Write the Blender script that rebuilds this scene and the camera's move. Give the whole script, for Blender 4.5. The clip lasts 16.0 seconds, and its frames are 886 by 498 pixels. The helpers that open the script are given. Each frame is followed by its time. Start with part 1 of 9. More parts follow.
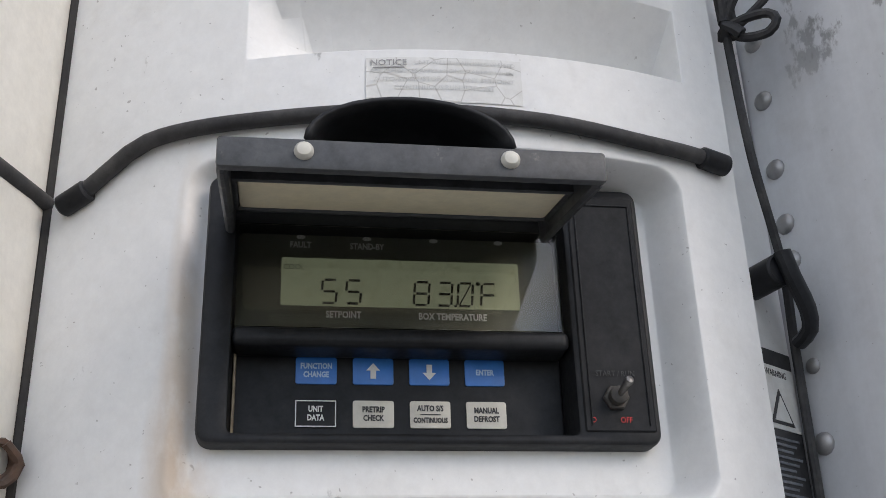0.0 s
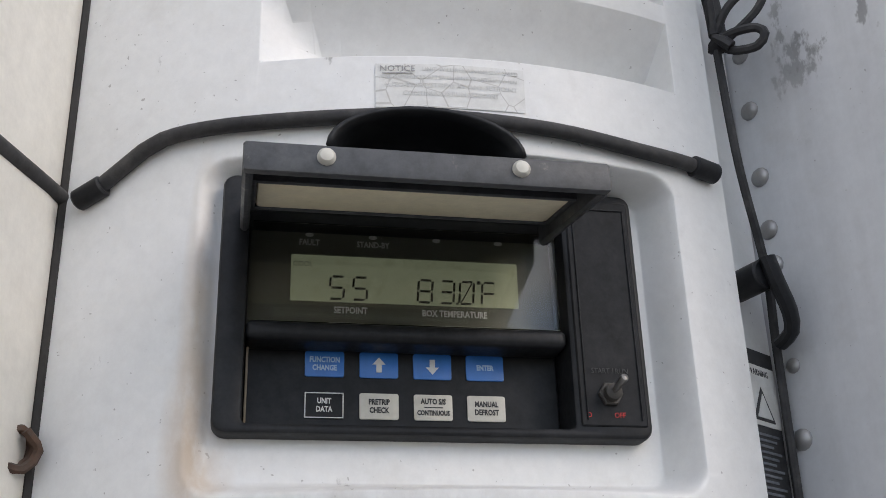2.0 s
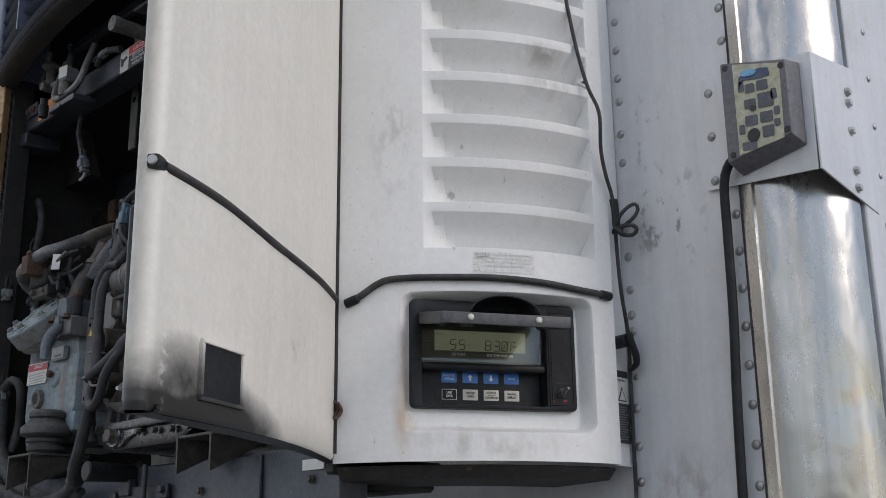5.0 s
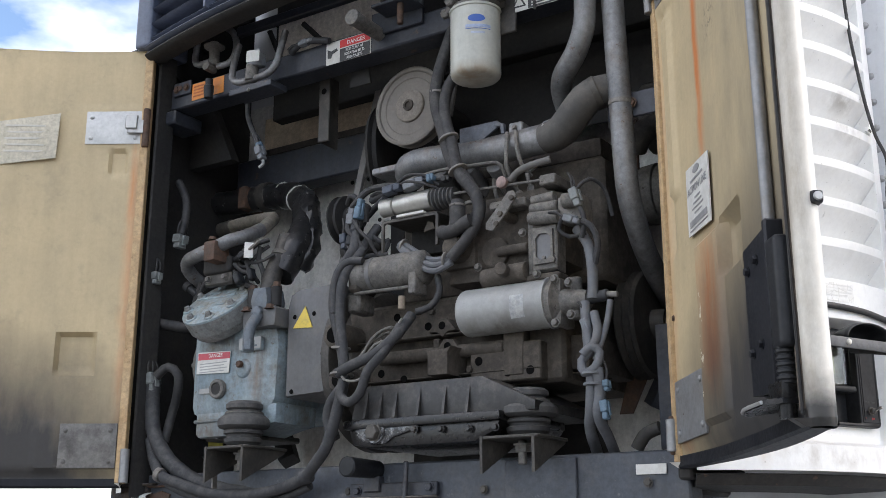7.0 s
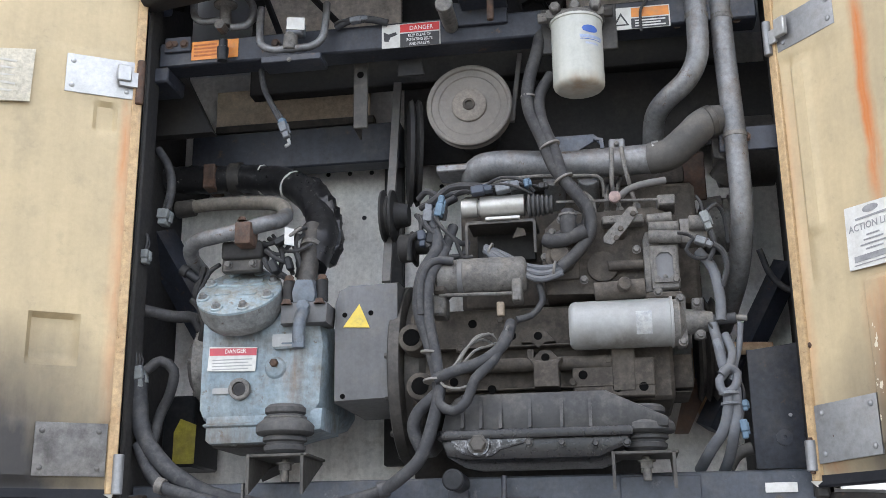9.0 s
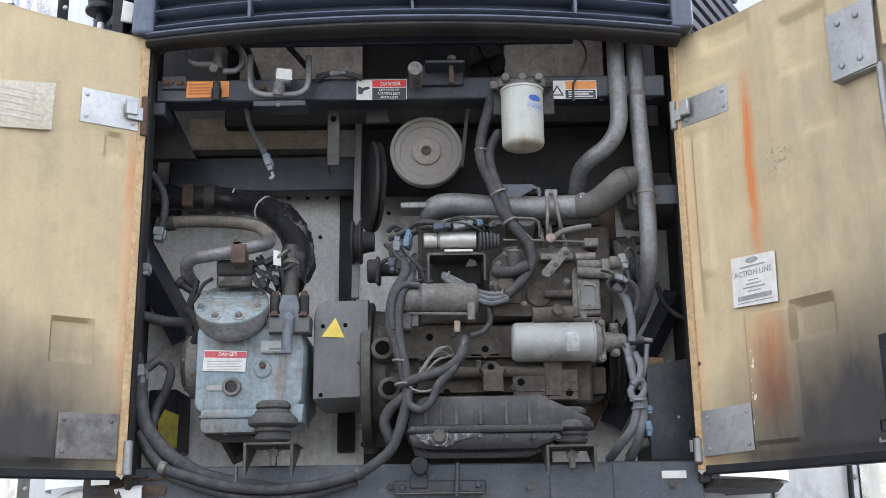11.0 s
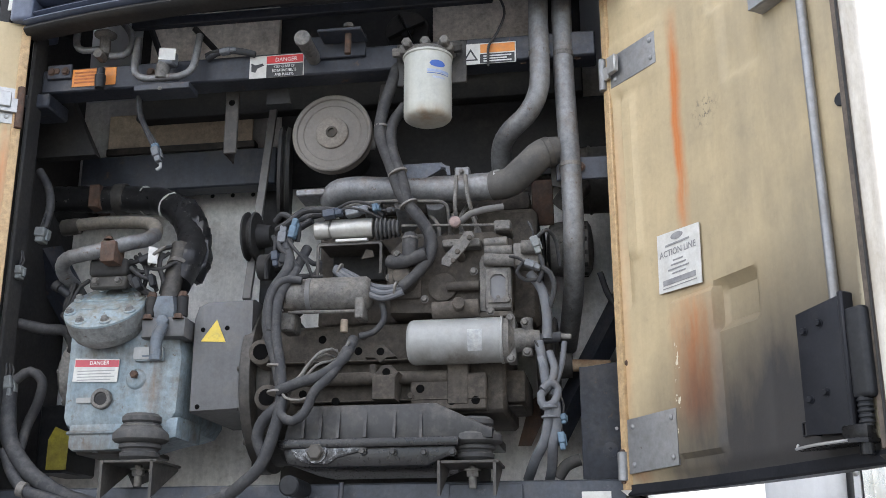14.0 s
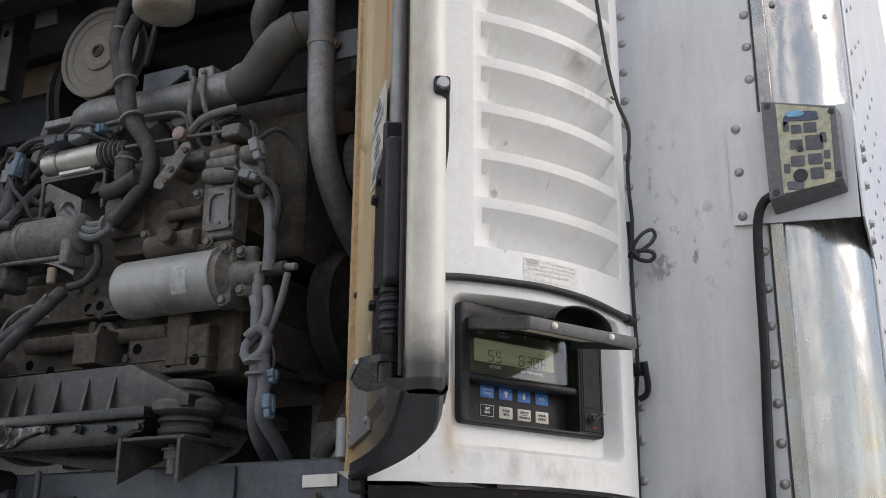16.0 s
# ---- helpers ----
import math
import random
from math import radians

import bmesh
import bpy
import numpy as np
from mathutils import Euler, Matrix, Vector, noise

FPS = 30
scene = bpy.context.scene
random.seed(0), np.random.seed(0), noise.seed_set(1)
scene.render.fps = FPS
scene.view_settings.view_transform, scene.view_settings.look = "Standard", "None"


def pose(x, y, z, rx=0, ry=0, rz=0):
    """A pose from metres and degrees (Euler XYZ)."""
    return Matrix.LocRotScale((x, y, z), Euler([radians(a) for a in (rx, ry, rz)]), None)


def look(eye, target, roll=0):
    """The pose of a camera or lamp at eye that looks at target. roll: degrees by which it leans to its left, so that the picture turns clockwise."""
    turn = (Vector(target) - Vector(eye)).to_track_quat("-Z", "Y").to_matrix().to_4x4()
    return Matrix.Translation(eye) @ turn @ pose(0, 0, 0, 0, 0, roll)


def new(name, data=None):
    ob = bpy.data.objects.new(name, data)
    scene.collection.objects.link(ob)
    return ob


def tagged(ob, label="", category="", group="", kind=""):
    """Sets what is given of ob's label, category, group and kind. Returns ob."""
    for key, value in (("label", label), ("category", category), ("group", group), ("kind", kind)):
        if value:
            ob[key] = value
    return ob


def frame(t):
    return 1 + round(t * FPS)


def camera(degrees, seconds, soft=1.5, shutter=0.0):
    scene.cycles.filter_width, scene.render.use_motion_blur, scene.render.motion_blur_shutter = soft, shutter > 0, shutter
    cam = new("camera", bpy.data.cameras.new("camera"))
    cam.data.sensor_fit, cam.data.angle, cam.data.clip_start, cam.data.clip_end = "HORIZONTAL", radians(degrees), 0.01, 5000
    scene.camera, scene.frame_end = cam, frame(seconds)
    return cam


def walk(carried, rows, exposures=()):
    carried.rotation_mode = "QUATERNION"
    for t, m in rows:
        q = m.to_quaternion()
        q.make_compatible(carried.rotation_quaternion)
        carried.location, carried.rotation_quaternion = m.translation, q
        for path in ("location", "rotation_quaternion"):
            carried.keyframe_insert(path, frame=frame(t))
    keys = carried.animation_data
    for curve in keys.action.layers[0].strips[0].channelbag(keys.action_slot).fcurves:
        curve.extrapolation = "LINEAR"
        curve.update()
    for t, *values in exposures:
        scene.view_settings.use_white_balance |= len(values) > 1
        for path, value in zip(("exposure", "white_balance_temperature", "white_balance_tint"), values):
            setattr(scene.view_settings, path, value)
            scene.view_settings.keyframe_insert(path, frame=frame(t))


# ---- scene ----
# camera and its walk
cam = camera(43.7, 16.0, soft=0.65)
PATH = [
    (0, (-0.001, 0.003, 1.59), (-1.459, 1.094, 2.42), -2.0),
    (0.5, (0.002, -0.002, 1.591), (-1.454, 1.092, 2.417), -1.9),
    (1, (0.007, -0.001, 1.59), (-1.449, 1.096, 2.413), -1.9),
    (1.5, (0.006, -0.003, 1.589), (-1.44, 1.111, 2.407), -1.8),
    (2, (0.008, -0.04, 1.587), (-1.416, 1.112, 2.39), -1.8),
    (2.5, (0.085, -0.109, 1.569), (-1.337, 1.068, 2.339), -1.6),
    (3, (0.239, -0.242, 1.569), (-1.192, 0.96, 2.282), -1.3),
    (3.2, (0.303, -0.302, 1.573), (-1.131, 0.911, 2.26), -1.1),
    (5.3, (0.713, -1.087, 1.526), (-0.651, 0.279, 2.05), -0.7),
    (5.5, (0.647, -1.199, 1.531), (-0.703, 0.182, 2.049), -0.7),
    (6, (0.474, -1.389, 1.538), (-0.813, 0.054, 2.049), -0.4),
    (6.5, (0.234, -1.485, 1.55), (-0.954, 0.038, 2.069), -0.1),
    (7, (-0.025, -1.661, 1.545), (-1.075, -0.041, 2.068), -0.0),
    (7.5, (-0.31, -1.833, 1.543), (-1.178, -0.112, 2.075), 0.0),
    (8, (-0.603, -1.884, 1.547), (-1.285, -0.084, 2.092), -0.1),
    (10.3, (-1.414, -2.261, 1.525), (-1.414, -0.337, 2.069), -1.0),
    (10.5, (-1.424, -2.335, 1.522), (-1.415, -0.409, 2.061), -0.9),
    (11, (-1.362, -2.464, 1.527), (-1.354, -0.532, 2.044), -0.8),
    (11.5, (-1.288, -2.548, 1.53), (-1.29, -0.615, 2.043), -0.8),
    (12, (-1.257, -2.539, 1.534), (-1.278, -0.606, 2.046), -0.8),
    (12.5, (-1.245, -2.479, 1.515), (-1.288, -0.549, 2.038), -0.8),
    (13, (-1.17, -2.352, 1.517), (-1.251, -0.425, 2.044), -0.9),
    (13.5, (-1.015, -2.212, 1.509), (-1.188, -0.297, 2.059), -0.7),
    (14, (-0.769, -2.05, 1.51), (-1.056, -0.159, 2.094), -0.2),
    (14.5, (-0.606, -1.844, 1.498), (-0.953, 0.03, 2.104), -0.3),
    (15, (-0.399, -1.642, 1.506), (-0.865, 0.202, 2.123), -0.2),
    (15.5, (-0.127, -1.431, 1.515), (-0.758, 0.365, 2.129), 0.1),
    (16, (0.045, -1.163, 1.513), (-0.767, 0.559, 2.125), 0.3),
]
EXPOSURES = [(t, e, k, 14) for t, e, k in ((0.0, 1.06, 6340), (2.0, 1.06, 6340), (3.0, 1.0, 6240), (5.5, 0.74, 6280), (6.0, 1.02, 6320), (6.5, 1.22, 6360), (7.5, 2.22, 6300), (8.0, 2.38, 6340), (10.5, 2.36, 6340), (11.0, 2.18, 6340), (12.0, 1.88, 6300), (12.5, 1.90, 6300), (13.5, 2.38, 6300), (14.0, 2.20, 6370), (15.0, 1.56, 6450), (16.0, 1.14, 6600))]
walk(cam, [(t, look(eye, target, roll)) for t, eye, target, roll in PATH], EXPOSURES)

# world: hazy afternoon sky with broken cloud, veiled sun beside the trailer
SUN_ELEV, SUN_AZ = 30.0, 74.0  # azimuth from +y towards +x
world = bpy.data.worlds.new("sky")
scene.world = world
world.use_nodes = True
wn, wl = world.node_tree.nodes, world.node_tree.links
wn.clear()
w_out = wn.new("ShaderNodeOutputWorld")
w_bg = wn.new("ShaderNodeBackground")
w_sky = wn.new("ShaderNodeTexSky")
w_sky.sky_type, w_sky.sun_disc = "NISHITA", False
w_sky.sun_elevation, w_sky.sun_rotation = radians(SUN_ELEV), radians(SUN_AZ)
w_sky.dust_density = 0.4
w_co = wn.new("ShaderNodeTexCoord")
w_map = wn.new("ShaderNodeMapping")
w_map.inputs["Scale"].default_value = (1.6, 1.6, 3.4)
w_map.inputs["Location"].default_value = (0.7, 0.2, 0.3)
w_no = wn.new("ShaderNodeTexNoise")
w_no.inputs["Scale"].default_value, w_no.inputs["Detail"].default_value = 2.3, 9.0
w_ra = wn.new("ShaderNodeValToRGB")
w_ra.color_ramp.elements[0].position, w_ra.color_ramp.elements[1].position = 0.43, 0.62
w_mix = wn.new("ShaderNodeMix")
w_mix.data_type = "RGBA"
# cloud: bright overhead and on the open side, duller low behind the trailer
w_dot = wn.new("ShaderNodeVectorMath")
w_dot.operation = "DOT_PRODUCT"
w_dot.inputs[1].default_value = (-0.20, -0.46, 0.87)
w_glow = wn.new("ShaderNodeValToRGB")
for e_, pos_, c_ in zip(w_glow.color_ramp.elements, (0.0, 1.0), ((0.11, 0.114, 0.122, 1), (0.86, 0.85, 0.83, 1))):
    e_.position, e_.color = pos_, c_
w_gain = wn.new("ShaderNodeVectorMath")
w_gain.operation = "SCALE"
w_gain.inputs["Scale"].default_value = 11.0
w_nrm = wn.new("ShaderNodeVectorMath")
w_nrm.operation = "NORMALIZE"
wl.new(w_co.outputs["Generated"], w_nrm.inputs[0])
wl.new(w_nrm.outputs[0], w_dot.inputs[0])
w_half = wn.new("ShaderNodeMath")
w_half.operation = "MULTIPLY_ADD"
w_half.inputs[1].default_value, w_half.inputs[2].default_value = 0.62, 0.30
wl.new(w_dot.outputs["Value"], w_half.inputs[0])
wl.new(w_half.outputs[0], w_glow.inputs["Fac"])
wl.new(w_glow.outputs["Color"], w_gain.inputs[0])
wl.new(w_gain.outputs[0], w_mix.inputs["B"])
wl.new(w_co.outputs["Generated"], w_map.inputs["Vector"])
wl.new(w_map.outputs["Vector"], w_no.inputs["Vector"])
wl.new(w_no.outputs["Fac"], w_ra.inputs["Fac"])
wl.new(w_ra.outputs["Color"], w_mix.inputs["Factor"])
w_clear = wn.new("ShaderNodeVectorMath")
w_clear.operation = "SCALE"
w_clear.inputs["Scale"].default_value = 0.55
wl.new(w_sky.outputs["Color"], w_clear.inputs[0])
wl.new(w_clear.outputs[0], w_mix.inputs["A"])
wl.new(w_mix.outputs["Result"], w_bg.inputs["Color"])
wl.new(w_bg.outputs["Background"], w_out.inputs["Surface"])
w_bg.inputs["Strength"].default_value = 0.15
sun = new("sun", bpy.data.lights.new("sun", "SUN"))
sun.data.energy, sun.data.angle, sun.data.color = 0.56, radians(28.0), (1.0, 0.88, 0.74)
se, sa = radians(SUN_ELEV), radians(SUN_AZ)
sun.matrix_world = look((0, 0, 0), (-math.sin(sa) * math.cos(se), -math.cos(sa) * math.cos(se), -math.sin(se)))


# ---- building helpers ----
def node_mat(name):
    m = bpy.data.materials.new(name)
    m.use_nodes = True
    nt = m.node_tree
    return m, nt.nodes, nt.links, nt.nodes["Principled BSDF"]


def noise_of(n, l, co, scale, detail=5.0, rough=0.6, stretch=None):
    tex = n.new("ShaderNodeTexNoise")
    tex.inputs["Scale"].default_value, tex.inputs["Detail"].default_value = scale, detail
    tex.inputs["Roughness"].default_value = rough
    if stretch:
        mp = n.new("ShaderNodeMapping")
        mp.inputs["Scale"].default_value = stretch
        l.new(co, mp.inputs["Vector"])
        co = mp.outputs["Vector"]
    l.new(co, tex.inputs["Vector"])
    return tex.outputs["Fac"]


def ramp(n, l, fac, lo, hi, a=(0, 0, 0), b=(1, 1, 1)):
    r = n.new("ShaderNodeValToRGB")
    e = r.color_ramp.elements
    e[0].position, e[1].position = lo, hi
    e[0].color, e[1].color = (*a, 1), (*b, 1)
    l.new(fac, r.inputs["Fac"])
    return r.outputs["Color"]


def mixed(n, l, fac, a, b):
    mx = n.new("ShaderNodeMix")
    mx.data_type = "RGBA"
    for v, s in ((fac, "Factor"), (a, "A"), (b, "B")):
        if isinstance(v, (int, float)):
            mx.inputs[s].default_value = v
        elif isinstance(v, tuple):
            mx.inputs[s].default_value = (*v, 1)
        else:
            l.new(v, mx.inputs[s])
    return mx.outputs["Result"]


def math_of(n, l, op, a, b=0.0):
    mt = n.new("ShaderNodeMath")
    mt.operation = op
    for i, v in enumerate((a, b)):
        if isinstance(v, (int, float)):
            mt.inputs[i].default_value = v
        else:
            l.new(v, mt.inputs[i])
    return mt.outputs[0]


def relief(n, l, bsdf, height, strength, dist=0.002):
    b = n.new("ShaderNodeBump")
    b.inputs["Strength"].default_value, b.inputs["Distance"].default_value = strength, dist
    l.new(height, b.inputs["Height"])
    l.new(b.outputs["Normal"], bsdf.inputs["Normal"])


def scaled(n, l, col, gain):
    vm = n.new("ShaderNodeVectorMath")
    vm.operation = "SCALE"
    l.new(col, vm.inputs[0])
    l.new(gain, vm.inputs["Scale"])
    return vm.outputs[0]


def gritty(n, l, co, col, grit, streak, vary):
    """Speckle, vertical runs and a small difference from piece to piece."""
    g1 = math_of(n, l, "MULTIPLY", math_of(n, l, "SUBTRACT", noise_of(n, l, co, 85.0, 9.0, 0.75), 0.5), grit * 7)
    gain = math_of(n, l, "ADD", g1, 1.0)
    if streak:
        g2 = math_of(n, l, "MULTIPLY", math_of(n, l, "SUBTRACT", noise_of(n, l, co, 34.0, 6.0, 0.65, (1, 1, 0.10)), 0.5), streak * 6)
        gain = math_of(n, l, "ADD", gain, g2)
    if vary:
        r = n.new("ShaderNodeObjectInfo").outputs["Random"]
        gain = math_of(n, l, "ADD", gain, math_of(n, l, "MULTIPLY", math_of(n, l, "SUBTRACT", r, 0.5), vary * 2))
    return scaled(n, l, col, math_of(n, l, "MAXIMUM", gain, 0.25))


def spot(n, l, co, centre, size):
    """1 in the middle of an ellipsoid, 0 at its edge and beyond."""
    vm = n.new("ShaderNodeVectorMath")
    vm.operation = "SUBTRACT"
    l.new(co, vm.inputs[0])
    vm.inputs[1].default_value = centre
    dv = n.new("ShaderNodeVectorMath")
    dv.operation = "DIVIDE"
    l.new(vm.outputs[0], dv.inputs[0])
    dv.inputs[1].default_value = size
    ln = n.new("ShaderNodeVectorMath")
    ln.operation = "LENGTH"
    l.new(dv.outputs[0], ln.inputs[0])
    return ramp(n, l, ln.outputs["Value"], 0.15, 1.0, (1, 1, 1), (0, 0, 0))


def white_paint(name, a, b, rough, metal, smear=0.35, runs=0.10, stains=(), wavy=0.06, scuffs=0.5):
    """Weathered white skin: drifting tone, grey smears, dark scuffs and specks, faint runs, local stains."""
    m, n, l, p = node_mat(name)
    co = n.new("ShaderNodeTexCoord").outputs["Object"]
    big = noise_of(n, l, co, 2.6, 6.0)
    col = mixed(n, l, ramp(n, l, big, 0.33, 0.68), a, b)
    sm = ramp(n, l, noise_of(n, l, co, 8.0, 9.0, 0.68), 0.57, 0.76)
    col = mixed(n, l, math_of(n, l, "MULTIPLY", sm, smear), col, (0.40, 0.375, 0.33))
    sc = noise_of(n, l, co, 34.0, 7.0, 0.62, (1.0, 1.0, 0.55))
    col = mixed(n, l, math_of(n, l, "MULTIPLY", ramp(n, l, sc, 0.675, 0.72), scuffs), col, (0.16, 0.15, 0.14))
    spk = noise_of(n, l, co, 210.0, 2.0, 0.5)
    col = mixed(n, l, math_of(n, l, "MULTIPLY", ramp(n, l, spk, 0.72, 0.76), 0.5), col, (0.17, 0.15, 0.13))
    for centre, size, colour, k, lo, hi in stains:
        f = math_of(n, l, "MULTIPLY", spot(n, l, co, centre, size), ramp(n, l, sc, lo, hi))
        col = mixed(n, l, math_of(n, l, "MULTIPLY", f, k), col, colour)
    l.new(gritty(n, l, co, col, 0.035, runs * 0.35, 0.0), p.inputs["Base Color"])
    l.new(math_of(n, l, "ADD", math_of(n, l, "MULTIPLY", math_of(n, l, "SUBTRACT", sc, 0.5), 0.35), rough), p.inputs["Roughness"])
    p.inputs["Metallic"].default_value = metal
    relief(n, l, p, math_of(n, l, "ADD", big, math_of(n, l, "MULTIPLY", spk, 0.05)), wavy, 0.004)
    return m


def mat(name, a, b, rough=0.6, metal=0.0, scale=9.0, bump=0.25, fine=160.0, dust=0.0, dust_col=(0.16, 0.135, 0.10), spots=None, cover=0.5, grit=None, streak=0.0, stains=()):
    """Colour drifting from a to b, fine grain in relief and gloss, dust or a second colour in patches."""
    m, n, l, p = node_mat(name)
    co = n.new("ShaderNodeTexCoord").outputs["Object"]
    big = noise_of(n, l, co, scale)
    small = noise_of(n, l, co, fine, 3.0)
    col = mixed(n, l, ramp(n, l, big, 0.34, 0.68), a, b)
    if dust:
        nz = n.new("ShaderNodeSeparateXYZ")
        l.new(n.new("ShaderNodeNewGeometry").outputs["Normal"], nz.inputs[0])
        lie = math_of(n, l, "MULTIPLY", math_of(n, l, "SUBTRACT", nz.outputs[2], 0.15), 0.13)
        d = ramp(n, l, math_of(n, l, "ADD", noise_of(n, l, co, scale * 2.2, 8.0, 0.7), lie), cover - 0.10, cover + 0.14)
        dm = math_of(n, l, "MULTIPLY", d, dust)
        col = mixed(n, l, dm, col, dust_col)
    if spots:
        s = ramp(n, l, noise_of(n, l, co, scale * 5.0, 6.0, 0.75), 0.61, 0.68)
        col = mixed(n, l, s, col, spots)
    for centre, size, colour, k in stains:
        f = math_of(n, l, "MULTIPLY", spot(n, l, co, centre, size), ramp(n, l, noise_of(n, l, co, 26.0, 7.0, 0.65, (1, 1, 0.3)), 0.34, 0.62))
        col = mixed(n, l, math_of(n, l, "MULTIPLY", f, k), col, colour)
    grit = (0.24 if bump >= 0.1 else 0.07) if grit is None else grit
    l.new(gritty(n, l, co, col, grit, streak, 0.10 if bump >= 0.1 else 0.0), p.inputs["Base Color"])
    l.new(math_of(n, l, "ADD", math_of(n, l, "MULTIPLY", math_of(n, l, "SUBTRACT", small, 0.5), 0.28), rough), p.inputs["Roughness"])
    p.inputs["Metallic"].default_value = metal
    if bump:
        relief(n, l, p, math_of(n, l, "ADD", math_of(n, l, "MULTIPLY", small, 0.35), big), bump)
    return m


BAY = Matrix(((1.011, 0, 0, 0.00825), (0, 1, 0, 0.006), (0, 0, 1.012, -0.01938), (0, 0, 0, 1)))  # true size of the engine bay
PLAIN = Matrix()
SETTING = [PLAIN]  # the stretch that the things now being built stand in


def thing(name, label, category, base=(0, 0, 0), m=None, group=""):
    ob = new(name)
    ob.matrix_world = m if m else Matrix.Translation(base)
    ob.empty_display_size = 0.05
    ob["local"] = 1 if m else 0
    ob["base"] = list(base)
    return tagged(ob, label, category, group)


def finish(bm, name, material, angle=38):
    bmesh.ops.remove_doubles(bm, verts=bm.verts, dist=1e-5)
    bmesh.ops.recalc_face_normals(bm, faces=bm.faces)
    me = bpy.data.meshes.new(name)
    bm.to_mesh(me)
    bm.free()
    me.materials.append(material)
    me.shade_smooth()
    me.set_sharp_from_angle(angle=radians(angle))
    return me


def part(name, bm, material, parent, label=""):
    """Links a bmesh as one mesh object under a thing or under a part."""
    ob = new(name, finish(bm, name, material) if isinstance(bm, bmesh.types.BMesh) else bm)
    ob.parent = parent
    if parent.type == "EMPTY" and not parent["local"]:
        ob.matrix_parent_inverse = Matrix.Translation(-Vector(parent["base"])) @ SETTING[0]
    return tagged(ob, label)


def solo(name, bm, material, label, category, group="", kind=""):
    """A thing of one mesh."""
    ob = tagged(new(name, finish(bm, name, material)), label, category, group, kind)
    ob.matrix_world = SETTING[0]
    return ob


def V(*a):
    return Vector(a)


def frame_of(axis, up=(0, 0, 1)):
    z = Vector(axis).normalized()
    u = Vector(up)
    if abs(z.dot(u)) > 0.95:
        u = Vector((1, 0, 0))
    x = u.cross(z).normalized()
    return x, z.cross(x), z


def box(bm, lo, hi, bevel=0.003, m=None, seg=1):
    """A box between two corners, edges rounded."""
    lo, hi = [min(a, b) for a, b in zip(lo, hi)], [max(a, b) for a, b in zip(lo, hi)]
    c = [(a + b) / 2 for a, b in zip(lo, hi)]
    s = [max(b - a, 1e-4) for a, b in zip(lo, hi)]
    g = bmesh.ops.create_cube(bm, size=1, matrix=(m or Matrix()) @ Matrix.LocRotScale(c, None, s))
    if bevel:
        ed = list({e for v in g["verts"] for e in v.link_edges})
        bmesh.ops.bevel(bm, geom=ed, offset=min(bevel, min(s) * 0.45), segments=seg, profile=0.6, affect="EDGES")
    return bm


def lathe(bm, origin, axis, profile, seg=24, up=(0, 0, 1)):
    """Turns a profile of (distance along the axis, radius) about the axis; ends are closed."""
    o = Vector(origin)
    x, y, z = frame_of(axis, up)
    rings = []
    for d, r in profile:
        rings.append([bm.verts.new(o + z * d + (x * math.cos(i * math.tau / seg) + y * math.sin(i * math.tau / seg)) * max(r, 1e-5)) for i in range(seg)])
    for a, b in zip(rings, rings[1:]):
        for i in range(seg):
            bm.faces.new((a[i], a[(i + 1) % seg], b[(i + 1) % seg], b[i]))
    bm.faces.new(rings[0][::-1])
    bm.faces.new(rings[-1])
    return bm


def rod(bm, p, q, r, seg=16, bevel=0.0015):
    p, q = Vector(p), Vector(q)
    h = (q - p).length
    b = min(bevel, r * 0.4, h * 0.3)
    return lathe(bm, p, q - p, [(0, r - b), (b, r), (h - b, r), (h, r - b)], seg)


def hexbolt(bm, p, axis, r=0.009, h=0.007, washer=True):
    r, h = r * 0.8, h * 0.85
    p, a = Vector(p), Vector(axis).normalized()
    if washer:
        lathe(bm, p, a, [(0, r * 1.32), (h * 0.2, r * 1.32)], 14)
    return lathe(bm, p, a, [(0, r), (h * 0.8, r), (h, r * 0.82)], 6)


def glide(pts, step=0.008):
    """Points along a smooth curve through pts."""
    P = [Vector(p) for p in pts]
    P = [P[0] * 2 - P[1]] + P + [P[-1] * 2 - P[-2]]
    out = []
    for i in range(1, len(P) - 2):
        a, b, c, d = P[i - 1:i + 3]
        k = max(2, int((c - b).length / step))
        for j in range(k):
            t = j / k
            out.append(0.5 * (2 * b + (c - a) * t + (2 * a - 5 * b + 4 * c - d) * t * t + (3 * b - a - 3 * c + d) * t ** 3))
    out.append(P[-2])
    return out


def tube(bm, pts, r, seg=10, step=0.012, smooth=True, rib=0.0, pitch=0.01, flat=1.0):
    """A hose through pts. rib: corrugation depth."""
    path = glide(pts, step) if smooth else [Vector(p) for p in pts]
    prev = None
    rings = []
    run = 0.0
    for i, p in enumerate(path):
        t = (path[min(i + 1, len(path) - 1)] - path[max(i - 1, 0)]).normalized()
        if prev is None:
            x, y, _ = frame_of(t)
        else:
            x = (prev - t * prev.dot(t)).normalized()
            y = t.cross(x)
        prev = x
        if i:
            run += (p - path[i - 1]).length
        rr = r - (rib if rib and int(run / pitch * 2) % 2 else 0)
        rings.append([bm.verts.new(p + (x * math.cos(k * math.tau / seg) + y * math.sin(k * math.tau / seg) * flat) * rr) for k in range(seg)])
    for a, b in zip(rings, rings[1:]):
        for k in range(seg):
            bm.faces.new((a[k], a[(k + 1) % seg], b[(k + 1) % seg], b[k]))
    bm.faces.new(rings[0][::-1])
    bm.faces.new(rings[-1])
    return bm


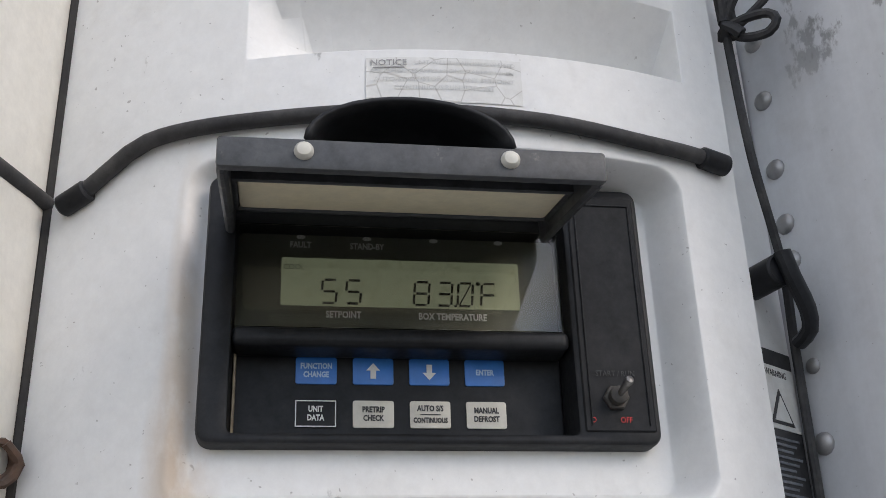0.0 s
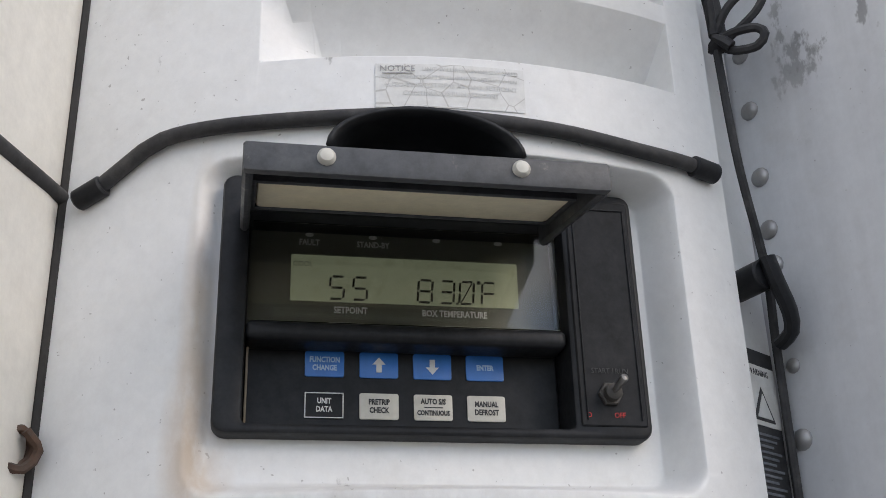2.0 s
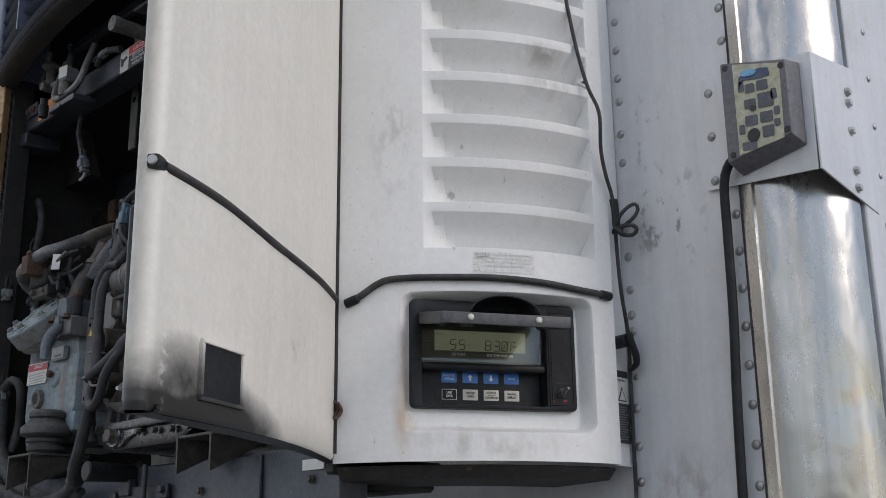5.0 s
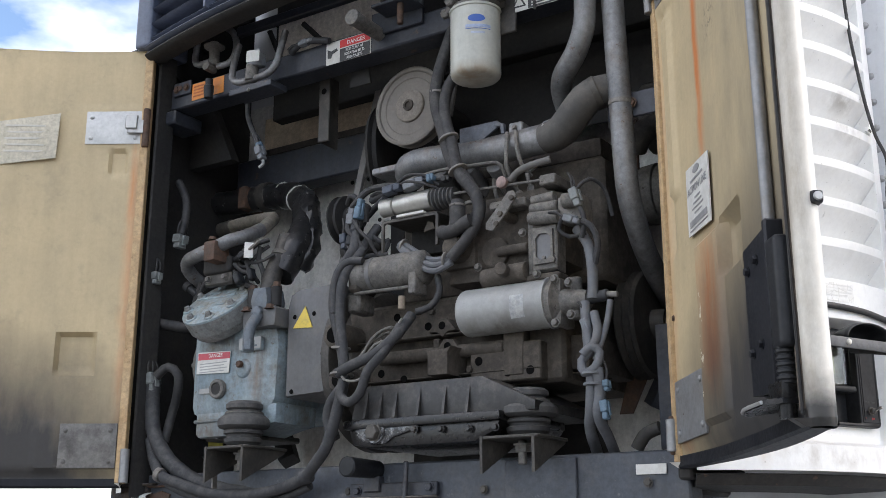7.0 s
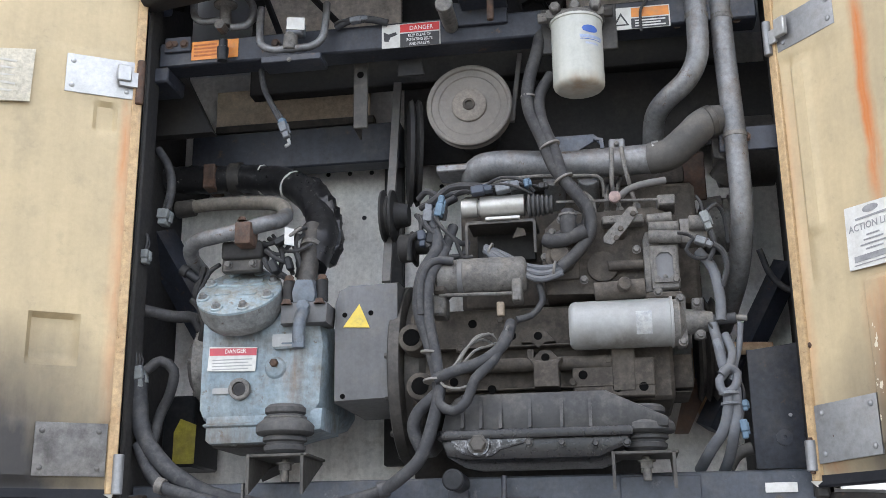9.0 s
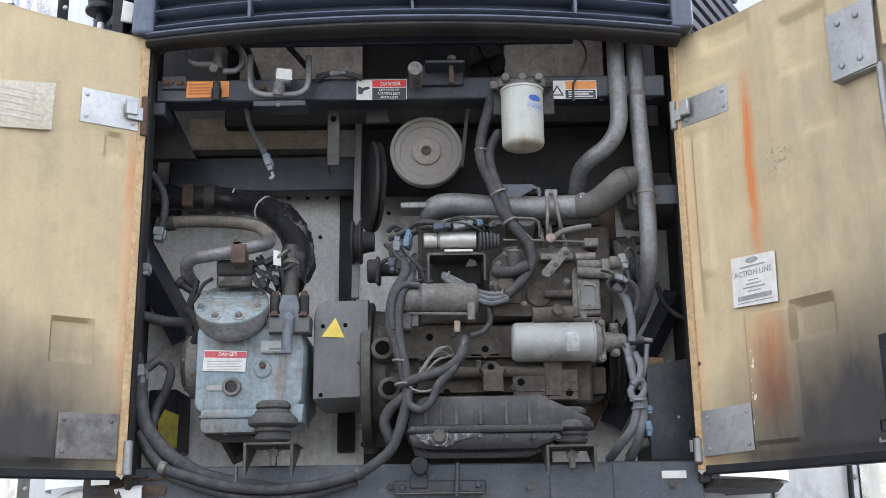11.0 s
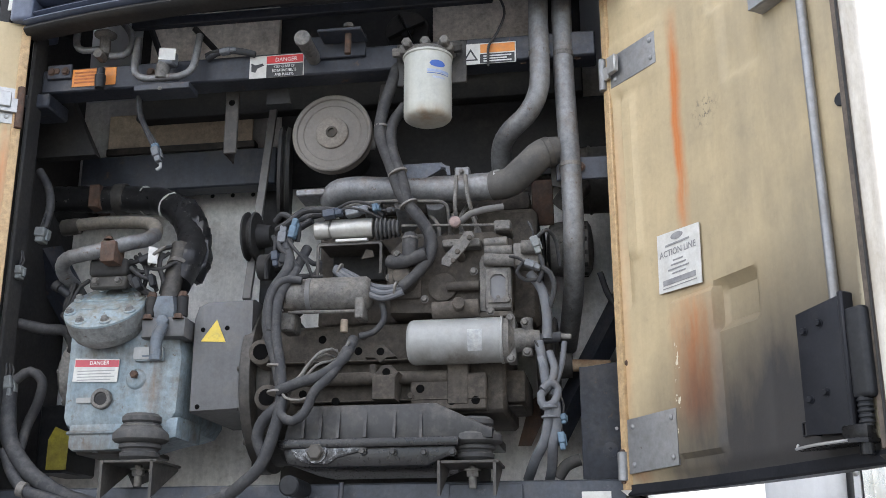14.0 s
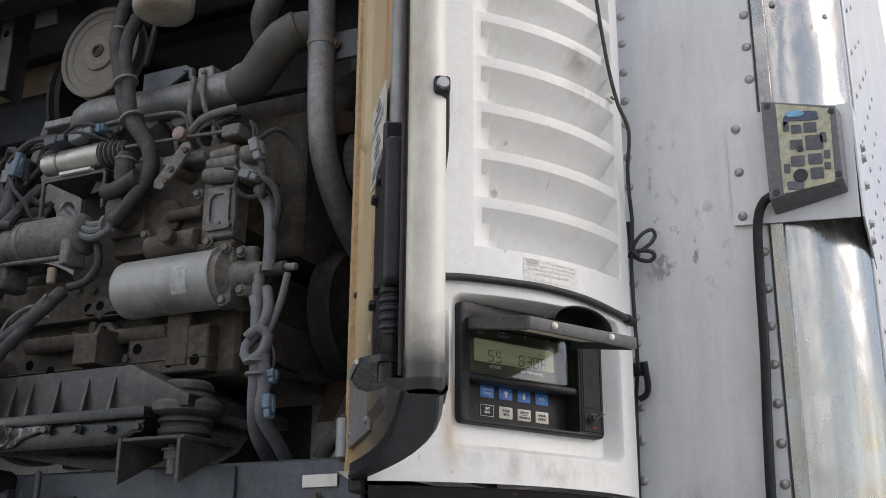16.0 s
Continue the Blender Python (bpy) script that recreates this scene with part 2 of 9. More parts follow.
def prism(bm, outline, origin, u, v, depth, bevel=0.0):
    """Extrudes an outline given in (u, v) from origin by depth along u x v (towards the viewer)."""
    o, u, v = Vector(origin), Vector(u).normalized(), Vector(v).normalized()
    n = u.cross(v).normalized()
    a = [bm.verts.new(o + u * s + v * t) for s, t in outline]
    b = [bm.verts.new(o + u * s + v * t + n * depth) for s, t in outline]
    k = len(a)
    fs = [bm.faces.new(a[::-1]), bm.faces.new(b)]
    for i in range(k):
        fs.append(bm.faces.new((a[i], a[(i + 1) % k], b[(i + 1) % k], b[i])))
    if bevel:
        bmesh.ops.recalc_face_normals(bm, faces=fs)
        bmesh.ops.bevel(bm, geom=list(fs[1].edges), offset=bevel, segments=2, profile=0.6, affect="EDGES")
    return bm


def rounded(w, h, r, k=4):
    pts = []
    for cx, cy, a0 in ((w / 2 - r, h / 2 - r, 0), (-w / 2 + r, h / 2 - r, 90), (-w / 2 + r, -h / 2 + r, 180), (w / 2 - r, -h / 2 + r, 270)):
        for i in range(k + 1):
            a = radians(a0 + 90 * i / k)
            pts.append((cx + r * math.cos(a), cy + r * math.sin(a)))
    return pts


def oval(w, h, k=20):
    return [(w / 2 * math.cos(i * math.tau / k), h / 2 * math.sin(i * math.tau / k)) for i in range(k)]


def words(name, text, size, origin, u, v, material, parent, squeeze=1.0, align="CENTER", lift=0.0003, bold=0.0):
    """Lettering laid on a surface, its middle at origin, reading along u with v up."""
    cu = bpy.data.curves.new(name, "FONT")
    cu.body, cu.size, cu.align_x, cu.align_y, cu.extrude, cu.offset = text, size, align, "CENTER", 0.00008, bold
    cu.resolution_u = 2
    tmp = new(name, cu)
    me = bpy.data.meshes.new_from_object(tmp)
    bpy.data.objects.remove(tmp)
    u, v = Vector(u).normalized(), Vector(v).normalized()
    n = u.cross(v)
    o = Vector(origin) + n * lift
    m = Matrix(((u.x * squeeze, v.x, n.x, o.x), (u.y * squeeze, v.y, n.y, o.y), (u.z * squeeze, v.z, n.z, o.z), (0, 0, 0, 1)))
    me.transform(m)
    me.materials.clear()
    me.materials.append(material)
    me.name = name
    return part(name, me, material, parent)


def shift(p, dx=0.0, dy=0.0, dz=0.0):
    return (p[0] + dx, p[1] + dy, p[2] + dz)


NB = bmesh.new

# ---- materials ----
SHELL = white_paint("white_gelcoat", (0.80, 0.805, 0.80), (0.735, 0.735, 0.715), 0.44, 0, 0.26, 0.02, (
    ((-0.606, 0.256, 1.752), (0.022, 0.03, 0.085), (0.50, 0.36, 0.22), 0.75, 0.30, 0.60), ((-0.607, 0.254, 1.84), (0.012, 0.02, 0.13), (0.52, 0.40, 0.28), 0.6, 0.25, 0.5), ((-0.475, 0.47, 2.395), (0.06, 0.06, 0.028), (0.26, 0.24, 0.21), 0.65, 0.34, 0.56), ((-0.475, 0.47, 2.335), (0.06, 0.06, 0.030), (0.26, 0.24, 0.21), 0.6, 0.34, 0.56),
    ((-0.53, 0.38, 1.70), (0.12, 0.2, 0.035), (0.35, 0.32, 0.28), 0.6, 0.42, 0.62), ((-0.62, 0.24, 2.22), (0.05, 0.05, 0.14), (0.40, 0.40, 0.39), 0.5, 0.5, 0.62)))
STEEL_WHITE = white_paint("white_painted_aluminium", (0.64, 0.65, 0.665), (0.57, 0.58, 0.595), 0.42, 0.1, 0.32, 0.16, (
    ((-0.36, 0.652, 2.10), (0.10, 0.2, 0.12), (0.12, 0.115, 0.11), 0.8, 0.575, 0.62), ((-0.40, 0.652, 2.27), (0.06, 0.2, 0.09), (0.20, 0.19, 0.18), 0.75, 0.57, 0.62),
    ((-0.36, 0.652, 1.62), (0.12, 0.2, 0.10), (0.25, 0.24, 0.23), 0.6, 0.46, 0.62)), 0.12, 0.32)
RIVET = mat("bare_aluminium", (0.46, 0.46, 0.46), (0.34, 0.34, 0.34), 0.42, 0.7, 40, 0.2, 300, 0.4)
NAVY = mat("navy_painted_steel", (0.032, 0.037, 0.050), (0.021, 0.024, 0.032), 0.5, 0, 5, 0.25, 140, 0.65, (0.088, 0.078, 0.067), cover=0.58, spots=(0.085, 0.055, 0.037), grit=0.26, streak=0.14)
RAIL = mat("scuffed_blue_grey_rail", (0.054, 0.064, 0.081), (0.039, 0.045, 0.057), 0.5, 0, 6, 0.25, 140, 0.7, (0.085, 0.082, 0.078), cover=0.57, spots=(0.115, 0.12, 0.13), grit=0.22, streak=0.10)
GRILLE = mat("blue_grey_plastic_grille", (0.088, 0.106, 0.155), (0.064, 0.077, 0.111), 0.42, 0, 5, 0.1, 140, 0.4, (0.12, 0.118, 0.115), cover=0.58, grit=0.16, streak=0.06)
BLACK = mat("black_plastic", (0.013, 0.014, 0.016), (0.023, 0.024, 0.026), 0.42, 0, 12, 0.12, 260, 0.22, (0.06, 0.056, 0.05), cover=0.64, grit=0.30)
BLACK.node_tree.nodes["Principled BSDF"].inputs["Specular IOR Level"].default_value = 0.22
BLACKFLAT = mat("dull_black_steel", (0.013, 0.013, 0.014), (0.026, 0.024, 0.022), 0.75, 0, 8, 0.3, 120, 0.45, (0.06, 0.052, 0.043), cover=0.6)
RUBBER = mat("dusty_black_rubber", (0.020, 0.020, 0.022), (0.042, 0.041, 0.041), 0.68, 0, 20, 0.25, 200, 0.6, (0.09, 0.085, 0.077), cover=0.57, grit=0.26)
HOSE = mat("grey_dusty_loom", (0.022, 0.023, 0.026), (0.045, 0.046, 0.049), 0.7, 0, 22, 0.3, 220, 0.60, (0.105, 0.101, 0.093), cover=0.57, grit=0.14)
IRON = mat("dusty_engine_iron", (0.041, 0.035, 0.03), (0.078, 0.067, 0.054), 0.85, 0.05, 16, 0.7, 130, 0.6, (0.14, 0.12, 0.097), cover=0.55, grit=0.24)
IRON_DARK = mat("oily_engine_iron", (0.032, 0.030, 0.028), (0.068, 0.062, 0.054), 0.58, 0.1, 12, 0.5, 130, 0.6, (0.13, 0.115, 0.095), cover=0.56)
CAST = mat("grey_cast_metal", (0.105, 0.101, 0.095), (0.170, 0.163, 0.151), 0.68, 0.2, 14, 0.45, 160, 0.65, (0.20, 0.178, 0.148), cover=0.53, spots=(0.050, 0.043, 0.037), grit=0.34)
BLUEGREY = mat("blue_grey_compressor_paint", (0.19, 0.25, 0.285), (0.26, 0.31, 0.33), 0.5, 0.05, 9, 0.4, 140, 0.9, (0.16, 0.14, 0.115), cover=0.56, spots=(0.13, 0.115, 0.095), grit=0.20, streak=0.20, stains=(((-1.752, 0.2, 1.915), (0.030, 0.2, 0.13), (0.17, 0.095, 0.045), 1.0), ((-1.90, 0.2, 1.800), (0.16, 0.2, 0.030), (0.10, 0.065, 0.04), 1.0), ((-1.895, 0.2, 1.82), (0.12, 0.2, 0.05), (0.12, 0.105, 0.085), 0.8), ((-1.819, 0.2, 2.004), (0.16, 0.2, 0.035), (0.10, 0.085, 0.068), 0.75), ((-1.852, 0.18, 2.112), (0.05, 0.2, 0.03), (0.30, 0.25, 0.17), 0.7)))
TIN = mat("weathered_exhaust_pipe", (0.165, 0.17, 0.175), (0.235, 0.237, 0.24), 0.52, 0.45, 10, 0.3, 120, 0.65, (0.15, 0.115, 0.085), cover=0.57, spots=(0.115, 0.075, 0.05), grit=0.22, streak=0.12)
ZINC = mat("zinc_plated_steel", (0.50, 0.50, 0.49), (0.42, 0.42, 0.41), 0.45, 0.7, 14, 0.12, 200, 0.25, (0.25, 0.22, 0.18), cover=0.62, grit=0.10)
FADED = mat("faded_black_print", (0.20, 0.20, 0.205), (0.30, 0.30, 0.30), 0.5, 0, 60, 0.0)
BELT = mat("dusty_worn_belt", (0.15, 0.147, 0.142), (0.115, 0.112, 0.108), 0.8, 0, 20, 0.2, 200, 0.5, (0.17, 0.155, 0.135), cover=0.5, grit=0.12)
BRIGHT = mat("satin_plated_steel", (0.50, 0.495, 0.465), (0.40, 0.39, 0.355), 0.42, 0.6, 18, 0.05, 60, 0.5, (0.22, 0.20, 0.165), cover=0.57, streak=0.06)
RUST = mat("rusty_steel", (0.11, 0.062, 0.040), (0.066, 0.044, 0.034), 0.85, 0.1, 40, 0.5, 200, 0.5, (0.085, 0.076, 0.066), cover=0.55)
CANISTER = mat("white_filter_paint", (0.455, 0.465, 0.425), (0.40, 0.405, 0.36), 0.38, 0, 10, 0.05, 100, 0.5, (0.36, 0.33, 0.27), cover=0.62, streak=0.08, stains=(((-1.138, 0.15, 2.488), (0.09, 0.10, 0.032), (0.30, 0.22, 0.14), 0.85),))
# the stain under the horizontal can is grime together with painted shade
CANISTER_OLD = mat("grimy_shaded_filter_paint", (0.305, 0.312, 0.305), (0.25, 0.253, 0.246), 0.36, 0, 9, 0.05, 100, 0.4, (0.24, 0.22, 0.19), cover=0.60, grit=0.08, streak=0.05, stains=(((-1.08, 0.17, 1.955), (0.14, 0.10, 0.035), (0.09, 0.075, 0.06), 0.8),))
LINER = mat("off_white_liner", (0.80, 0.79, 0.76), (0.71, 0.70, 0.66), 0.6, 0, 5, 0.1, 60, 0.7, (0.33, 0.27, 0.20), cover=0.62, grit=0.14, streak=0.10)
TANRUST = mat("rust_stained_tan_sheet", (0.50, 0.40, 0.28), (0.34, 0.22, 0.12), 0.7, 0, 7, 0.15, 90, 0.7, (0.26, 0.11, 0.04), cover=0.52, streak=0.12)
TAN = mat("dusty_tan_sheet", (0.56, 0.47, 0.35), (0.44, 0.36, 0.26), 0.7, 0, 6, 0.15, 90, 0.5, (0.17, 0.13, 0.09), cover=0.55)
TANGREY = mat("grey_tan_panel", (0.60, 0.55, 0.48), (0.50, 0.45, 0.39), 0.75, 0, 6, 0.15, 90, 0.5, (0.13, 0.105, 0.085), cover=0.58, streak=0.10)
WHITE = mat("white_print", (0.80, 0.80, 0.78), (0.72, 0.72, 0.70), 0.5, 0, 30, 0.0)
PAPER = mat("worn_white_label", (0.62, 0.62, 0.59), (0.53, 0.52, 0.485), 0.55, 0, 40, 0.08, 200, 0.4, (0.45, 0.42, 0.36), cover=0.6)
INK = mat("black_print", (0.02, 0.02, 0.022), (0.04, 0.04, 0.04), 0.5, 0, 30, 0.0)
RED = mat("red_print", (0.62, 0.03, 0.03), (0.50, 0.03, 0.03), 0.5, 0, 30, 0.0)
ORANGE = mat("orange_label", (0.72, 0.26, 0.04), (0.62, 0.22, 0.05), 0.55, 0, 30, 0.05, 200, 0.4, (0.30, 0.20, 0.12), cover=0.55)
YELLOW = mat("yellow_label", (0.68, 0.50, 0.06), (0.56, 0.42, 0.07), 0.5, 0, 40, 0.05, 200, 0.6, (0.25, 0.20, 0.09), cover=0.57)
BLUE = mat("blue_key", (0.045, 0.20, 0.62), (0.04, 0.18, 0.55), 0.35, 0, 20, 0.03)
BLUEINK = mat("blue_print", (0.03, 0.10, 0.40), (0.03, 0.09, 0.33), 0.5, 0, 20, 0.0)
KEYWHITE = mat("cream_key", (0.66, 0.65, 0.58), (0.58, 0.56, 0.50), 0.4, 0, 30, 0.03)
CREAM = mat("yellowed_lid_lining", (0.84, 0.76, 0.56), (0.76, 0.68, 0.48), 0.38, 0, 8, 0.05)
LCD = mat("grey_green_lcd", (0.33, 0.34, 0.235), (0.29, 0.30, 0.205), 0.3, 0, 6, 0.0)
LCD.node_tree.nodes["Principled BSDF"].inputs["Emission Color"].default_value = (0.62, 0.68, 0.42, 1)  # weak backlight
LCD.node_tree.nodes["Principled BSDF"].inputs["Emission Strength"].default_value = 0.055
SEGMENT = mat("lcd_segment", (0.02, 0.022, 0.016), (0.025, 0.027, 0.02), 0.5, 0, 10, 0.0)
CONN = mat("grey_connector", (0.13, 0.14, 0.155), (0.17, 0.18, 0.19), 0.6, 0, 30, 0.1)
CONNBLUE = mat("blue_grey_connector", (0.085, 0.14, 0.20), (0.11, 0.17, 0.22), 0.6, 0, 30, 0.1)
TIE = mat("pale_cable_tie", (0.19, 0.178, 0.16), (0.15, 0.14, 0.125), 0.5, 0, 30, 0.0)
ASPHALT = mat("grey_yard_concrete", (0.13, 0.124, 0.115), (0.10, 0.096, 0.09), 0.9, 0, 0.4, 0.4, 30, 0.4, (0.19, 0.18, 0.17))
FAN = mat("pale_dusty_pulley", (0.205, 0.19, 0.17), (0.17, 0.155, 0.138), 0.7, 0.2, 12, 0.15, 150, 0.5, (0.20, 0.178, 0.15), cover=0.5, grit=0.10)
MOUNT = mat("dusty_grey_rubber", (0.045, 0.045, 0.047), (0.075, 0.074, 0.072), 0.75, 0, 18, 0.2, 200, 0.6, (0.13, 0.122, 0.11), cover=0.54, grit=0.16)
VOID = mat("dark_bore", (0.004, 0.004, 0.004), (0.006, 0.006, 0.006), 0.9, 0, 30, 0.0)
VOID.node_tree.nodes["Principled BSDF"].inputs["Specular IOR Level"].default_value = 0.05
DUSTHOSE = mat("dust_caked_rubber", (0.060, 0.058, 0.055), (0.085, 0.081, 0.075), 0.75, 0, 12, 0.2, 200, 0.6, (0.135, 0.122, 0.105), cover=0.55, grit=0.12)
TABBLUE = mat("slate_painted_tab", (0.075, 0.085, 0.105), (0.10, 0.11, 0.13), 0.5, 0.1, 12, 0.2, 140, 0.5, (0.13, 0.115, 0.10), cover=0.57)
CONNDARK = mat("dark_slate_connector", (0.035, 0.045, 0.065), (0.05, 0.062, 0.085), 0.55, 0, 30, 0.1, 200, 0.4, (0.10, 0.095, 0.09), cover=0.58)
PALELOOM = mat("pale_blue_grey_sleeve", (0.13, 0.14, 0.155), (0.10, 0.105, 0.115), 0.6, 0, 24, 0.2, 200, 0.5, (0.16, 0.15, 0.135), cover=0.56, grit=0.12)
HOUSING = mat("smooth_grey_housing_paint", (0.125, 0.126, 0.131), (0.099, 0.099, 0.1), 0.5, 0.05, 6, 0.12, 120, 0.6, (0.15, 0.135, 0.112), cover=0.58, grit=0.10, streak=0.10)
SUMP = mat("oil_wet_sump_casting", (0.020, 0.020, 0.021), (0.044, 0.043, 0.042), 0.45, 0.1, 12, 0.35, 120, 0.75, (0.105, 0.096, 0.084), cover=0.56, grit=0.28, streak=0.14)
OIL = mat("black_wet_oil", (0.006, 0.006, 0.007), (0.014, 0.013, 0.013), 0.30, 0, 14, 0.5, 120, 0.3, (0.05, 0.045, 0.04), cover=0.6, grit=0.3)
HEADGRIME = mat("grimy_blue_grey_paint", (0.16, 0.165, 0.16), (0.21, 0.22, 0.22), 0.6, 0.05, 14, 0.4, 140, 0.8, (0.115, 0.10, 0.082), cover=0.52, spots=(0.09, 0.07, 0.055), grit=0.30, streak=0.14)
SLATE = mat("slate_blue_valve_paint", (0.085, 0.105, 0.13), (0.12, 0.14, 0.16), 0.5, 0.1, 18, 0.3, 140, 0.6, (0.12, 0.11, 0.095), cover=0.56, grit=0.2)
HEADPAINT = mat("flaking_pale_blue_grey_paint", (0.27, 0.335, 0.36), (0.21, 0.265, 0.29), 0.55, 0.05, 16, 0.5, 140, 0.8, (0.21, 0.19, 0.15), cover=0.55, spots=(0.17, 0.145, 0.11), grit=0.22)
PLUGPALE = mat("pale_grey_plug", (0.20, 0.215, 0.21), (0.15, 0.16, 0.16), 0.6, 0, 30, 0.1)
TAPE = mat("glossy_black_wrap", (0.012, 0.012, 0.013), (0.022, 0.022, 0.023), 0.32, 0, 18, 0.5, 90, 0.3, (0.06, 0.055, 0.05), cover=0.6, spots=(0.20, 0.195, 0.18), grit=0.3)


def polished(name):
    """Polished aluminium with soft dents and faint scratches."""
    m, n, l, p = node_mat(name)
    co = n.new("ShaderNodeTexCoord").outputs["Object"]
    wav = noise_of(n, l, co, 7.0, 3.0, 0.45, (1.0, 1.0, 0.6))
    scr = noise_of(n, l, co, 60.0, 4.0, 0.6, (1.0, 1.0, 0.06))
    l.new(mixed(n, l, ramp(n, l, scr, 0.35, 0.7), (0.44, 0.43, 0.41), (0.37, 0.36, 0.34)), p.inputs["Base Color"])
    p.inputs["Metallic"].default_value = 0.95
    l.new(math_of(n, l, "ADD", math_of(n, l, "MULTIPLY", ramp(n, l, noise_of(n, l, co, 11.0, 6.0, 0.6, (1, 1, 0.5)), 0.35, 0.65), 0.10), math_of(n, l, "ADD", math_of(n, l, "MULTIPLY", scr, 0.10), 0.17)), p.inputs["Roughness"])
    relief(n, l, p, wav, 0.45, 0.03)
    return m


POLISHED = polished("polished_aluminium_corner")


def glass(name):
    m, n, l, p = node_mat(name)
    p.inputs["Base Color"].default_value = (0.9, 0.92, 0.9, 1)
    p.inputs["Transmission Weight"].default_value = 1.0
    p.inputs["Roughness"].default_value = 0.04
    p.inputs["IOR"].default_value = 1.45
    return m


GLASS = glass("clear_window")


def door_skin(name, sooty, streak, flip):
    """Yellowed foam lining of a door, with exhaust soot spread over its foot, rust runs and handling grime (local metres)."""
    m, n, l, p = node_mat(name)
    co = n.new("ShaderNodeTexCoord").outputs["Object"]
    sp = n.new("ShaderNodeSeparateXYZ")
    l.new(co, sp.inputs[0])
    s, z = sp.outputs[0], sp.outputs[2]
    if flip:
        s = math_of(n, l, "MULTIPLY", s, -1.0)
    big = noise_of(n, l, co, 6.0, 6.0)
    wav = noise_of(n, l, co, 7.0, 8.0, 0.6, (1.5, 1.0, 0.6))
    small = noise_of(n, l, co, 150.0, 3.0)
    col = mixed(n, l, ramp(n, l, big, 0.33, 0.7), (0.50, 0.398, 0.235), (0.43, 0.348, 0.212))
    patch = ramp(n, l, noise_of(n, l, co, 11.0, 8.0, 0.7), 0.56, 0.76)
    col = mixed(n, l, math_of(n, l, "MULTIPLY", patch, 0.45), col, (0.26, 0.225, 0.15))
    blot = ramp(n, l, noise_of(n, l, co, 24.0, 9.0, 0.75), 0.60, 0.74)
    col = mixed(n, l, math_of(n, l, "MULTIPLY", blot, 0.35), col, (0.20, 0.175, 0.12))
    # soot: falls off with distance from a spot low on the door
    ds = math_of(n, l, "MULTIPLY", math_of(n, l, "SUBTRACT", s, sooty[0]), 1.0 / sooty[2])
    dz = math_of(n, l, "MULTIPLY", math_of(n, l, "SUBTRACT", z, sooty[1]), 1.0 / sooty[3])
    r2 = math_of(n, l, "ADD", math_of(n, l, "MULTIPLY", ds, ds), math_of(n, l, "MULTIPLY", dz, dz))
    r2 = math_of(n, l, "ADD", r2, math_of(n, l, "MULTIPLY", math_of(n, l, "SUBTRACT", wav, 0.5), 0.55))
    run = noise_of(n, l, co, 30.0, 6.0, 0.7, (1.0, 1.0, 0.10))
    r2 = math_of(n, l, "ADD", r2, math_of(n, l, "MULTIPLY", math_of(n, l, "SUBTRACT", run, 0.5), 0.09))
    soot = ramp(n, l, r2, 0.20, 1.30, (1, 1, 1), (0, 0, 0))
    # broad darker, greyer tone over the outer half, pencil scuffs
    outer_tone = math_of(n, l, "MULTIPLY", spot(n, l, co, (0.62, 0, 2.15), (0.62, 0.6, 1.0)), ramp(n, l, wav, 0.25, 0.65))
    col = mixed(n, l, math_of(n, l, "MULTIPLY", outer_tone, 0.85), col, (0.24, 0.205, 0.14))
    scuff = math_of(n, l, "MULTIPLY", spot(n, l, co, (0.295, 0, 2.385), (0.05, 0.3, 0.04)), ramp(n, l, noise_of(n, l, co, 120.0, 5.0, 0.7, (1, 1, 0.7)), 0.53, 0.60))
    col = mixed(n, l, scuff, col, (0.13, 0.115, 0.085))
    # rust run below the hinge plate
    if streak:
        wob = math_of(n, l, "MULTIPLY", math_of(n, l, "SUBTRACT", noise_of(n, l, co, 9.0, 3.0), 0.5), 0.03)
        blotch = ramp(n, l, noise_of(n, l, co, 26.0, 7.0, 0.65, (1.0, 1.0, 0.18)), 0.26, 0.56)
        for s0, w0, z0, z1, force in streak:
            dd = math_of(n, l, "ABSOLUTE", math_of(n, l, "SUBTRACT", math_of(n, l, "ADD", s, wob), s0))
            band = ramp(n, l, dd, 0.0, w0, (1, 1, 1), (0, 0, 0))
            mid, half = (z0 + z1) / 2, (z1 - z0) / 2
            up = ramp(n, l, math_of(n, l, "ABSOLUTE", math_of(n, l, "SUBTRACT", z, mid)), half * 0.55, half, (1, 1, 1), (0, 0, 0))
            k = math_of(n, l, "MULTIPLY", math_of(n, l, "MULTIPLY", band, up), blotch)
            col = mixed(n, l, math_of(n, l, "MULTIPLY", k, force), col, (0.50, 0.155, 0.032))
    col = mixed(n, l, math_of(n, l, "MULTIPLY", soot, 0.96), col, (0.015, 0.016, 0.020))
    chip = math_of(n, l, "MULTIPLY", spot(n, l, co, (0.660, -0.03, 1.83), (0.018, 0.2, 0.24)), ramp(n, l, noise_of(n, l, co, 45.0, 6.0, 0.6, (1, 1, 0.5)), 0.44, 0.50))
    col = mixed(n, l, chip, col, (0.60, 0.54, 0.38))
    fleck = math_of(n, l, "MULTIPLY", spot(n, l, co, (0.170, 0, 1.865), (0.016, 0.3, 0.13)), ramp(n, l, noise_of(n, l, co, 60.0, 4.0, 0.6, (1, 1, 0.6)), 0.58, 0.62))
    col = mixed(n, l, math_of(n, l, "GREATER_THAN", fleck, 0.30), col, (0.60, 0.55, 0.42))
    l.new(gritty(n, l, co, col, 0.045, 0.05, 0.0), p.inputs["Base Color"])
    p.inputs["Roughness"].default_value = 0.62
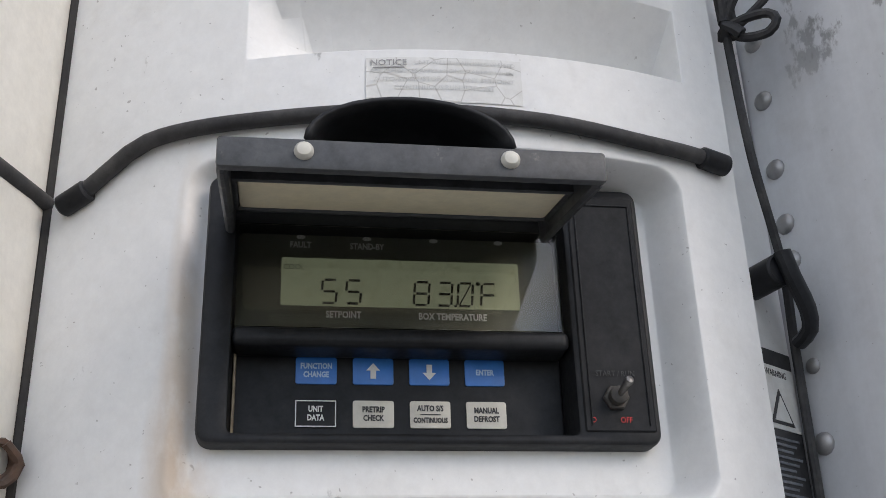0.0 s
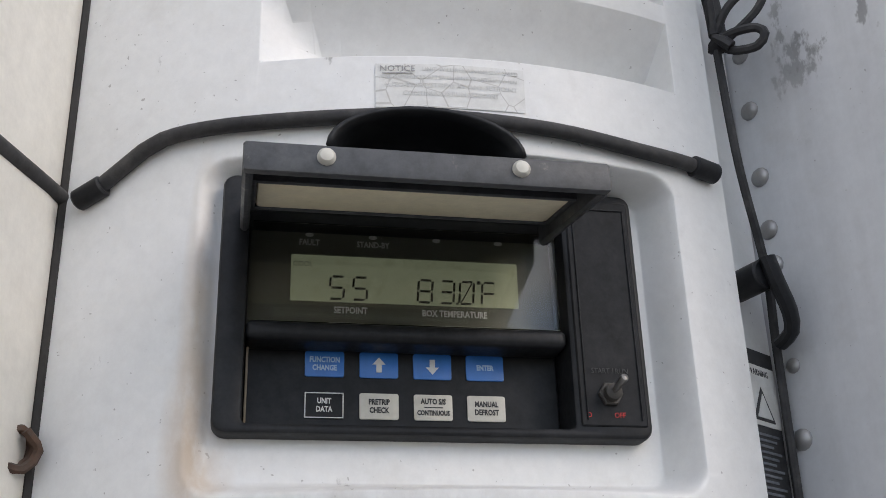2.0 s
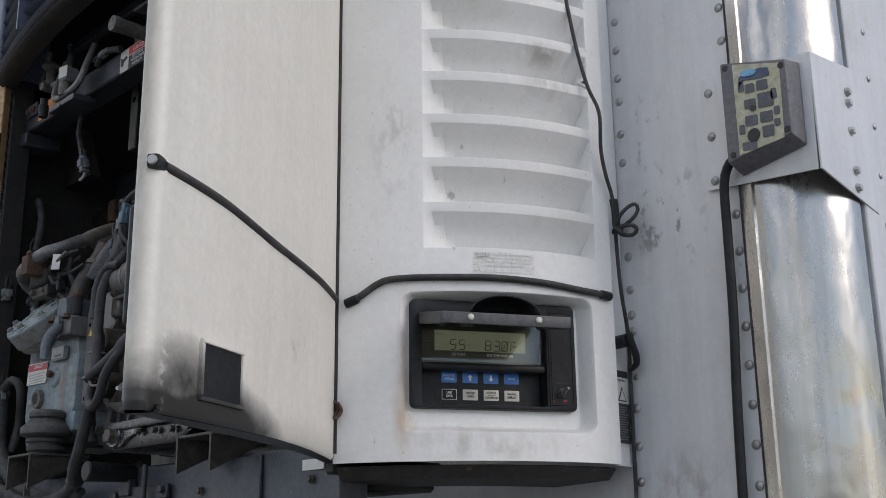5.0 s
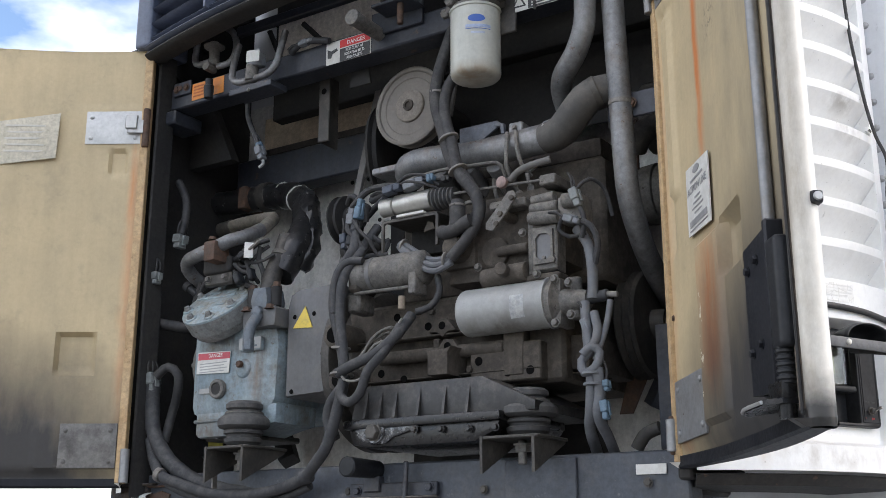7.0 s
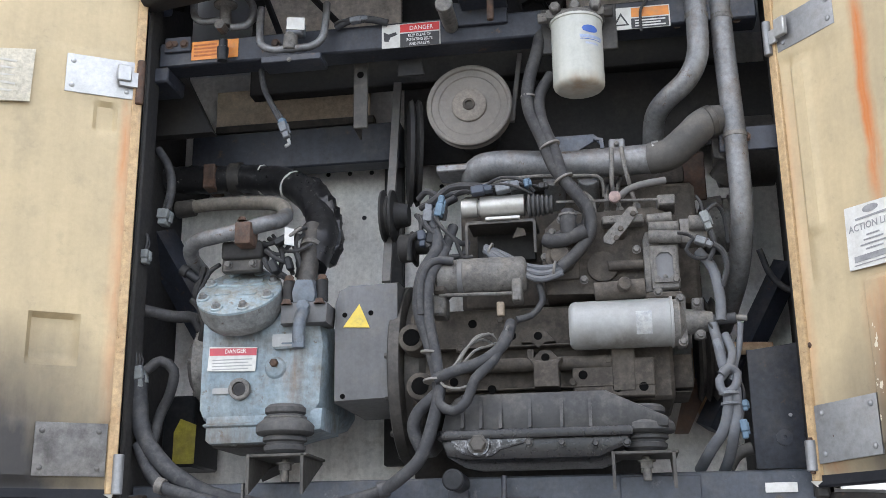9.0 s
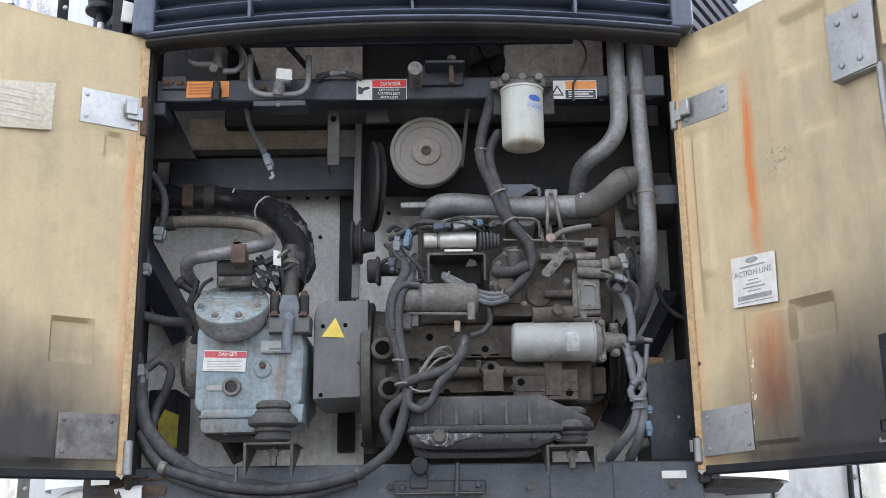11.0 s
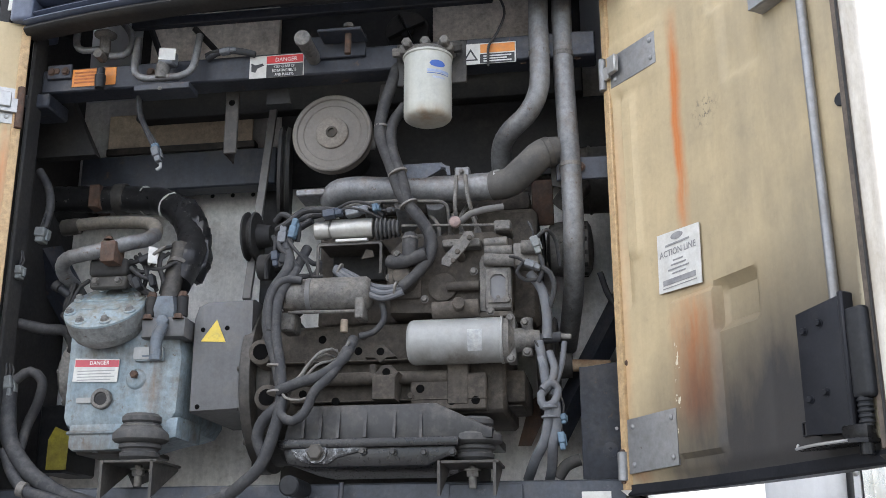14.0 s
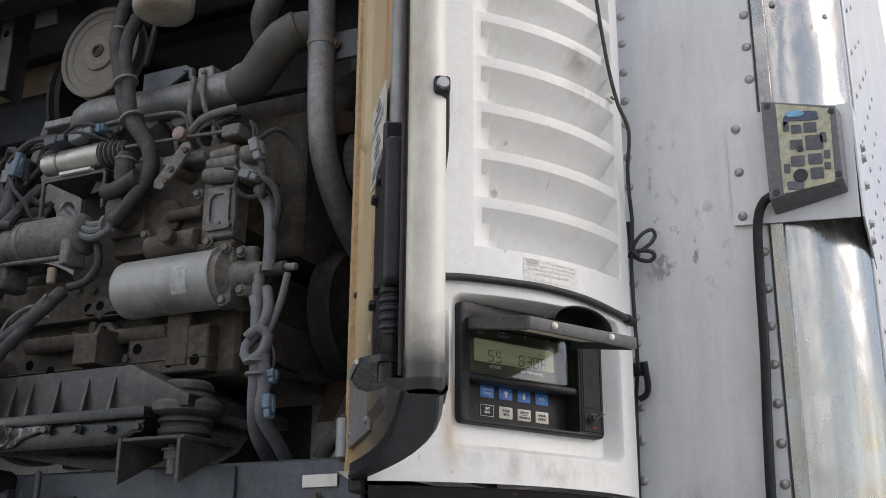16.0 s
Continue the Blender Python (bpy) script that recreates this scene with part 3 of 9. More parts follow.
    relief(n, l, p, math_of(n, l, "ADD", big, math_of(n, l, "MULTIPLY", small, 0.3)), 0.25, 0.003)
    return m


def outer_skin(name, sooty):
    """White outer shell of a door with soot on its lower corner and worn lip."""
    m, n, l, p = node_mat(name)
    co = n.new("ShaderNodeTexCoord").outputs["Object"]
    sp = n.new("ShaderNodeSeparateXYZ")
    l.new(co, sp.inputs[0])
    s, z = sp.outputs[0], sp.outputs[2]
    wav = noise_of(n, l, co, 9.0, 7.0, 0.65)
    col = mixed(n, l, ramp(n, l, noise_of(n, l, co, 3.0), 0.3, 0.7), (0.78, 0.76, 0.70), (0.70, 0.68, 0.62))
    ds = math_of(n, l, "MULTIPLY", math_of(n, l, "SUBTRACT", s, sooty[0]), 1.0 / sooty[2])
    dz = math_of(n, l, "MULTIPLY", math_of(n, l, "SUBTRACT", z, sooty[1]), 1.0 / sooty[3])
    r2 = math_of(n, l, "ADD", math_of(n, l, "MULTIPLY", ds, ds), math_of(n, l, "MULTIPLY", dz, dz))
    es = math_of(n, l, "MULTIPLY", math_of(n, l, "SUBTRACT", s, 0.712), 1.0 / 0.050)
    ez = math_of(n, l, "MULTIPLY", math_of(n, l, "SUBTRACT", z, 1.655), 1.0 / 0.055)
    r3 = math_of(n, l, "ADD", math_of(n, l, "MULTIPLY", es, es), math_of(n, l, "MULTIPLY", ez, ez))
    r2 = math_of(n, l, "MINIMUM", r2, math_of(n, l, "SUBTRACT", r3, 0.15))
    r2 = math_of(n, l, "ADD", r2, math_of(n, l, "MULTIPLY", math_of(n, l, "SUBTRACT", wav, 0.5), 0.9))
    ps_ = math_of(n, l, "MULTIPLY", math_of(n, l, "SUBTRACT", s, 0.630), 1.0 / 0.105)
    pz_ = math_of(n, l, "MULTIPLY", math_of(n, l, "SUBTRACT", z, 1.715), 1.0 / 0.075)
    r4 = math_of(n, l, "ADD", math_of(n, l, "MULTIPLY", ps_, ps_), math_of(n, l, "MULTIPLY", pz_, pz_))
    r2 = math_of(n, l, "MINIMUM", r2, math_of(n, l, "ADD", math_of(n, l, "ADD", r4, 0.34), math_of(n, l, "MULTIPLY", math_of(n, l, "SUBTRACT", wav, 0.5), 0.9)))
    soot = ramp(n, l, r2, 0.36, 1.02, (1, 1, 1), (0, 0, 0))
    inside = ramp(n, l, math_of(n, l, "ADD", sp.outputs[1], 0.05), 0.024, 0.046, (1, 1, 1), (0, 0, 0))
    lip = math_of(n, l, "MULTIPLY", inside, ramp(n, l, noise_of(n, l, co, 20.0, 7.0, 0.7, (1, 1, 0.3)), 0.20, 0.62))
    col = mixed(n, l, math_of(n, l, "MULTIPLY", lip, 0.9), col, (0.36, 0.315, 0.25))
    col = mixed(n, l, math_of(n, l, "MULTIPLY", soot, 0.97), col, (0.012, 0.011, 0.011))
    chip = math_of(n, l, "MULTIPLY", spot(n, l, co, (0.668, 0.0, 1.80), (0.012, 0.2, 0.13)), ramp(n, l, noise_of(n, l, co, 60.0, 6.0), 0.48, 0.56))
    col = mixed(n, l, chip, col, (0.74, 0.73, 0.68))
    scuff = ramp(n, l, noise_of(n, l, co, 14.0, 8.0, 0.7), 0.64, 0.74)
    col = mixed(n, l, math_of(n, l, "MULTIPLY", scuff, 0.4), col, (0.33, 0.31, 0.28))
    l.new(gritty(n, l, co, col, 0.05, 0.03, 0.0), p.inputs["Base Color"])
    p.inputs["Roughness"].default_value = 0.42
    relief(n, l, p, wav, 0.06)
    return m

# ---- ground and trailer ----
g = NB()
bmesh.ops.create_grid(g, x_segments=2, y_segments=2, size=900)
ground = tagged(new("ground", finish(g, "ground", ASPHALT)), "wide grey concrete yard, dusty and dry", "ground", kind="structure")

WALL = 0.652  # face of the trailer's front
trailer = thing("trailer", "white riveted box trailer with polished metal corners", "trailer", (-1.39, WALL, 0))
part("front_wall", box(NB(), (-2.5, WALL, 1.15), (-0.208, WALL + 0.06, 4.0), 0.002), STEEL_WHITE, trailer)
part("side_wall", box(NB(), (-0.10, 0.79, 1.15), (-0.058, 7.5, 4.0), 0.003), STEEL_WHITE, trailer)
part("side_wall", box(NB(), (-2.722, 0.79, 1.15), (-2.68, 7.5, 4.0), 0.003), STEEL_WHITE, trailer)
part("roof", box(NB(), (-2.72, WALL + 0.062, 4.002), (-0.06, 7.5, 4.03), 0.003), STEEL_WHITE, trailer)
part("floor_beam", box(NB(), (-2.68, WALL + 0.02, 1.02), (-0.10, 7.4, 1.147), 0.004), BLACKFLAT, trailer)
part("landing_gear", box(NB(), (-0.60, 2.6, 0.0), (-0.46, 2.75, 1.02), 0.006), BLACKFLAT, trailer)
part("landing_gear", box(NB(), (-2.32, 2.6, 0.0), (-2.18, 2.75, 1.02), 0.006), BLACKFLAT, trailer)


def corner_post(x_in, x_out, lo, hi):
    """Quarter-round corner skin with a rolled flange beside the flat front."""
    c = NB()
    sgn = 1 if x_out > x_in else -1
    r = 0.135
    cx = x_out - sgn * r
    plan = [(x_in, WALL - 0.003), (x_in + sgn * 0.022, WALL - 0.004), (x_in + sgn * 0.026, WALL + 0.004), (cx, WALL + 0.001)]
    plan += [(cx + sgn * r * math.sin(radians(a)), WALL + r - r * math.cos(radians(a))) for a in range(8, 91, 6)]
    rows = [[c.verts.new((x, y, lo + (hi - lo) * k / 40)) for x, y in plan] for k in range(41)]
    for p, q in zip(rows, rows[1:]):
        for i in range(len(plan) - 1):
            c.faces.new((p[i], p[i + 1], q[i + 1], q[i]))
    return c


part("corner_post", corner_post(-0.206, -0.062, 1.15, 4.0), POLISHED, trailer, "dented polished aluminium corner")
part("corner_post", corner_post(-2.532, -2.722, 1.15, 4.0), POLISHED, trailer, "dented polished aluminium corner")
part("seam_strip", box(NB(), (-0.2075, WALL - 0.005, 1.15), (-0.2045, WALL + 0.001, 4.0), 0.0005), RUBBER, trailer)


def rivet_mesh(r, h):
    bm = lathe(NB(), (0, 0, 0), (0, -1, 0), [(0, r), (h * 0.25, r * 0.98), (h * 0.6, r * 0.8), (h * 0.9, r * 0.42), (h, r * 0.1)], 12)
    return finish(bm, "rivet", RIVET)


RIV = rivet_mesh(0.0082, 0.005)
RIV_S = rivet_mesh(0.006, 0.003)


def rivet(x, z, me=None, y=WALL, yaw=0.0):
    ob = part("rivet", me or RIV, RIVET, trailer)
    ob.matrix_basis = pose(x, y, z, 0, 0, yaw)
    ob.matrix_parent_inverse = Matrix.Translation(-Vector(trailer.location))


for z in (1.648, 1.708, 1.773, 1.909, 1.939, 1.985, 2.046, 2.10, 2.226, 2.283, 2.348, 2.395, 2.453, 2.512, 2.569, 2.63, 2.69):
    rivet(-0.443, z)
rivet(-0.441, 1.828, RIV_S)
z = 1.50
while z < 3.3:
    if not 2.11 < z < 2.34:
        rivet(-0.2185, z + 0.003)
    rivet(-2.51, z)
    rivet(-2.34, z)
    z += 0.0635
for x, z in ((-0.168, 2.53), (-0.085, 2.50)):
    rivet(x, z, RIV_S, WALL + (0.0 if x < -0.1 else 0.03), 0 if x < -0.1 else 35)
for k in range(60):
    part_y = 0.86 + 0.16 * (k // 12)
    rivet(-0.0575, 1.7 + 0.09 * (k % 12), RIV_S, part_y, 90)

# sheet that carries the remote status box, wrapped over the corner
plate = thing("mounting_plate", "white painted sheet metal plate bent over the trailer corner", "bracket", (-0.16, WALL, 2.105))
pl = NB()
prism(pl, [(-0.263, 2.125), (-0.062, 2.112), (-0.058, 2.312), (-0.263, 2.328)], (0, WALL - 0.0055, 0), (1, 0, 0), (0, 0, 1), 0.003)
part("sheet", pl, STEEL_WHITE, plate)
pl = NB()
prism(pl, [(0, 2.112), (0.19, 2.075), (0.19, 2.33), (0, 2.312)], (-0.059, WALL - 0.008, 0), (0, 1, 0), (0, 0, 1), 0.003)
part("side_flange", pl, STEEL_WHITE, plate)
for z in (2.139, 2.219, 2.299):
    part("rivet", lathe(NB(), (-0.2475, WALL - 0.0085, z), (0, -1, 0), [(0, 0.0082), (0.0012, 0.008), (0.003, 0.0066), (0.0045, 0.0034), (0.005, 0.001)], 12), RIVET, plate)
for z in (2.105, 2.135, 2.205, 2.255, 2.275):
    part("bolt", hexbolt(NB(), (-0.0555, WALL + 0.11, z), (1, 0, 0), 0.008, 0.008), ZINC, plate)

# remote status box
stat = thing("remote_status_box", "grey plastic status box with a sun-faded peeling face", "status box", (-0.125, WALL - 0.03, 2.12))
FACE = [(-0.196, 2.324), (-0.078, 2.293), (-0.078, 2.166), (-0.196, 2.146)]
REAR = [(-0.199, 2.331), (-0.074, 2.299), (-0.075, 2.155), (-0.194, 2.131)]
FY = WALL - 0.052
sb = NB()
va = [sb.verts.new((x, WALL - 0.0087, z)) for x, z in REAR]
vb_ = [sb.verts.new((x, FY, z)) for x, z in FACE]
sb.faces.new(va)
sb.faces.new(vb_[::-1])
for k in range(4):
    sb.faces.new((va[k], vb_[k], vb_[(k + 1) % 4], va[(k + 1) % 4]))
bmesh.ops.bevel(sb, geom=list(sb.edges), offset=0.005, segments=2, profile=0.6, affect="EDGES")
part("body", sb, mat("weathered_grey_plastic", (0.115, 0.118, 0.135), (0.15, 0.152, 0.168), 0.6, 0, 12, 0.15, 200, 0.3), stat)
part("face_label", prism(NB(), [(-0.172, 2.153), (-0.091, 2.162), (-0.088, 2.289), (-0.172, 2.314)], (0, FY + 0.001, 0), (1, 0, 0), (0, 0, 1), 0.0016), mat("peeling_cream_label", (0.50, 0.49, 0.37), (0.42, 0.41, 0.29), 0.6, 0, 40, 0.2, 200, 0.6, (0.30, 0.30, 0.25), cover=0.58), stat, "faded peeling cream face label")
FILM = mat("worn_dark_film", (0.115, 0.122, 0.145), (0.085, 0.09, 0.105), 0.6, 0, 80, 0.1)
part("film_bar", prism(NB(), [(-0.028, -0.013), (-0.020, -0.002), (0.0, -0.006), (0.028, -0.008), (0.026, 0.006), (0.012, 0.010), (-0.020, 0.011), (-0.028, 0.004)], (-0.134, FY - 0.0012, 2.281), (1, 0, 0), (0, 0, 1), 0.001), mat("dark_blue_film", (0.06, 0.09, 0.16), (0.08, 0.11, 0.17), 0.5, 0, 60, 0.1), stat)
part("logo_oval", prism(NB(), oval(0.030, 0.012), (-0.143, FY - 0.0026, 2.289), (1, 0, -0.12), (0.12, 0, 1), 0.001), mat("faded_blue_print", (0.12, 0.33, 0.55), (0.18, 0.40, 0.6), 0.5), stat)
for x0, z0, w, h in ((-0.143, 2.262, 0.016, 0.015), (-0.121, 2.261, 0.020, 0.017), (-0.145, 2.235, 0.020, 0.016), (-0.117, 2.234, 0.027, 0.025), (-0.145, 2.206, 0.022, 0.018), (-0.118, 2.205, 0.022, 0.018), (-0.117, 2.180, 0.020, 0.019), (-0.152, 2.164, 0.026, 0.014), (-0.163, 2.195, 0.010, 0.016), (-0.099, 2.210, 0.010, 0.014), (-0.100, 2.190, 0.010, 0.012), (-0.102, 2.240, 0.010, 0.018), (-0.159, 2.269, 0.010, 0.018)):
    part("faded_panel", prism(NB(), rounded(w, h, 0.002, 2), (x0, FY - 0.0012, z0), (1, 0, -0.10), (0.03, 0, 1), 0.001), FILM, stat)
for p, r in (((-0.143, FY - 0.0025, 2.180), 0.0115), ((-0.140, FY - 0.0025, 2.226), 0.0055)):
    part("hole", lathe(NB(), p, (0, -1, 0), [(0, r), (0.0008, r * 0.95)], 14), INK, stat, "burnt black hole")
for x, z in ((-0.186, 2.312), (-0.086, 2.284), (-0.085, 2.174), (-0.184, 2.157)):
    part("screw", lathe(NB(), (x, FY - 0.0005, z), (0, -1, 0), [(0, 0.0056), (0.001, 0.005)], 12), INK, stat)
solo("cable", tube(NB(), [(-0.188, WALL - 0.026, 2.162), (-0.206, WALL - 0.028, 2.155), (-0.221, WALL - 0.026, 2.12), (-0.226, WALL - 0.020, 2.03), (-0.229, WALL - 0.018, 1.90), (-0.236, WALL - 0.018, 1.74), (-0.245, WALL - 0.016, 1.45), (-0.26, WALL - 0.012, 1.2)], 0.0080, 14, 0.01), BLACK, "smooth black cable hanging from the status box", "cable")


# ---- curved corner panel of the refrigeration unit ----
def circ3(a, b, c):
    (ax, ay), (bx, by), (cx, cy) = a, b, c
    d = 2 * (ax * (by - cy) + bx * (cy - ay) + cx * (ay - by))
    ux = ((ax * ax + ay * ay) * (by - cy) + (bx * bx + by * by) * (cy - ay) + (cx * cx + cy * cy) * (ay - by)) / d
    uy = ((ax * ax + ay * ay) * (cx - bx) + (bx * bx + by * by) * (ax - cx) + (cx * cx + cy * cy) * (bx - ax)) / d
    return ux, uy, math.hypot(ax - ux, ay - uy)


PA, PM, PZ = (-0.706, 0.190), (-0.582, 0.276), (-0.440, 0.532)
CX, CY, CR = circ3(PA, PM, PZ)
TH = [math.atan2(p[1] - CY, p[0] - CX) for p in (PA, PM, PZ)]
TH[2] += 0.045
PB, PU, PN = V(-0.601, 0.264, 1.764), V(0.4644, 0.8856, 0), V(0.8856, -0.4644, 0)  # control face: lower left corner, along, outward


def shell_at(th, off=0.0):
    """Plan point on the curved shell and its outward normal; th past the last angle runs straight back to the trailer."""
    if th <= TH[2]:
        n = V(math.cos(th), math.sin(th), 0)
        return V(CX, CY, 0) + n * (CR + off), n
    if th > 8:
        return V(-0.452 - 0.006 * (th - 9), 0.590 + 0.06 * (th - 9), 0), V(1, 0, 0)
    k = (th - TH[2]) / 0.2
    n0 = V(math.cos(TH[2]), math.sin(TH[2]), 0)
    a = V(CX, CY, 0) + n0 * CR
    b = V(-0.434, 0.588, 0)
    n = V(1, -0.08, 0).normalized()
    return a.lerp(b, k) + n * off, n


LZ = [2.025 + 0.0795 * k for k in range(10)]
LH = 0.061
TP = TH[0] + (TH[1] - TH[0]) * 0.86  # where the flat pocket begins
cols = [(TH[0], 0, 0), (TH[0] + 0.02, 0, 0)]
cols += [(TH[0] + (TP - TH[0]) * k / 4, 0, 0) for k in (1, 2, 3, 4)]
cols += [(TP + 0.02, 1, 0), (TH[1] - 0.004, 1, 0), (TH[1], 1, 1)]
cols += [(TH[1] + (TH[2] - 0.012 - TH[1]) * k / 9, 1, 1) for k in range(1, 10)]
cols += [(TH[2] - 0.010, 1, 0), (TH[2] - 0.001, 0, 0), (TH[2] + 0.03, 0, 0), (TH[2] + 0.1, 0, 0), (TH[2] + 0.2, 0, 0), (9, 0, 0), (10, 0, 0)]


def th_at(a):
    """Angle on the shell whose inward foot on the control face lies a metres along it."""
    lo_, hi_ = TH[0], TH[2] + 0.001
    for _ in range(40):
        md = (lo_ + hi_) / 2
        p, n = shell_at(md)
        k = (PN.dot(V(p.x, p.y, 0) - V(PB.x, PB.y, 0)) + 0.009) / max(PN.dot(n), 0.3)
        if PU.dot(V(p.x, p.y, 0) - n * k - V(PB.x, PB.y, 0)) < a:
            lo_ = md
        else:
            hi_ = md
    return (lo_ + hi_) / 2


HOLE = (th_at(0.006), th_at(0.281), 1.767, 1.931)


def pocket(th, z):
    """Depth of the moulded recess round the control box: a rounded rectangle with soft walls."""
    p, n = shell_at(th)
    k = (PN.dot(V(p.x, p.y, 0) - V(PB.x, PB.y, 0)) + 0.011) / max(PN.dot(n), 0.3)
    if k <= 0 or th > TH[2]:
        return 0.0
    a = PU.dot(V(p.x, p.y, 0) - n * k - V(PB.x, PB.y, 0))
    qx, qz = abs(a - 0.1475) - 0.1590 + 0.020, abs(z - 1.8345) - 0.1130 + 0.020
    sd = math.hypot(max(qx, 0), max(qz, 0)) + min(max(qx, qz), 0) - 0.020
    t = max(0.0, min(1.0, (0.002 - sd) / 0.0125))
    return k * t * t * (3 - 2 * t)


ths = [th for th, _, _ in cols] + [HOLE[0], HOLE[1]]
for k in range(15):
    ths += [th_at(-0.018 + 0.0016 * k), th_at(0.2885 + 0.0014 * k)]
ths += [th_at(0.02 + 0.02 * k) for k in range(13)]
LOUVRE = [(0.0, 0.050), (0.34, 0.034), (0.67, 0.017), (1.0, 0.001)]  # share of the height, depth
ths += [TH[1] + d * 1.15 / CR for _, d in LOUVRE]
ths = sorted(t for t in ths if not (TH[1] - 0.0039 < t < TH[1] - 0.0001) and not (TH[2] - 0.0119 < t < TH[2] - 0.0101) and not (TH[2] - 0.0009 < t < TH[2]))
cols = []
for t in ths:
    if not cols or t - cols[-1][0] > 2e-4 or t in HOLE[:2]:
        cols.append((t, 1, 1 if TH[1] - 1e-6 <= t <= TH[2] - 0.0119 else 0))
zs_ = [1.69] + [1.714 + 0.0018 * k for k in range(15)] + [1.752, HOLE[2], 1.80, 1.835, 1.87, 1.90, 1.918] + [1.9335 + 0.0014 * k for k in range(14)] + [HOLE[3], 1.96, 1.985]
rows = [(1.680, 3, 0), (1.674, 0, 0)] + [(z, 1, 0) for z in sorted(zs_)]
for z0 in LZ:
    rows += [(z0 - 0.002, 0, 0)] + [(z0 + LH * f, 2, d) for f, d in LOUVRE]
rows += [(2.805, 0, 0)]
sh = NB()
grid = []
for z, kind, dep in rows:
    line = []
    for th, _, louv in cols:
        p, n = shell_at(th)
        if kind == 3:
            p = p - n * 0.03
        elif kind == 1:
            p = p - n * pocket(th, z)
        elif kind == 2 and louv:
            p = p - n * min(dep, max(0.0, (th - TH[1]) * CR / 1.15))  # end wall slopes inwards
        line.append(sh.verts.new((p.x, p.y, z)))
    grid.append(line)
for ra, rb, a, b in zip(rows, rows[1:], grid, grid[1:]):
    for i in range(len(a) - 1):
        if ra[0] > HOLE[2] - 1e-4 and rb[0] < HOLE[3] + 1e-4 and cols[i][0] > HOLE[0] - 1e-4 and cols[i + 1][0] < HOLE[1] + 1e-4:
            continue  # opening for the control box
        crease = (cols[i + 1][0] - TH[1]) * CR / 1.15
        if ra[1] == rb[1] == 2 and abs(crease - ra[2]) < 1e-4:  # the corner between end wall and back
            sh.faces.new((a[i], a[i + 1], b[i]))
            sh.faces.new((a[i + 1], b[i + 1], b[i]))
        else:
            sh.faces.new((a[i], a[i + 1], b[i + 1], b[i]))
unit = thing("refrigeration_unit_cabinet", "white trailer refrigeration unit cabinet with navy steel frame, doors open", "refrigeration unit", (-1.39, 0.4, 1.62))
rp_ = part("corner_panel", finish(sh, "corner_panel", SHELL, 36), SHELL, unit, "curved white plastic panel with moulded louvres")
bv = rp_.modifiers.new("soft", "BEVEL")
bv.width, bv.segments, bv.limit_method, bv.angle_limit = 0.0034, 2, "ANGLE", radians(34)
cp_, cn = shell_at(TH[2] - 0.02, -0.001)
tan_ = V(-cn.y, cn.x, 0)
chip = part("chipped_lip", prism(NB(), [(-0.020, -0.006), (-0.004, -0.009), (0.010, -0.004), (0.016, 0.004), (0.004, 0.002), (-0.008, 0.007), (-0.016, 0.003)], cp_ + V(0, 0, 2.352), tan_, (0, 0, 1), 0.004, 0.001), LINER, unit, "broken white flake on a louvre lip")
part("chip_gap", prism(NB(), [(-0.012, -0.003), (0.0, -0.005), (0.006, 0.0), (-0.004, 0.003)], cp_ + cn * 0.0035 + V(0, 0, 2.352), tan_, (0, 0, 1), 0.001), IRON_DARK, chip)
# black strip added to widen the dark gap between door and panel
sp_, sn_ = shell_at(TH[0] + 0.006, 0.0)
part("edge_seal", tube(NB(), [sp_ + V(0, 0, 1.69), sp_ + V(0, 0, 2.80)], 0.0042, 8, 0.1, False), BLACKFLAT, unit)
# far corner panel, plain
fl = NB()
for th0, th1 in zip([TH[0] + (TH[2] - TH[0]) * k / 12 for k in range(12)] + [TH[2] + 0.0], [TH[0] + (TH[2] - TH[0]) * k / 12 for k in range(1, 13)] + [TH[2] + 0.2]):
    a, b = shell_at(th0)[0], shell_at(th1)[0]
    q = [fl.verts.new((-2.78 - v.x - 0.07, v.y, z)) for v, z in ((a, 1.674), (b, 1.674), (b, 2.805), (a, 2.805))]
    fl.faces.new(q)
part("corner_panel", fl, SHELL, unit, "curved white plastic panel")


# rear liner, side walls and lid of the engine bay
SETTING[0] = BAY
part("liner", box(NB(), (-2.36, 0.615, 1.70), (-0.475, 0.64, 2.80), 0.002), LINER, unit)
# dark sheet added before the liner, filling the dark area behind the engine
part("liner_guard", box(NB(), (-1.565, 0.59, 1.70), (-1.055, 0.60, 1.99), 0.002), BLACKFLAT, unit)
part("bay_side", box(NB(), (-2.20, 0.19, 1.70), (-2.17, 0.612, 3.16), 0.002), BLACKFLAT, unit)
part("bay_side", box(NB(), (-0.702, 0.215, 1.70), (-0.69, 0.612, 3.16), 0.002), BLACKFLAT, unit)
part("door_post", box(NB(), (-2.091, 0.17, 1.66), (-2.081, 0.23, 2.82), 0.004), BLACKFLAT, unit)
part("door_post", box(NB(), (-0.748, 0.20, 1.66), (-0.722, 0.26, 2.82), 0.004), BLACKFLAT, unit)
part("bay_roof", box(NB(), (-2.2, 0.15, 3.16), (-0.6, 0.63, 3.18), 0.002), BLACKFLAT, unit)
part("condenser_back", box(NB(), (-1.95, 0.46, 2.665), (-0.8, 0.50, 3.16), 0.003), BLACKFLAT, unit)

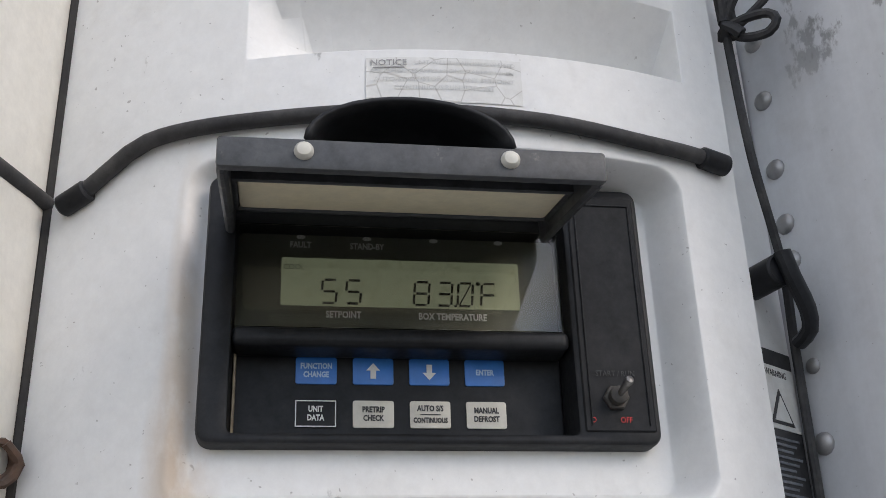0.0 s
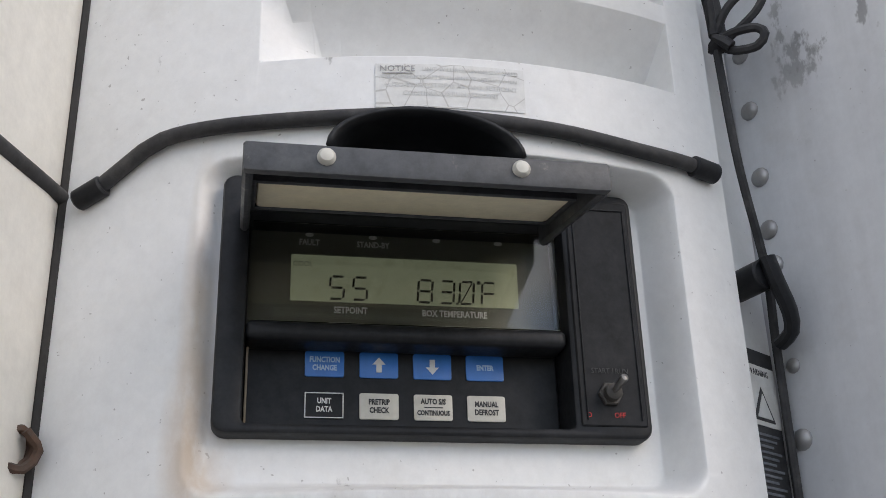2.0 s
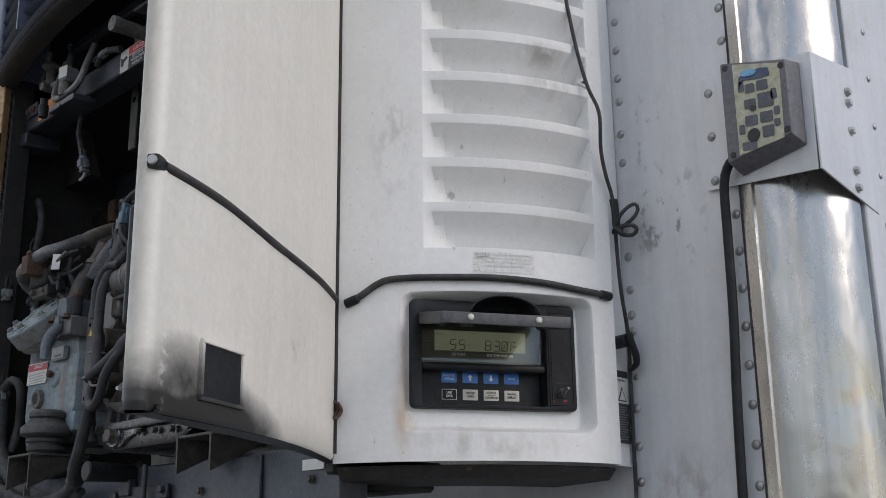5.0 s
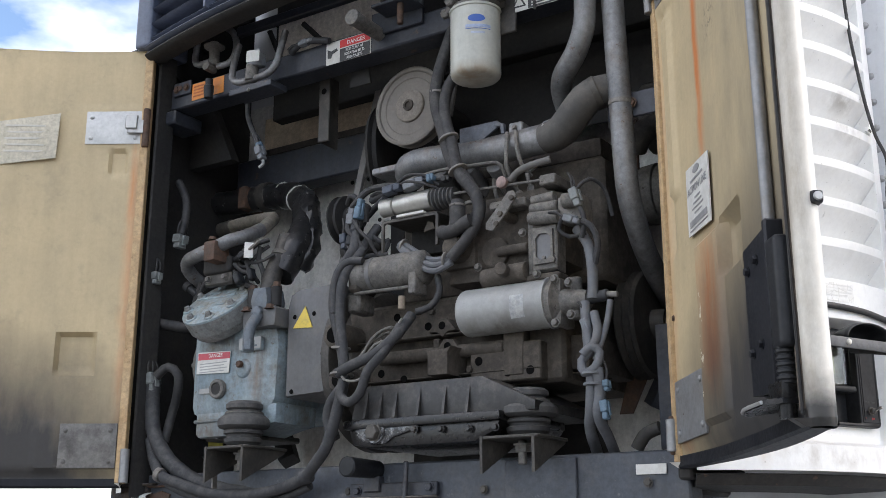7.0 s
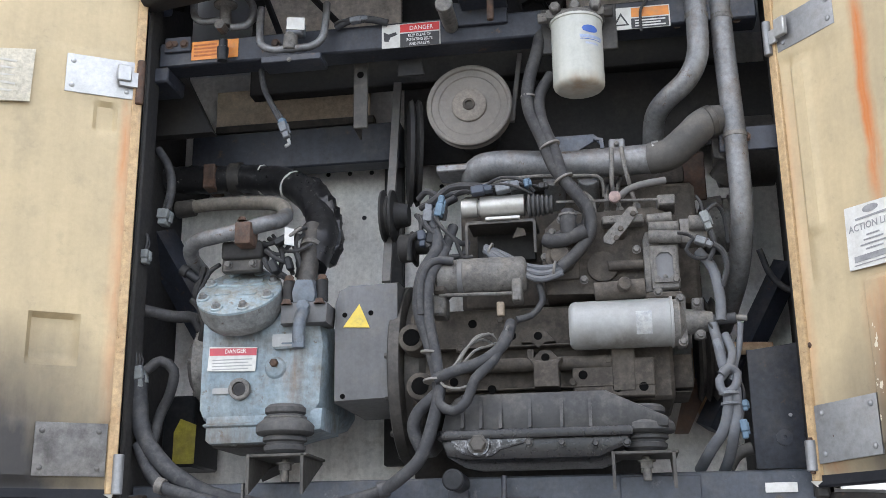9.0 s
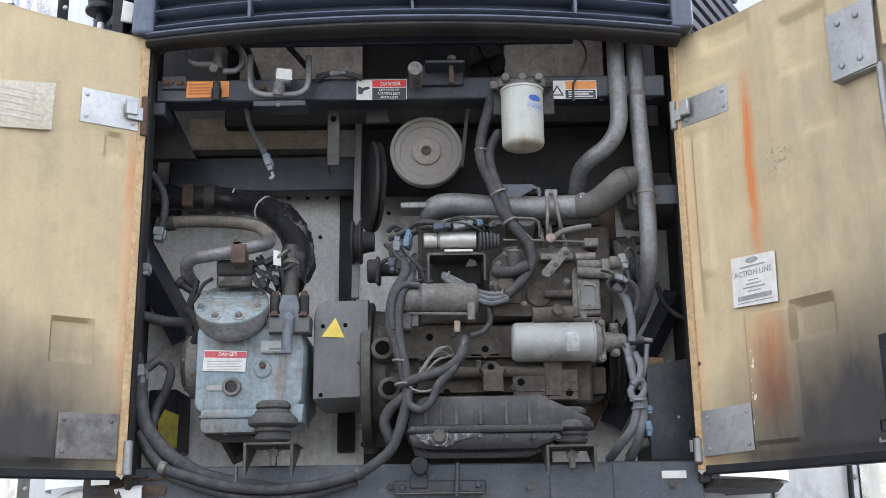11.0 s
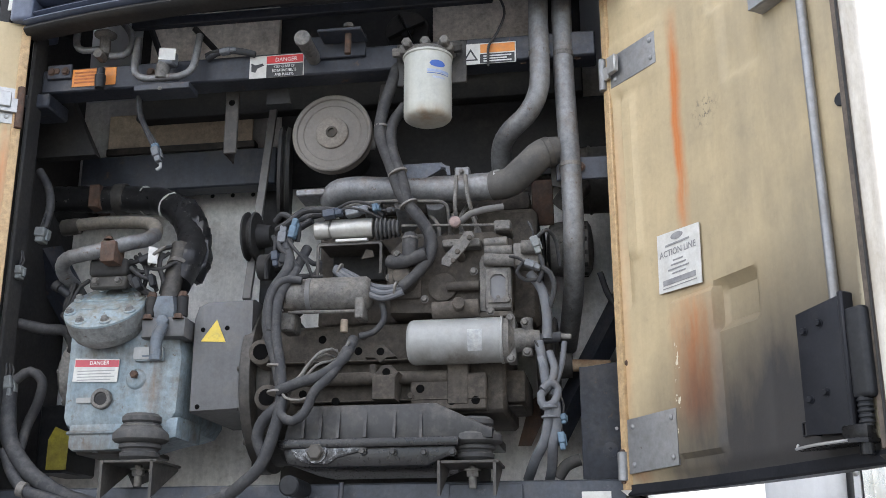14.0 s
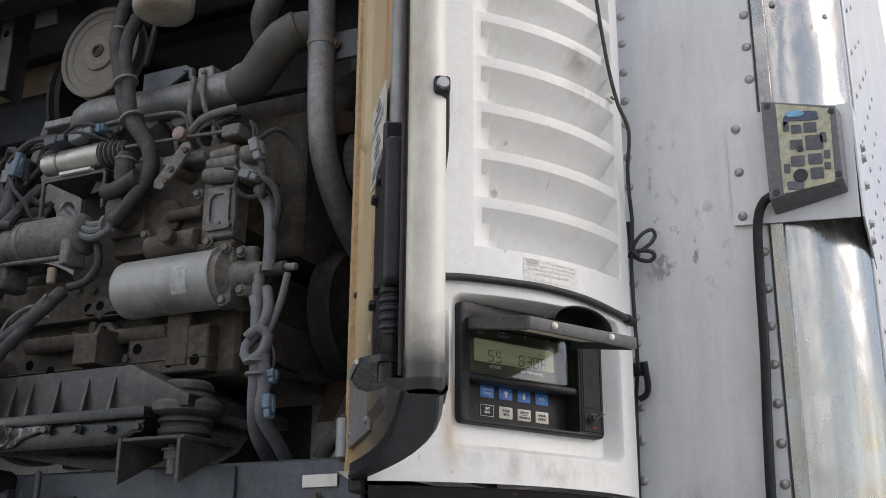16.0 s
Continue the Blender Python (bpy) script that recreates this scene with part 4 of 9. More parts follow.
# bottom rail
rail = NB()
box(rail, (-2.13, 0.225, 1.612), (-0.735, 0.285, 1.714), 0.004)
box(rail, (-2.10, 0.222, 1.60), (-0.735, 0.40, 1.615), 0.003)
box(rail, (-1.10, 0.217, 1.622), (-0.95, 0.2245, 1.708), 0.002)
part("bottom_rail", rail, RAIL, unit)
part("sill", box(NB(), (-2.16, 0.30, 1.638), (-0.735, 0.44, 1.668), 0.006), BLACKFLAT, unit)
SETTING[0] = PLAIN
base = NB()
ring = []
for k in range(15):
    th = TH[0] + (TH[2] + 0.2 - TH[0]) * k / 14
    row = []
    for off, z in ((-0.16, 1.670), (-0.016, 1.670), (-0.014, 1.667), (-0.030, 1.650), (-0.16, 1.645)):
        p, n = shell_at(th, off)
        row.append(base.verts.new((p.x, p.y, z)))
    ring.append(row)
for p, q in zip(ring, ring[1:]):
    for k in range(5):
        base.faces.new((p[k], q[k], q[(k + 1) % 5], p[(k + 1) % 5]))
base.faces.new(ring[0])
base.faces.new(ring[-1][::-1])
part("panel_base", base, mat("near_black_base", (0.020, 0.019, 0.018), (0.034, 0.031, 0.028), 0.75, 0, 14, 0.4, 120, 0.6, (0.03, 0.028, 0.026), cover=0.52, spots=(0.10, 0.06, 0.04)), unit, "near-black curved base under the corner panel")
SETTING[0] = BAY
part("bay_floor", box(NB(), (-2.17, 0.29, 1.67), (-0.70, 0.42, 1.685), 0.002), BLACKFLAT, unit)
part("rail_label", box(NB(), (-0.834, 0.221, 1.69), (-0.776, 0.224, 1.672), 0.0005), PAPER, unit, "white part label")
for p in ((-0.811, 0.22, 1.658), (-1.149, 0.22, 1.655), (-1.477, 0.22, 1.66)):
    part("bolt", hexbolt(NB(), p, (0, -1, 0), 0.0085, 0.006), IRON_DARK, unit)
part("corroded_patch", prism(NB(), [(-0.045, -0.012), (-0.01, -0.02), (0.02, -0.012), (0.045, -0.018), (0.05, 0.004), (0.02, 0.012), (-0.005, 0.006), (-0.04, 0.014)], (-2.053, 0.224, 1.664), (1, 0, 0), (0, 0, 1), 0.004, 0.002), RUST, unit, "flaking rusty patch")
part("corroded_lip", box(NB(), (-2.12, 0.235, 1.684), (-2.001, 0.215, 1.689), 0.002), RUST, unit)
ENDRUST = mat("flaking_blue_rust", (0.075, 0.055, 0.042), (0.045, 0.036, 0.030), 0.85, 0.1, 22, 0.8, 150, 0.9, (0.045, 0.06, 0.085), cover=0.56, spots=(0.13, 0.085, 0.055), grit=0.35)
re_ = NB()
box(re_, (-2.20, 0.214, 1.598), (-2.072, 0.30, 1.690), 0.006, None, 2)
prism(re_, [(0, 0), (0.045, -0.006), (0.060, 0.012), (0.040, 0.030), (0.012, 0.022)], (-2.125, 0.214, 1.640), (1, 0, 0), (0, 0, 1), 0.006, 0.002)
prism(re_, [(0, 0), (0.030, 0.006), (0.050, -0.004), (0.052, 0.016), (0.018, 0.028), (-0.006, 0.014)], (-2.075, 0.222, 1.628), (1, 0, 0), (0, 0, 1), 0.007, 0.002)
box(re_, (-2.16, 0.205, 1.688), (-2.05, 0.235, 1.695), 0.002)
part("rail_end", re_, ENDRUST, unit, "corroded rail end with flaking blue paint")
# top cross rail
xr = NB()
box(xr, (-2.079, 0.21, 2.637), (-0.765, 0.275, 2.698), 0.004)
box(xr, (-2.12, 0.20, 2.598), (-2.05, 0.30, 2.634), 0.004)
part("cross_rail", xr, NAVY, unit)
part("fan_shroud", box(NB(), (-1.568, 0.49, 2.465), (-0.705, 0.498, 2.664), 0.002), BLACKFLAT, unit)
part("upper_rail", box(NB(), (-1.869, 0.22, 2.799), (-0.994, 0.24, 2.824), 0.003), NAVY, unit)
part("backing_panel", box(NB(), (-1.905, 0.42, 2.781), (-1.562, 0.44, 2.941), 0.001), TANGREY, unit)
part("backing_panel", box(NB(), (-1.164, 0.42, 2.769), (-0.887, 0.44, 2.929), 0.001), TANGREY, unit)
part("tray", box(NB(), (-2.075, 0.57, 2.626), (-1.671, 0.575, 2.733), 0.001), TAN, unit)
part("tray_lip", box(NB(), (-2.069, 0.55, 2.61), (-1.657, 0.58, 2.63), 0.002), IRON_DARK, unit)
part("beam", box(NB(), (-2.108, 0.5, 2.486), (-1.58, 0.56, 2.587), 0.004), NAVY, unit)
for p_ in ((-1.788, 0.614, 2.503), (-1.732, 0.614, 2.502), (-1.676, 0.614, 2.501), (-1.498, 0.614, 2.452), (-1.446, 0.614, 2.464), (-1.694, 0.614, 2.383)):
    part("bolt_hole", lathe(NB(), p_, (0, -1, 0), [(0, 0.006), (0.002, 0.005)], 10), BLACKFLAT, unit)
part("upright", box(NB(), (-1.636, 0.58, 1.772), (-1.59, 0.61, 2.512), 0.003), BLACKFLAT, unit)
hg = part("hanger", box(NB(), (-1.644, 0.285, 2.486), (-1.611, 0.292, 2.671), 0.002), IRON_DARK, unit)
part("hanger_flange", box(NB(), (-1.645, 0.292, 2.488), (-1.641, 0.36, 2.671), 0.001), IRON_DARK, unit)
part("hole", lathe(NB(), (-1.628, 0.285, 2.615), (0, -1, 0), [(0, 0.008), (0.0006, 0.007)], 12), VOID, hg)
for a_, b_ in (((-1.882, 0.36, 2.873), (-1.845, 0.38, 2.77)), ((-1.766, 0.36, 2.864), (-1.705, 0.38, 2.798)), ((-2.103, 0.4, 2.887), (-2.165, 0.4, 2.906))):
    part("stay", tube(NB(), [a_, b_], 0.008, 6, 1, False), BLACKFLAT, unit)
part("gusset", prism(NB(), [(-0.02, 0.16), (0.06, 0.16), (0.14, 0), (-0.02, 0)], (-2.145, 0.4, 2.54), (1, 0, 0), (0, 0, 1), 0.03, 0.003), BLACKFLAT, unit)
# diagonal braces against the liner
part("brace", tube(NB(), [(-2.185, 0.5, 2.331), (-2.047, 0.55, 2.084)], 0.045, 4, 0.05, False), NAVY, unit)
part("brace", tube(NB(), [(-0.71, 0.514, 2.179), (-0.905, 0.514, 1.825)], 0.032, 4, 0.05, False), NAVY, unit)
part("brace", tube(NB(), [(-2.004, 0.56, 1.944), (-1.879, 0.5, 1.755)], 0.030, 4, 0.05, False), BLACKFLAT, unit)

SETTING[0] = PLAIN
# ---- upper grille: bowed slats over the doors ----
grille = thing("upper_grille", "bowed blue-grey plastic front grille with horizontal slats", "grille", (-1.41, 0.1, 2.77))


def bowed(x0, x1, y_end, bow, k=56):
    return [(x0 + (x1 - x0) * i / k, y_end - bow * (1 - (2 * i / k - 1) ** 2)) for i in range(k + 1)]


def slat(z, lip, thick, fwd=0.0):
    b = NB()
    sec = [(0.0, 0.0), (-0.012 - fwd, 0.004), (-0.016 - fwd, lip * 0.5), (-0.010 - fwd, lip), (0.015, lip + thick), (0.04, lip + thick), (0.04, 0.002)]
    pl_ = bowed(-2.105, -0.735, 0.145, 0.085)
    rings = [[b.verts.new((x, y + dy, z + dz)) for dy, dz in sec] for x, y in pl_]
    for p, q in zip(rings, rings[1:]):
        for i in range(len(sec)):
            b.faces.new((p[i], p[(i + 1) % len(sec)], q[(i + 1) % len(sec)], q[i]))
    b.faces.new(rings[0][::-1])
    b.faces.new(rings[-1])
    return b


part("bottom_slat", slat(2.790, 0.014, 0.006, 0.008), GRILLE, grille)
# black strip puts the shadowed, dirty underside of the bottom slat into the colour
part("lower_trim", slat(2.770, 0.018, 0.001, 0.002), BLACKFLAT, grille, "black slat underside, shade and dirt painted in")
for k in range(8):
    part("slat", slat(2.812 + 0.043 * k, 0.012, 0.012), GRILLE, grille)
gb = NB()
pl_ = bowed(-2.105, -0.735, 0.178, 0.085)
for (xa, ya), (xb, yb) in zip(pl_, pl_[1:]):
    gb.faces.new([gb.verts.new(v) for v in ((xa, ya, 2.78), (xb, yb, 2.78), (xb, yb, 3.16), (xa, ya, 3.16))])
part("backing", gb, GRILLE, grille)
for x in (-1.83, -1.42, -1.01):
    part("rib", box(NB(), (x - 0.004, 0.06, 2.81), (x + 0.004, 0.15, 3.15), 0.001), GRILLE, grille)
for x in (-2.112, -0.728):
    part("end_post", box(NB(), (x - 0.028, 0.12, 2.80), (x + 0.028, 0.26, 3.16), 0.01, None, 3), GRILLE, grille)
# short side grilles behind the end posts
for sx, nm in ((-1, "side_grille"), (1, "side_grille")):
    sg = thing(nm, "blue-grey plastic side grille beside the front grille", "grille", (-1.42 + sx * 0.85, 0.4, 2.8), group="side grilles")
    for k in range(8):
        a = V(-1.42 + sx * 0.725, 0.20, 2.82 + 0.043 * k)
        b = V(-1.42 + sx * 0.97, 0.60, 2.82 + 0.043 * k)
        part("slat", tube(NB(), [a, b], 0.013, 6, 1.0, False), GRILLE, sg)
    part("backing", prism(NB(), [(0, 0), (0.5, 0), (0.5, 0.38), (0, 0.38)], (-1.42 + sx * 0.70, 0.22, 2.79), (sx * 0.5, 0.85, 0), (0, 0, 1), 0.004), BLACKFLAT, sg)

# ---- doors, in their own metres: x along the door from the hinge, y outward, z up ----
INNER_R = door_skin("yellowed_lining_near", (0.50, 1.63, 0.57, 0.47), [(0.212, 0.024, 2.12, 2.66, 0.95), (0.204, 0.010, 2.22, 2.60, 0.9), (0.222, 0.085, 1.76, 2.06, 0.75), (0.250, 0.03, 1.80, 2.02, 0.4), (0.020, 0.022, 1.70, 2.55, 0.25), (0.045, 0.04, 1.69, 1.80, 0.5)], False)
INNER_L = door_skin("yellowed_lining_far", (0.40, 1.60, 0.62, 0.50), [(0.022, 0.026, 1.70, 2.56, 0.42), (0.030, 0.014, 2.30, 2.55, 0.5)], True)
OUTER = outer_skin("white_door_skin", (0.60, 1.655, 0.26, 0.085))
HINGE = mat("dull_hinge_steel", (0.29, 0.295, 0.30), (0.23, 0.23, 0.23), 0.5, 0.55, 9, 0.15, 150, 0.35, (0.17, 0.14, 0.11), cover=0.56, grit=0.12)
LOCKBOX = mat("sooty_lock_plate", (0.010, 0.011, 0.014), (0.017, 0.018, 0.022), 0.45, 0.1, 10, 0.2, 150, 0.3, (0.05, 0.048, 0.046), cover=0.62, grit=0.14)
WETBLACK = mat("greasy_black_steel", (0.006, 0.006, 0.007), (0.012, 0.012, 0.012), 0.28, 0.1, 14, 0.4, 120, 0.3, (0.05, 0.048, 0.044), cover=0.62, grit=0.2)

for m_ in (LOCKBOX, WETBLACK):
    m_.node_tree.nodes["Principled BSDF"].inputs["Specular IOR Level"].default_value = 0.2


EDGETAN = mat("orange_tan_fold", (0.50, 0.36, 0.20), (0.42, 0.28, 0.14), 0.6, 0, 9, 0.1, 150, 0.5, (0.34, 0.19, 0.08), cover=0.58, streak=0.06, spots=(0.20, 0.11, 0.055))


def inner_w(s):
    return 0.012 * math.sin(min(s, 0.4) / 0.4 * math.pi) - (0.0 if s < 0.42 else (s - 0.42) * 0.115)


def outer_w(s):
    t = (s - 0.02) / 0.72
    return 0.024 + 0.038 * math.sin(t * math.pi) - 0.038 * t


ZLO, ZHI, LEN = 1.680, 2.790, 0.735


def door_shell(sg):
    """Outer skin with rounded free lip and a turned-in foot."""
    b = NB()
    sec = [(0.004, 0.004), (0.02, 0.020)] + [(s, outer_w(s)) for s in (0.06, 0.14, 0.22, 0.30, 0.38, 0.46, 0.54, 0.60, 0.65)]
    sec += [(0.676, outer_w(0.676))] + [(0.682 + 0.018 * math.sin(radians(a)), outer_w(0.676) - 0.017 + 0.017 * math.cos(radians(a))) for a in range(8, 181, 16)] + [(0.671, -0.033)]
    zs = [ZLO + 0.010, ZLO, ZLO + 0.004] + [ZLO + 0.05 + (ZHI - ZLO - 0.07) * k / 12 for k in range(13)] + [ZHI - 0.004, ZHI, ZHI - 0.008]
    rows_ = []
    for i, z in enumerate(zs):
        inset = 0.02 if i in (0, len(zs) - 1) else 0.004 if i in (1, len(zs) - 2) else 0.0
        row = []
        for s, w in sec:
            row.append(b.verts.new((sg * s, w - (inset if s < 0.69 else 0), z)))
        rows_.append(row)
    for p, q in zip(rows_, rows_[1:]):
        for i in range(len(sec) - 1):
            b.faces.new((p[i], p[i + 1], q[i + 1], q[i]))
    return b


def door_lining(sg, bumps):
    """Foam inner face as a fine sheet with moulded pads and recesses, closed towards the skin at foot, head and edges."""
    b = NB()
    ss = [0.0, 0.004, 0.012] + [0.02 + 0.0085 * k for k in range(76)] + [0.672]
    zs = [ZLO + 0.006, ZLO + 0.010] + [ZLO + 0.016 + 0.0098 * k for k in range(112)] + [ZHI - 0.008, ZHI - 0.004]
    grid_ = []
    for z in zs:
        row = []
        for s in ss:
            w = inner_w(s)
            for s0, s1, z0, z1, d, soft in bumps:
                e = min(s - s0, s1 - s, z - z0, z1 - z)
                w += 1.3 * d * max(0.0, min(1.0, e / (soft * 0.7) + 0.5))
            row.append(b.verts.new((sg * s, w, z)))
        grid_.append(row)
    for p, q in zip(grid_, grid_[1:]):
        for i in range(len(ss) - 1):
            b.faces.new((p[i], p[i + 1], q[i + 1], q[i]))
    for row in (grid_[-1],):
        up = [b.verts.new((v.co.x, max(outer_w(abs(v.co.x)) - 0.006, v.co.y), v.co.z)) for v in row]
        for i in range(len(row) - 1):
            b.faces.new((row[i], row[i + 1], up[i + 1], up[i]))
    return b


def door_foot(sg):
    """Folded sheet that closes the foot between lining and skin, rolled at its outer edge."""
    b = NB()
    rows_ = []
    for k in range(37):
        s = 0.004 + 0.678 * k / 36
        lo, hi = inner_w(s) - 0.002, max(outer_w(s) - 0.002, inner_w(s) + 0.006)
        if s > 0.67:
            lo, hi = -0.034, 0.003
        sec = [(lo, ZLO + 0.020), (lo, ZLO + 0.003), (lo + 0.004, ZLO - 0.001), (hi - 0.004, ZLO - 0.001), (hi, ZLO + 0.003), (hi, ZLO + 0.008)]
        rows_.append([b.verts.new((sg * s, w, z)) for w, z in sec])
    for p, q in zip(rows_, rows_[1:]):
        for i in range(5):
            b.faces.new((p[i], p[i + 1], q[i + 1], q[i]))
    return b


def hinge_plate(parent, sg, s0, s1, z0, z1, tilt, label, m=HINGE):
    """Riveted strap plate with knuckle, pin and keeper."""
    pb = NB()
    w0, w1 = inner_w(s0) - 0.001, inner_w(s1) - 0.001
    lean = (w1 - w0) / (s1 - s0)
    u = V(1, sg * lean, 0)
    prism(pb, [(sg * s0, z0), (sg * s1, z0 + tilt), (sg * s1, z1 + tilt), (sg * s0, z1)][::sg], (0, w0 - lean * s0, 0), u, (0, 0, 1), 0.004, 0.0010)
    hp = part("hinge_plate", pb, m, parent, label)
    for s in (s0 + 0.016, s1 - 0.014):
        for z in (z0 + 0.016, z1 - 0.016):
            t = tilt * (s - s0) / (s1 - s0)
            part("rivet", lathe(NB(), (sg * s, w0 + lean * (s - s0) - 0.003, z + t), (0, -1, 0), [(0, 0.0062), (0.003, 0.0055), (0.005, 0.002)], 10), m, hp)
    return hp


def door(name, m, sg, lining, bumps, label):
    d = thing(name, label, "door", m=m)
    part("outer_skin", finish(door_shell(sg), "outer_skin", OUTER, 62), OUTER, d, "white outer skin with sooty lower corner")
    part("lining", door_lining(sg, bumps), lining, d, "yellowed moulded foam lining")
    part("foot_fold", door_foot(sg), LOCKBOX, d, "black folded foot")
    part("edge_strip", box(NB(), (-sg * 0.003, -0.006, ZLO + 0.01), (sg * 0.018, 0.024, ZHI - 0.01), 0.002), EDGETAN, d, "orange-tan folded edge")
    return d


RD = Matrix(((0.596, 0.803, 0, -0.747), (-0.803, 0.596, 0, 0.207), (0, 0, 1.011, -0.0193), (0, 0, 0, 1)))
near = door("open_door", RD, 1, INNER_R, [
    (0.01, 0.18, 2.52, 2.64, -0.003, 0.01), (0.030, 0.046, 2.05, 2.52, 0.006, 0.008), (0.046, 0.085, 2.15, 2.50, -0.006, 0.01),
    (0.16, 0.285, 1.74, 2.035, -0.007, 0.009), (0.29, 0.40, 1.96, 2.04, 0.016, 0.012), (0.33, 0.46, 2.58, 2.71, 0.010, 0.02),
    (0.36, 0.46, 2.42, 2.58, 0.006, 0.02), (0.10, 0.24, 2.72, 2.77, 0.008, 0.02), (0.02, 0.66, 1.69, 1.715, 0.006, 0.008)],
    "open cabinet door with yellowed soot-stained lining and white outer skin")
hp = hinge_plate(near, 1, 0.022, 0.165, 2.540, 2.612, 0.004, "steel hinge plate")
part("keeper", box(NB(), (0.032, -0.020, 2.565), (0.060, -0.008, 2.605), 0.002), ZINC, hp)
part("knuckle", rod(NB(), (0.004, -0.010, 2.54), (0.004, -0.010, 2.615), 0.009), HINGE, hp)
part("hinge_tongue", box(NB(), (0.0, -0.014, 2.56), (0.03, -0.007, 2.59), 0.001), ZINC, hp)
hp = hinge_plate(near, 1, 0.018, 0.158, 1.720, 1.826, 0.006, "steel hinge plate")
part("knuckle", rod(NB(), (0.006, -0.009, 1.708), (0.006, -0.009, 1.764), 0.0105), HINGE, hp)
part("knuckle_pin", rod(NB(), (0.006, -0.009, 1.703), (0.006, -0.009, 1.769), 0.005), RUST, hp)
part("screw", hexbolt(NB(), (0.018, 0.002, 1.94), (0, -1, 0), 0.006, 0.004), RUST, near)
# notice on the lining
lab = part("notice_label", prism(NB(), [(0.134, 2.056), (0.259, 2.051), (0.262, 2.168), (0.137, 2.174)], (0, 0.006, 0), (1, 0, 0), (0, 0, 1), 0.002), PAPER, near, "white service notice sticker")
LU, LV = (1, 0, 0), (0, 0, 1)
LYW = 0.0035
part("logo_oval", prism(NB(), oval(0.036, 0.014), (0.197, LYW + 0.0002, 2.160), LU, LV, 0.0006), FADED, lab)
part("brand_bar", prism(NB(), [(-0.036, -0.002), (0.036, -0.002), (0.036, 0.002), (-0.036, 0.002)], (0.197, LYW, 2.146), LU, LV, 0.0006), FADED, lab)
words("lettering", "ACTION LINE", 0.0185, (0.197, LYW, 2.130), LU, LV, FADED, lab, 0.95, bold=0.0003)
for k, w in enumerate((0.03, 0.045, 0.062, 0.04)):
    part("text_bar", prism(NB(), [(-w / 2, -0.0015), (w / 2, -0.0015), (w / 2, 0.0015), (-w / 2, 0.0015)], (0.197, LYW, 2.113 - 0.0085 * k), LU, LV, 0.0005), FADED, lab)
part("number_bar", prism(NB(), [(-0.048, -0.0055), (0.048, -0.0055), (0.048, 0.0055), (-0.048, 0.0055)], (0.197, LYW, 2.073), LU, LV, 0.0005), FADED, lab)
part("text_bar", prism(NB(), [(-0.05, -0.001), (0.05, -0.001), (0.05, 0.001), (-0.05, 0.001)], (0.197, LYW, 2.062), LU, LV, 0.0005), FADED, lab)
# lock rod with its two boxes and lever
lock = NB()
tube(lock, [(0.600, -0.030, 1.93), (0.596, -0.030, 2.50)], 0.0085, 12, 1.0, False)
part("lock_rod", lock, HINGE, near, "grey steel lock rod")
ub = NB()
prism(ub, [(0.486, 2.492), (0.598, 2.497), (0.602, 2.652), (0.486, 2.647)], (0, -0.036, 0), LU, LV, 0.006, 0.001)
box(ub, (0.486, -0.038, 2.492), (0.600, -0.008, 2.498), 0.001)
box(ub, (0.486, -0.038, 2.642), (0.602, -0.008, 2.648), 0.001)
up = part("lock_box", ub, HINGE, near, "grey steel lock box")
for s, z in ((0.515, 2.519), (0.560, 2.522), (0.515, 2.619), (0.560, 2.622)):
    part("rivet", lathe(NB(), (s, -0.042, z), (0, -1, 0), [(0, 0.008), (0.004, 0.007), (0.006, 0.003)], 10), HINGE, up)
part("guide", box(NB(), (0.610, -0.040, 2.53), (0.645, -0.02, 2.66), 0.004), INNER_R, near)
part("top_hook", tube(NB(), [(0.578, -0.03, 2.67), (0.578, -0.03, 2.70), (0.560, -0.035, 2.712), (0.600, -0.04, 2.712)], 0.007, 10), IRON_DARK, near)
lb = NB()
prism(lb, [(0.525, 1.735), (0.622, 1.728), (0.622, 1.940), (0.525, 1.927)], (0, -0.036, 0), LU, LV, 0.005, 0.001)
box(lb, (0.525, -0.038, 1.735), (0.530, -0.010, 1.927), 0.001)
box(lb, (0.618, -0.048, 1.727), (0.629, -0.020, 1.944), 0.003)
lk = part("lower_lock_plate", lb, LOCKBOX, near, "black sooty lock plate")
for s, z in ((0.541, 1.896), (0.574, 1.904), (0.541, 1.788), (0.574, 1.795)):
    part("bolt", hexbolt(NB(), (s, -0.041, z), (0, -1, 0), 0.007, 0.007), LOCKBOX, lk)
hb = NB()
box(hb, (0.631, -0.051, 1.776), (0.667, -0.028, 1.914), 0.008, None, 3)
tube(hb, [(0.645, -0.040, 1.78), (0.645, -0.040, 1.735)], 0.010, 12, 1, False)
for k in range(5):
    lathe(hb, (0.645, -0.040, 1.738 + 0.008 * k), (0, 0, 1), [(0, 0.010), (0.002, 0.012), (0.005, 0.012), (0.007, 0.010)], 14)
part("seal_channel", box(NB(), (0.660, -0.0350, 1.70), (0.6775, -0.028, 2.78), 0.002), mat("brown_seal_channel", (0.13, 0.10, 0.075), (0.07, 0.058, 0.048), 0.7, 0, 18, 0.2, 140, 0.6, (0.03, 0.028, 0.026), cover=0.55, streak=0.1), near, "grimy brown seal channel")
part("edge_seal", tube(NB(), [(0.675, -0.0365, 1.695), (0.6755, -0.037, 2.2), (0.675, -0.0365, 2.775)], 0.0022, 8, 1, False), BLACKFLAT, near, "thin black seal")
part("lock_housing", hb, BLACK, near, "black plastic lock housing")
lev = NB()
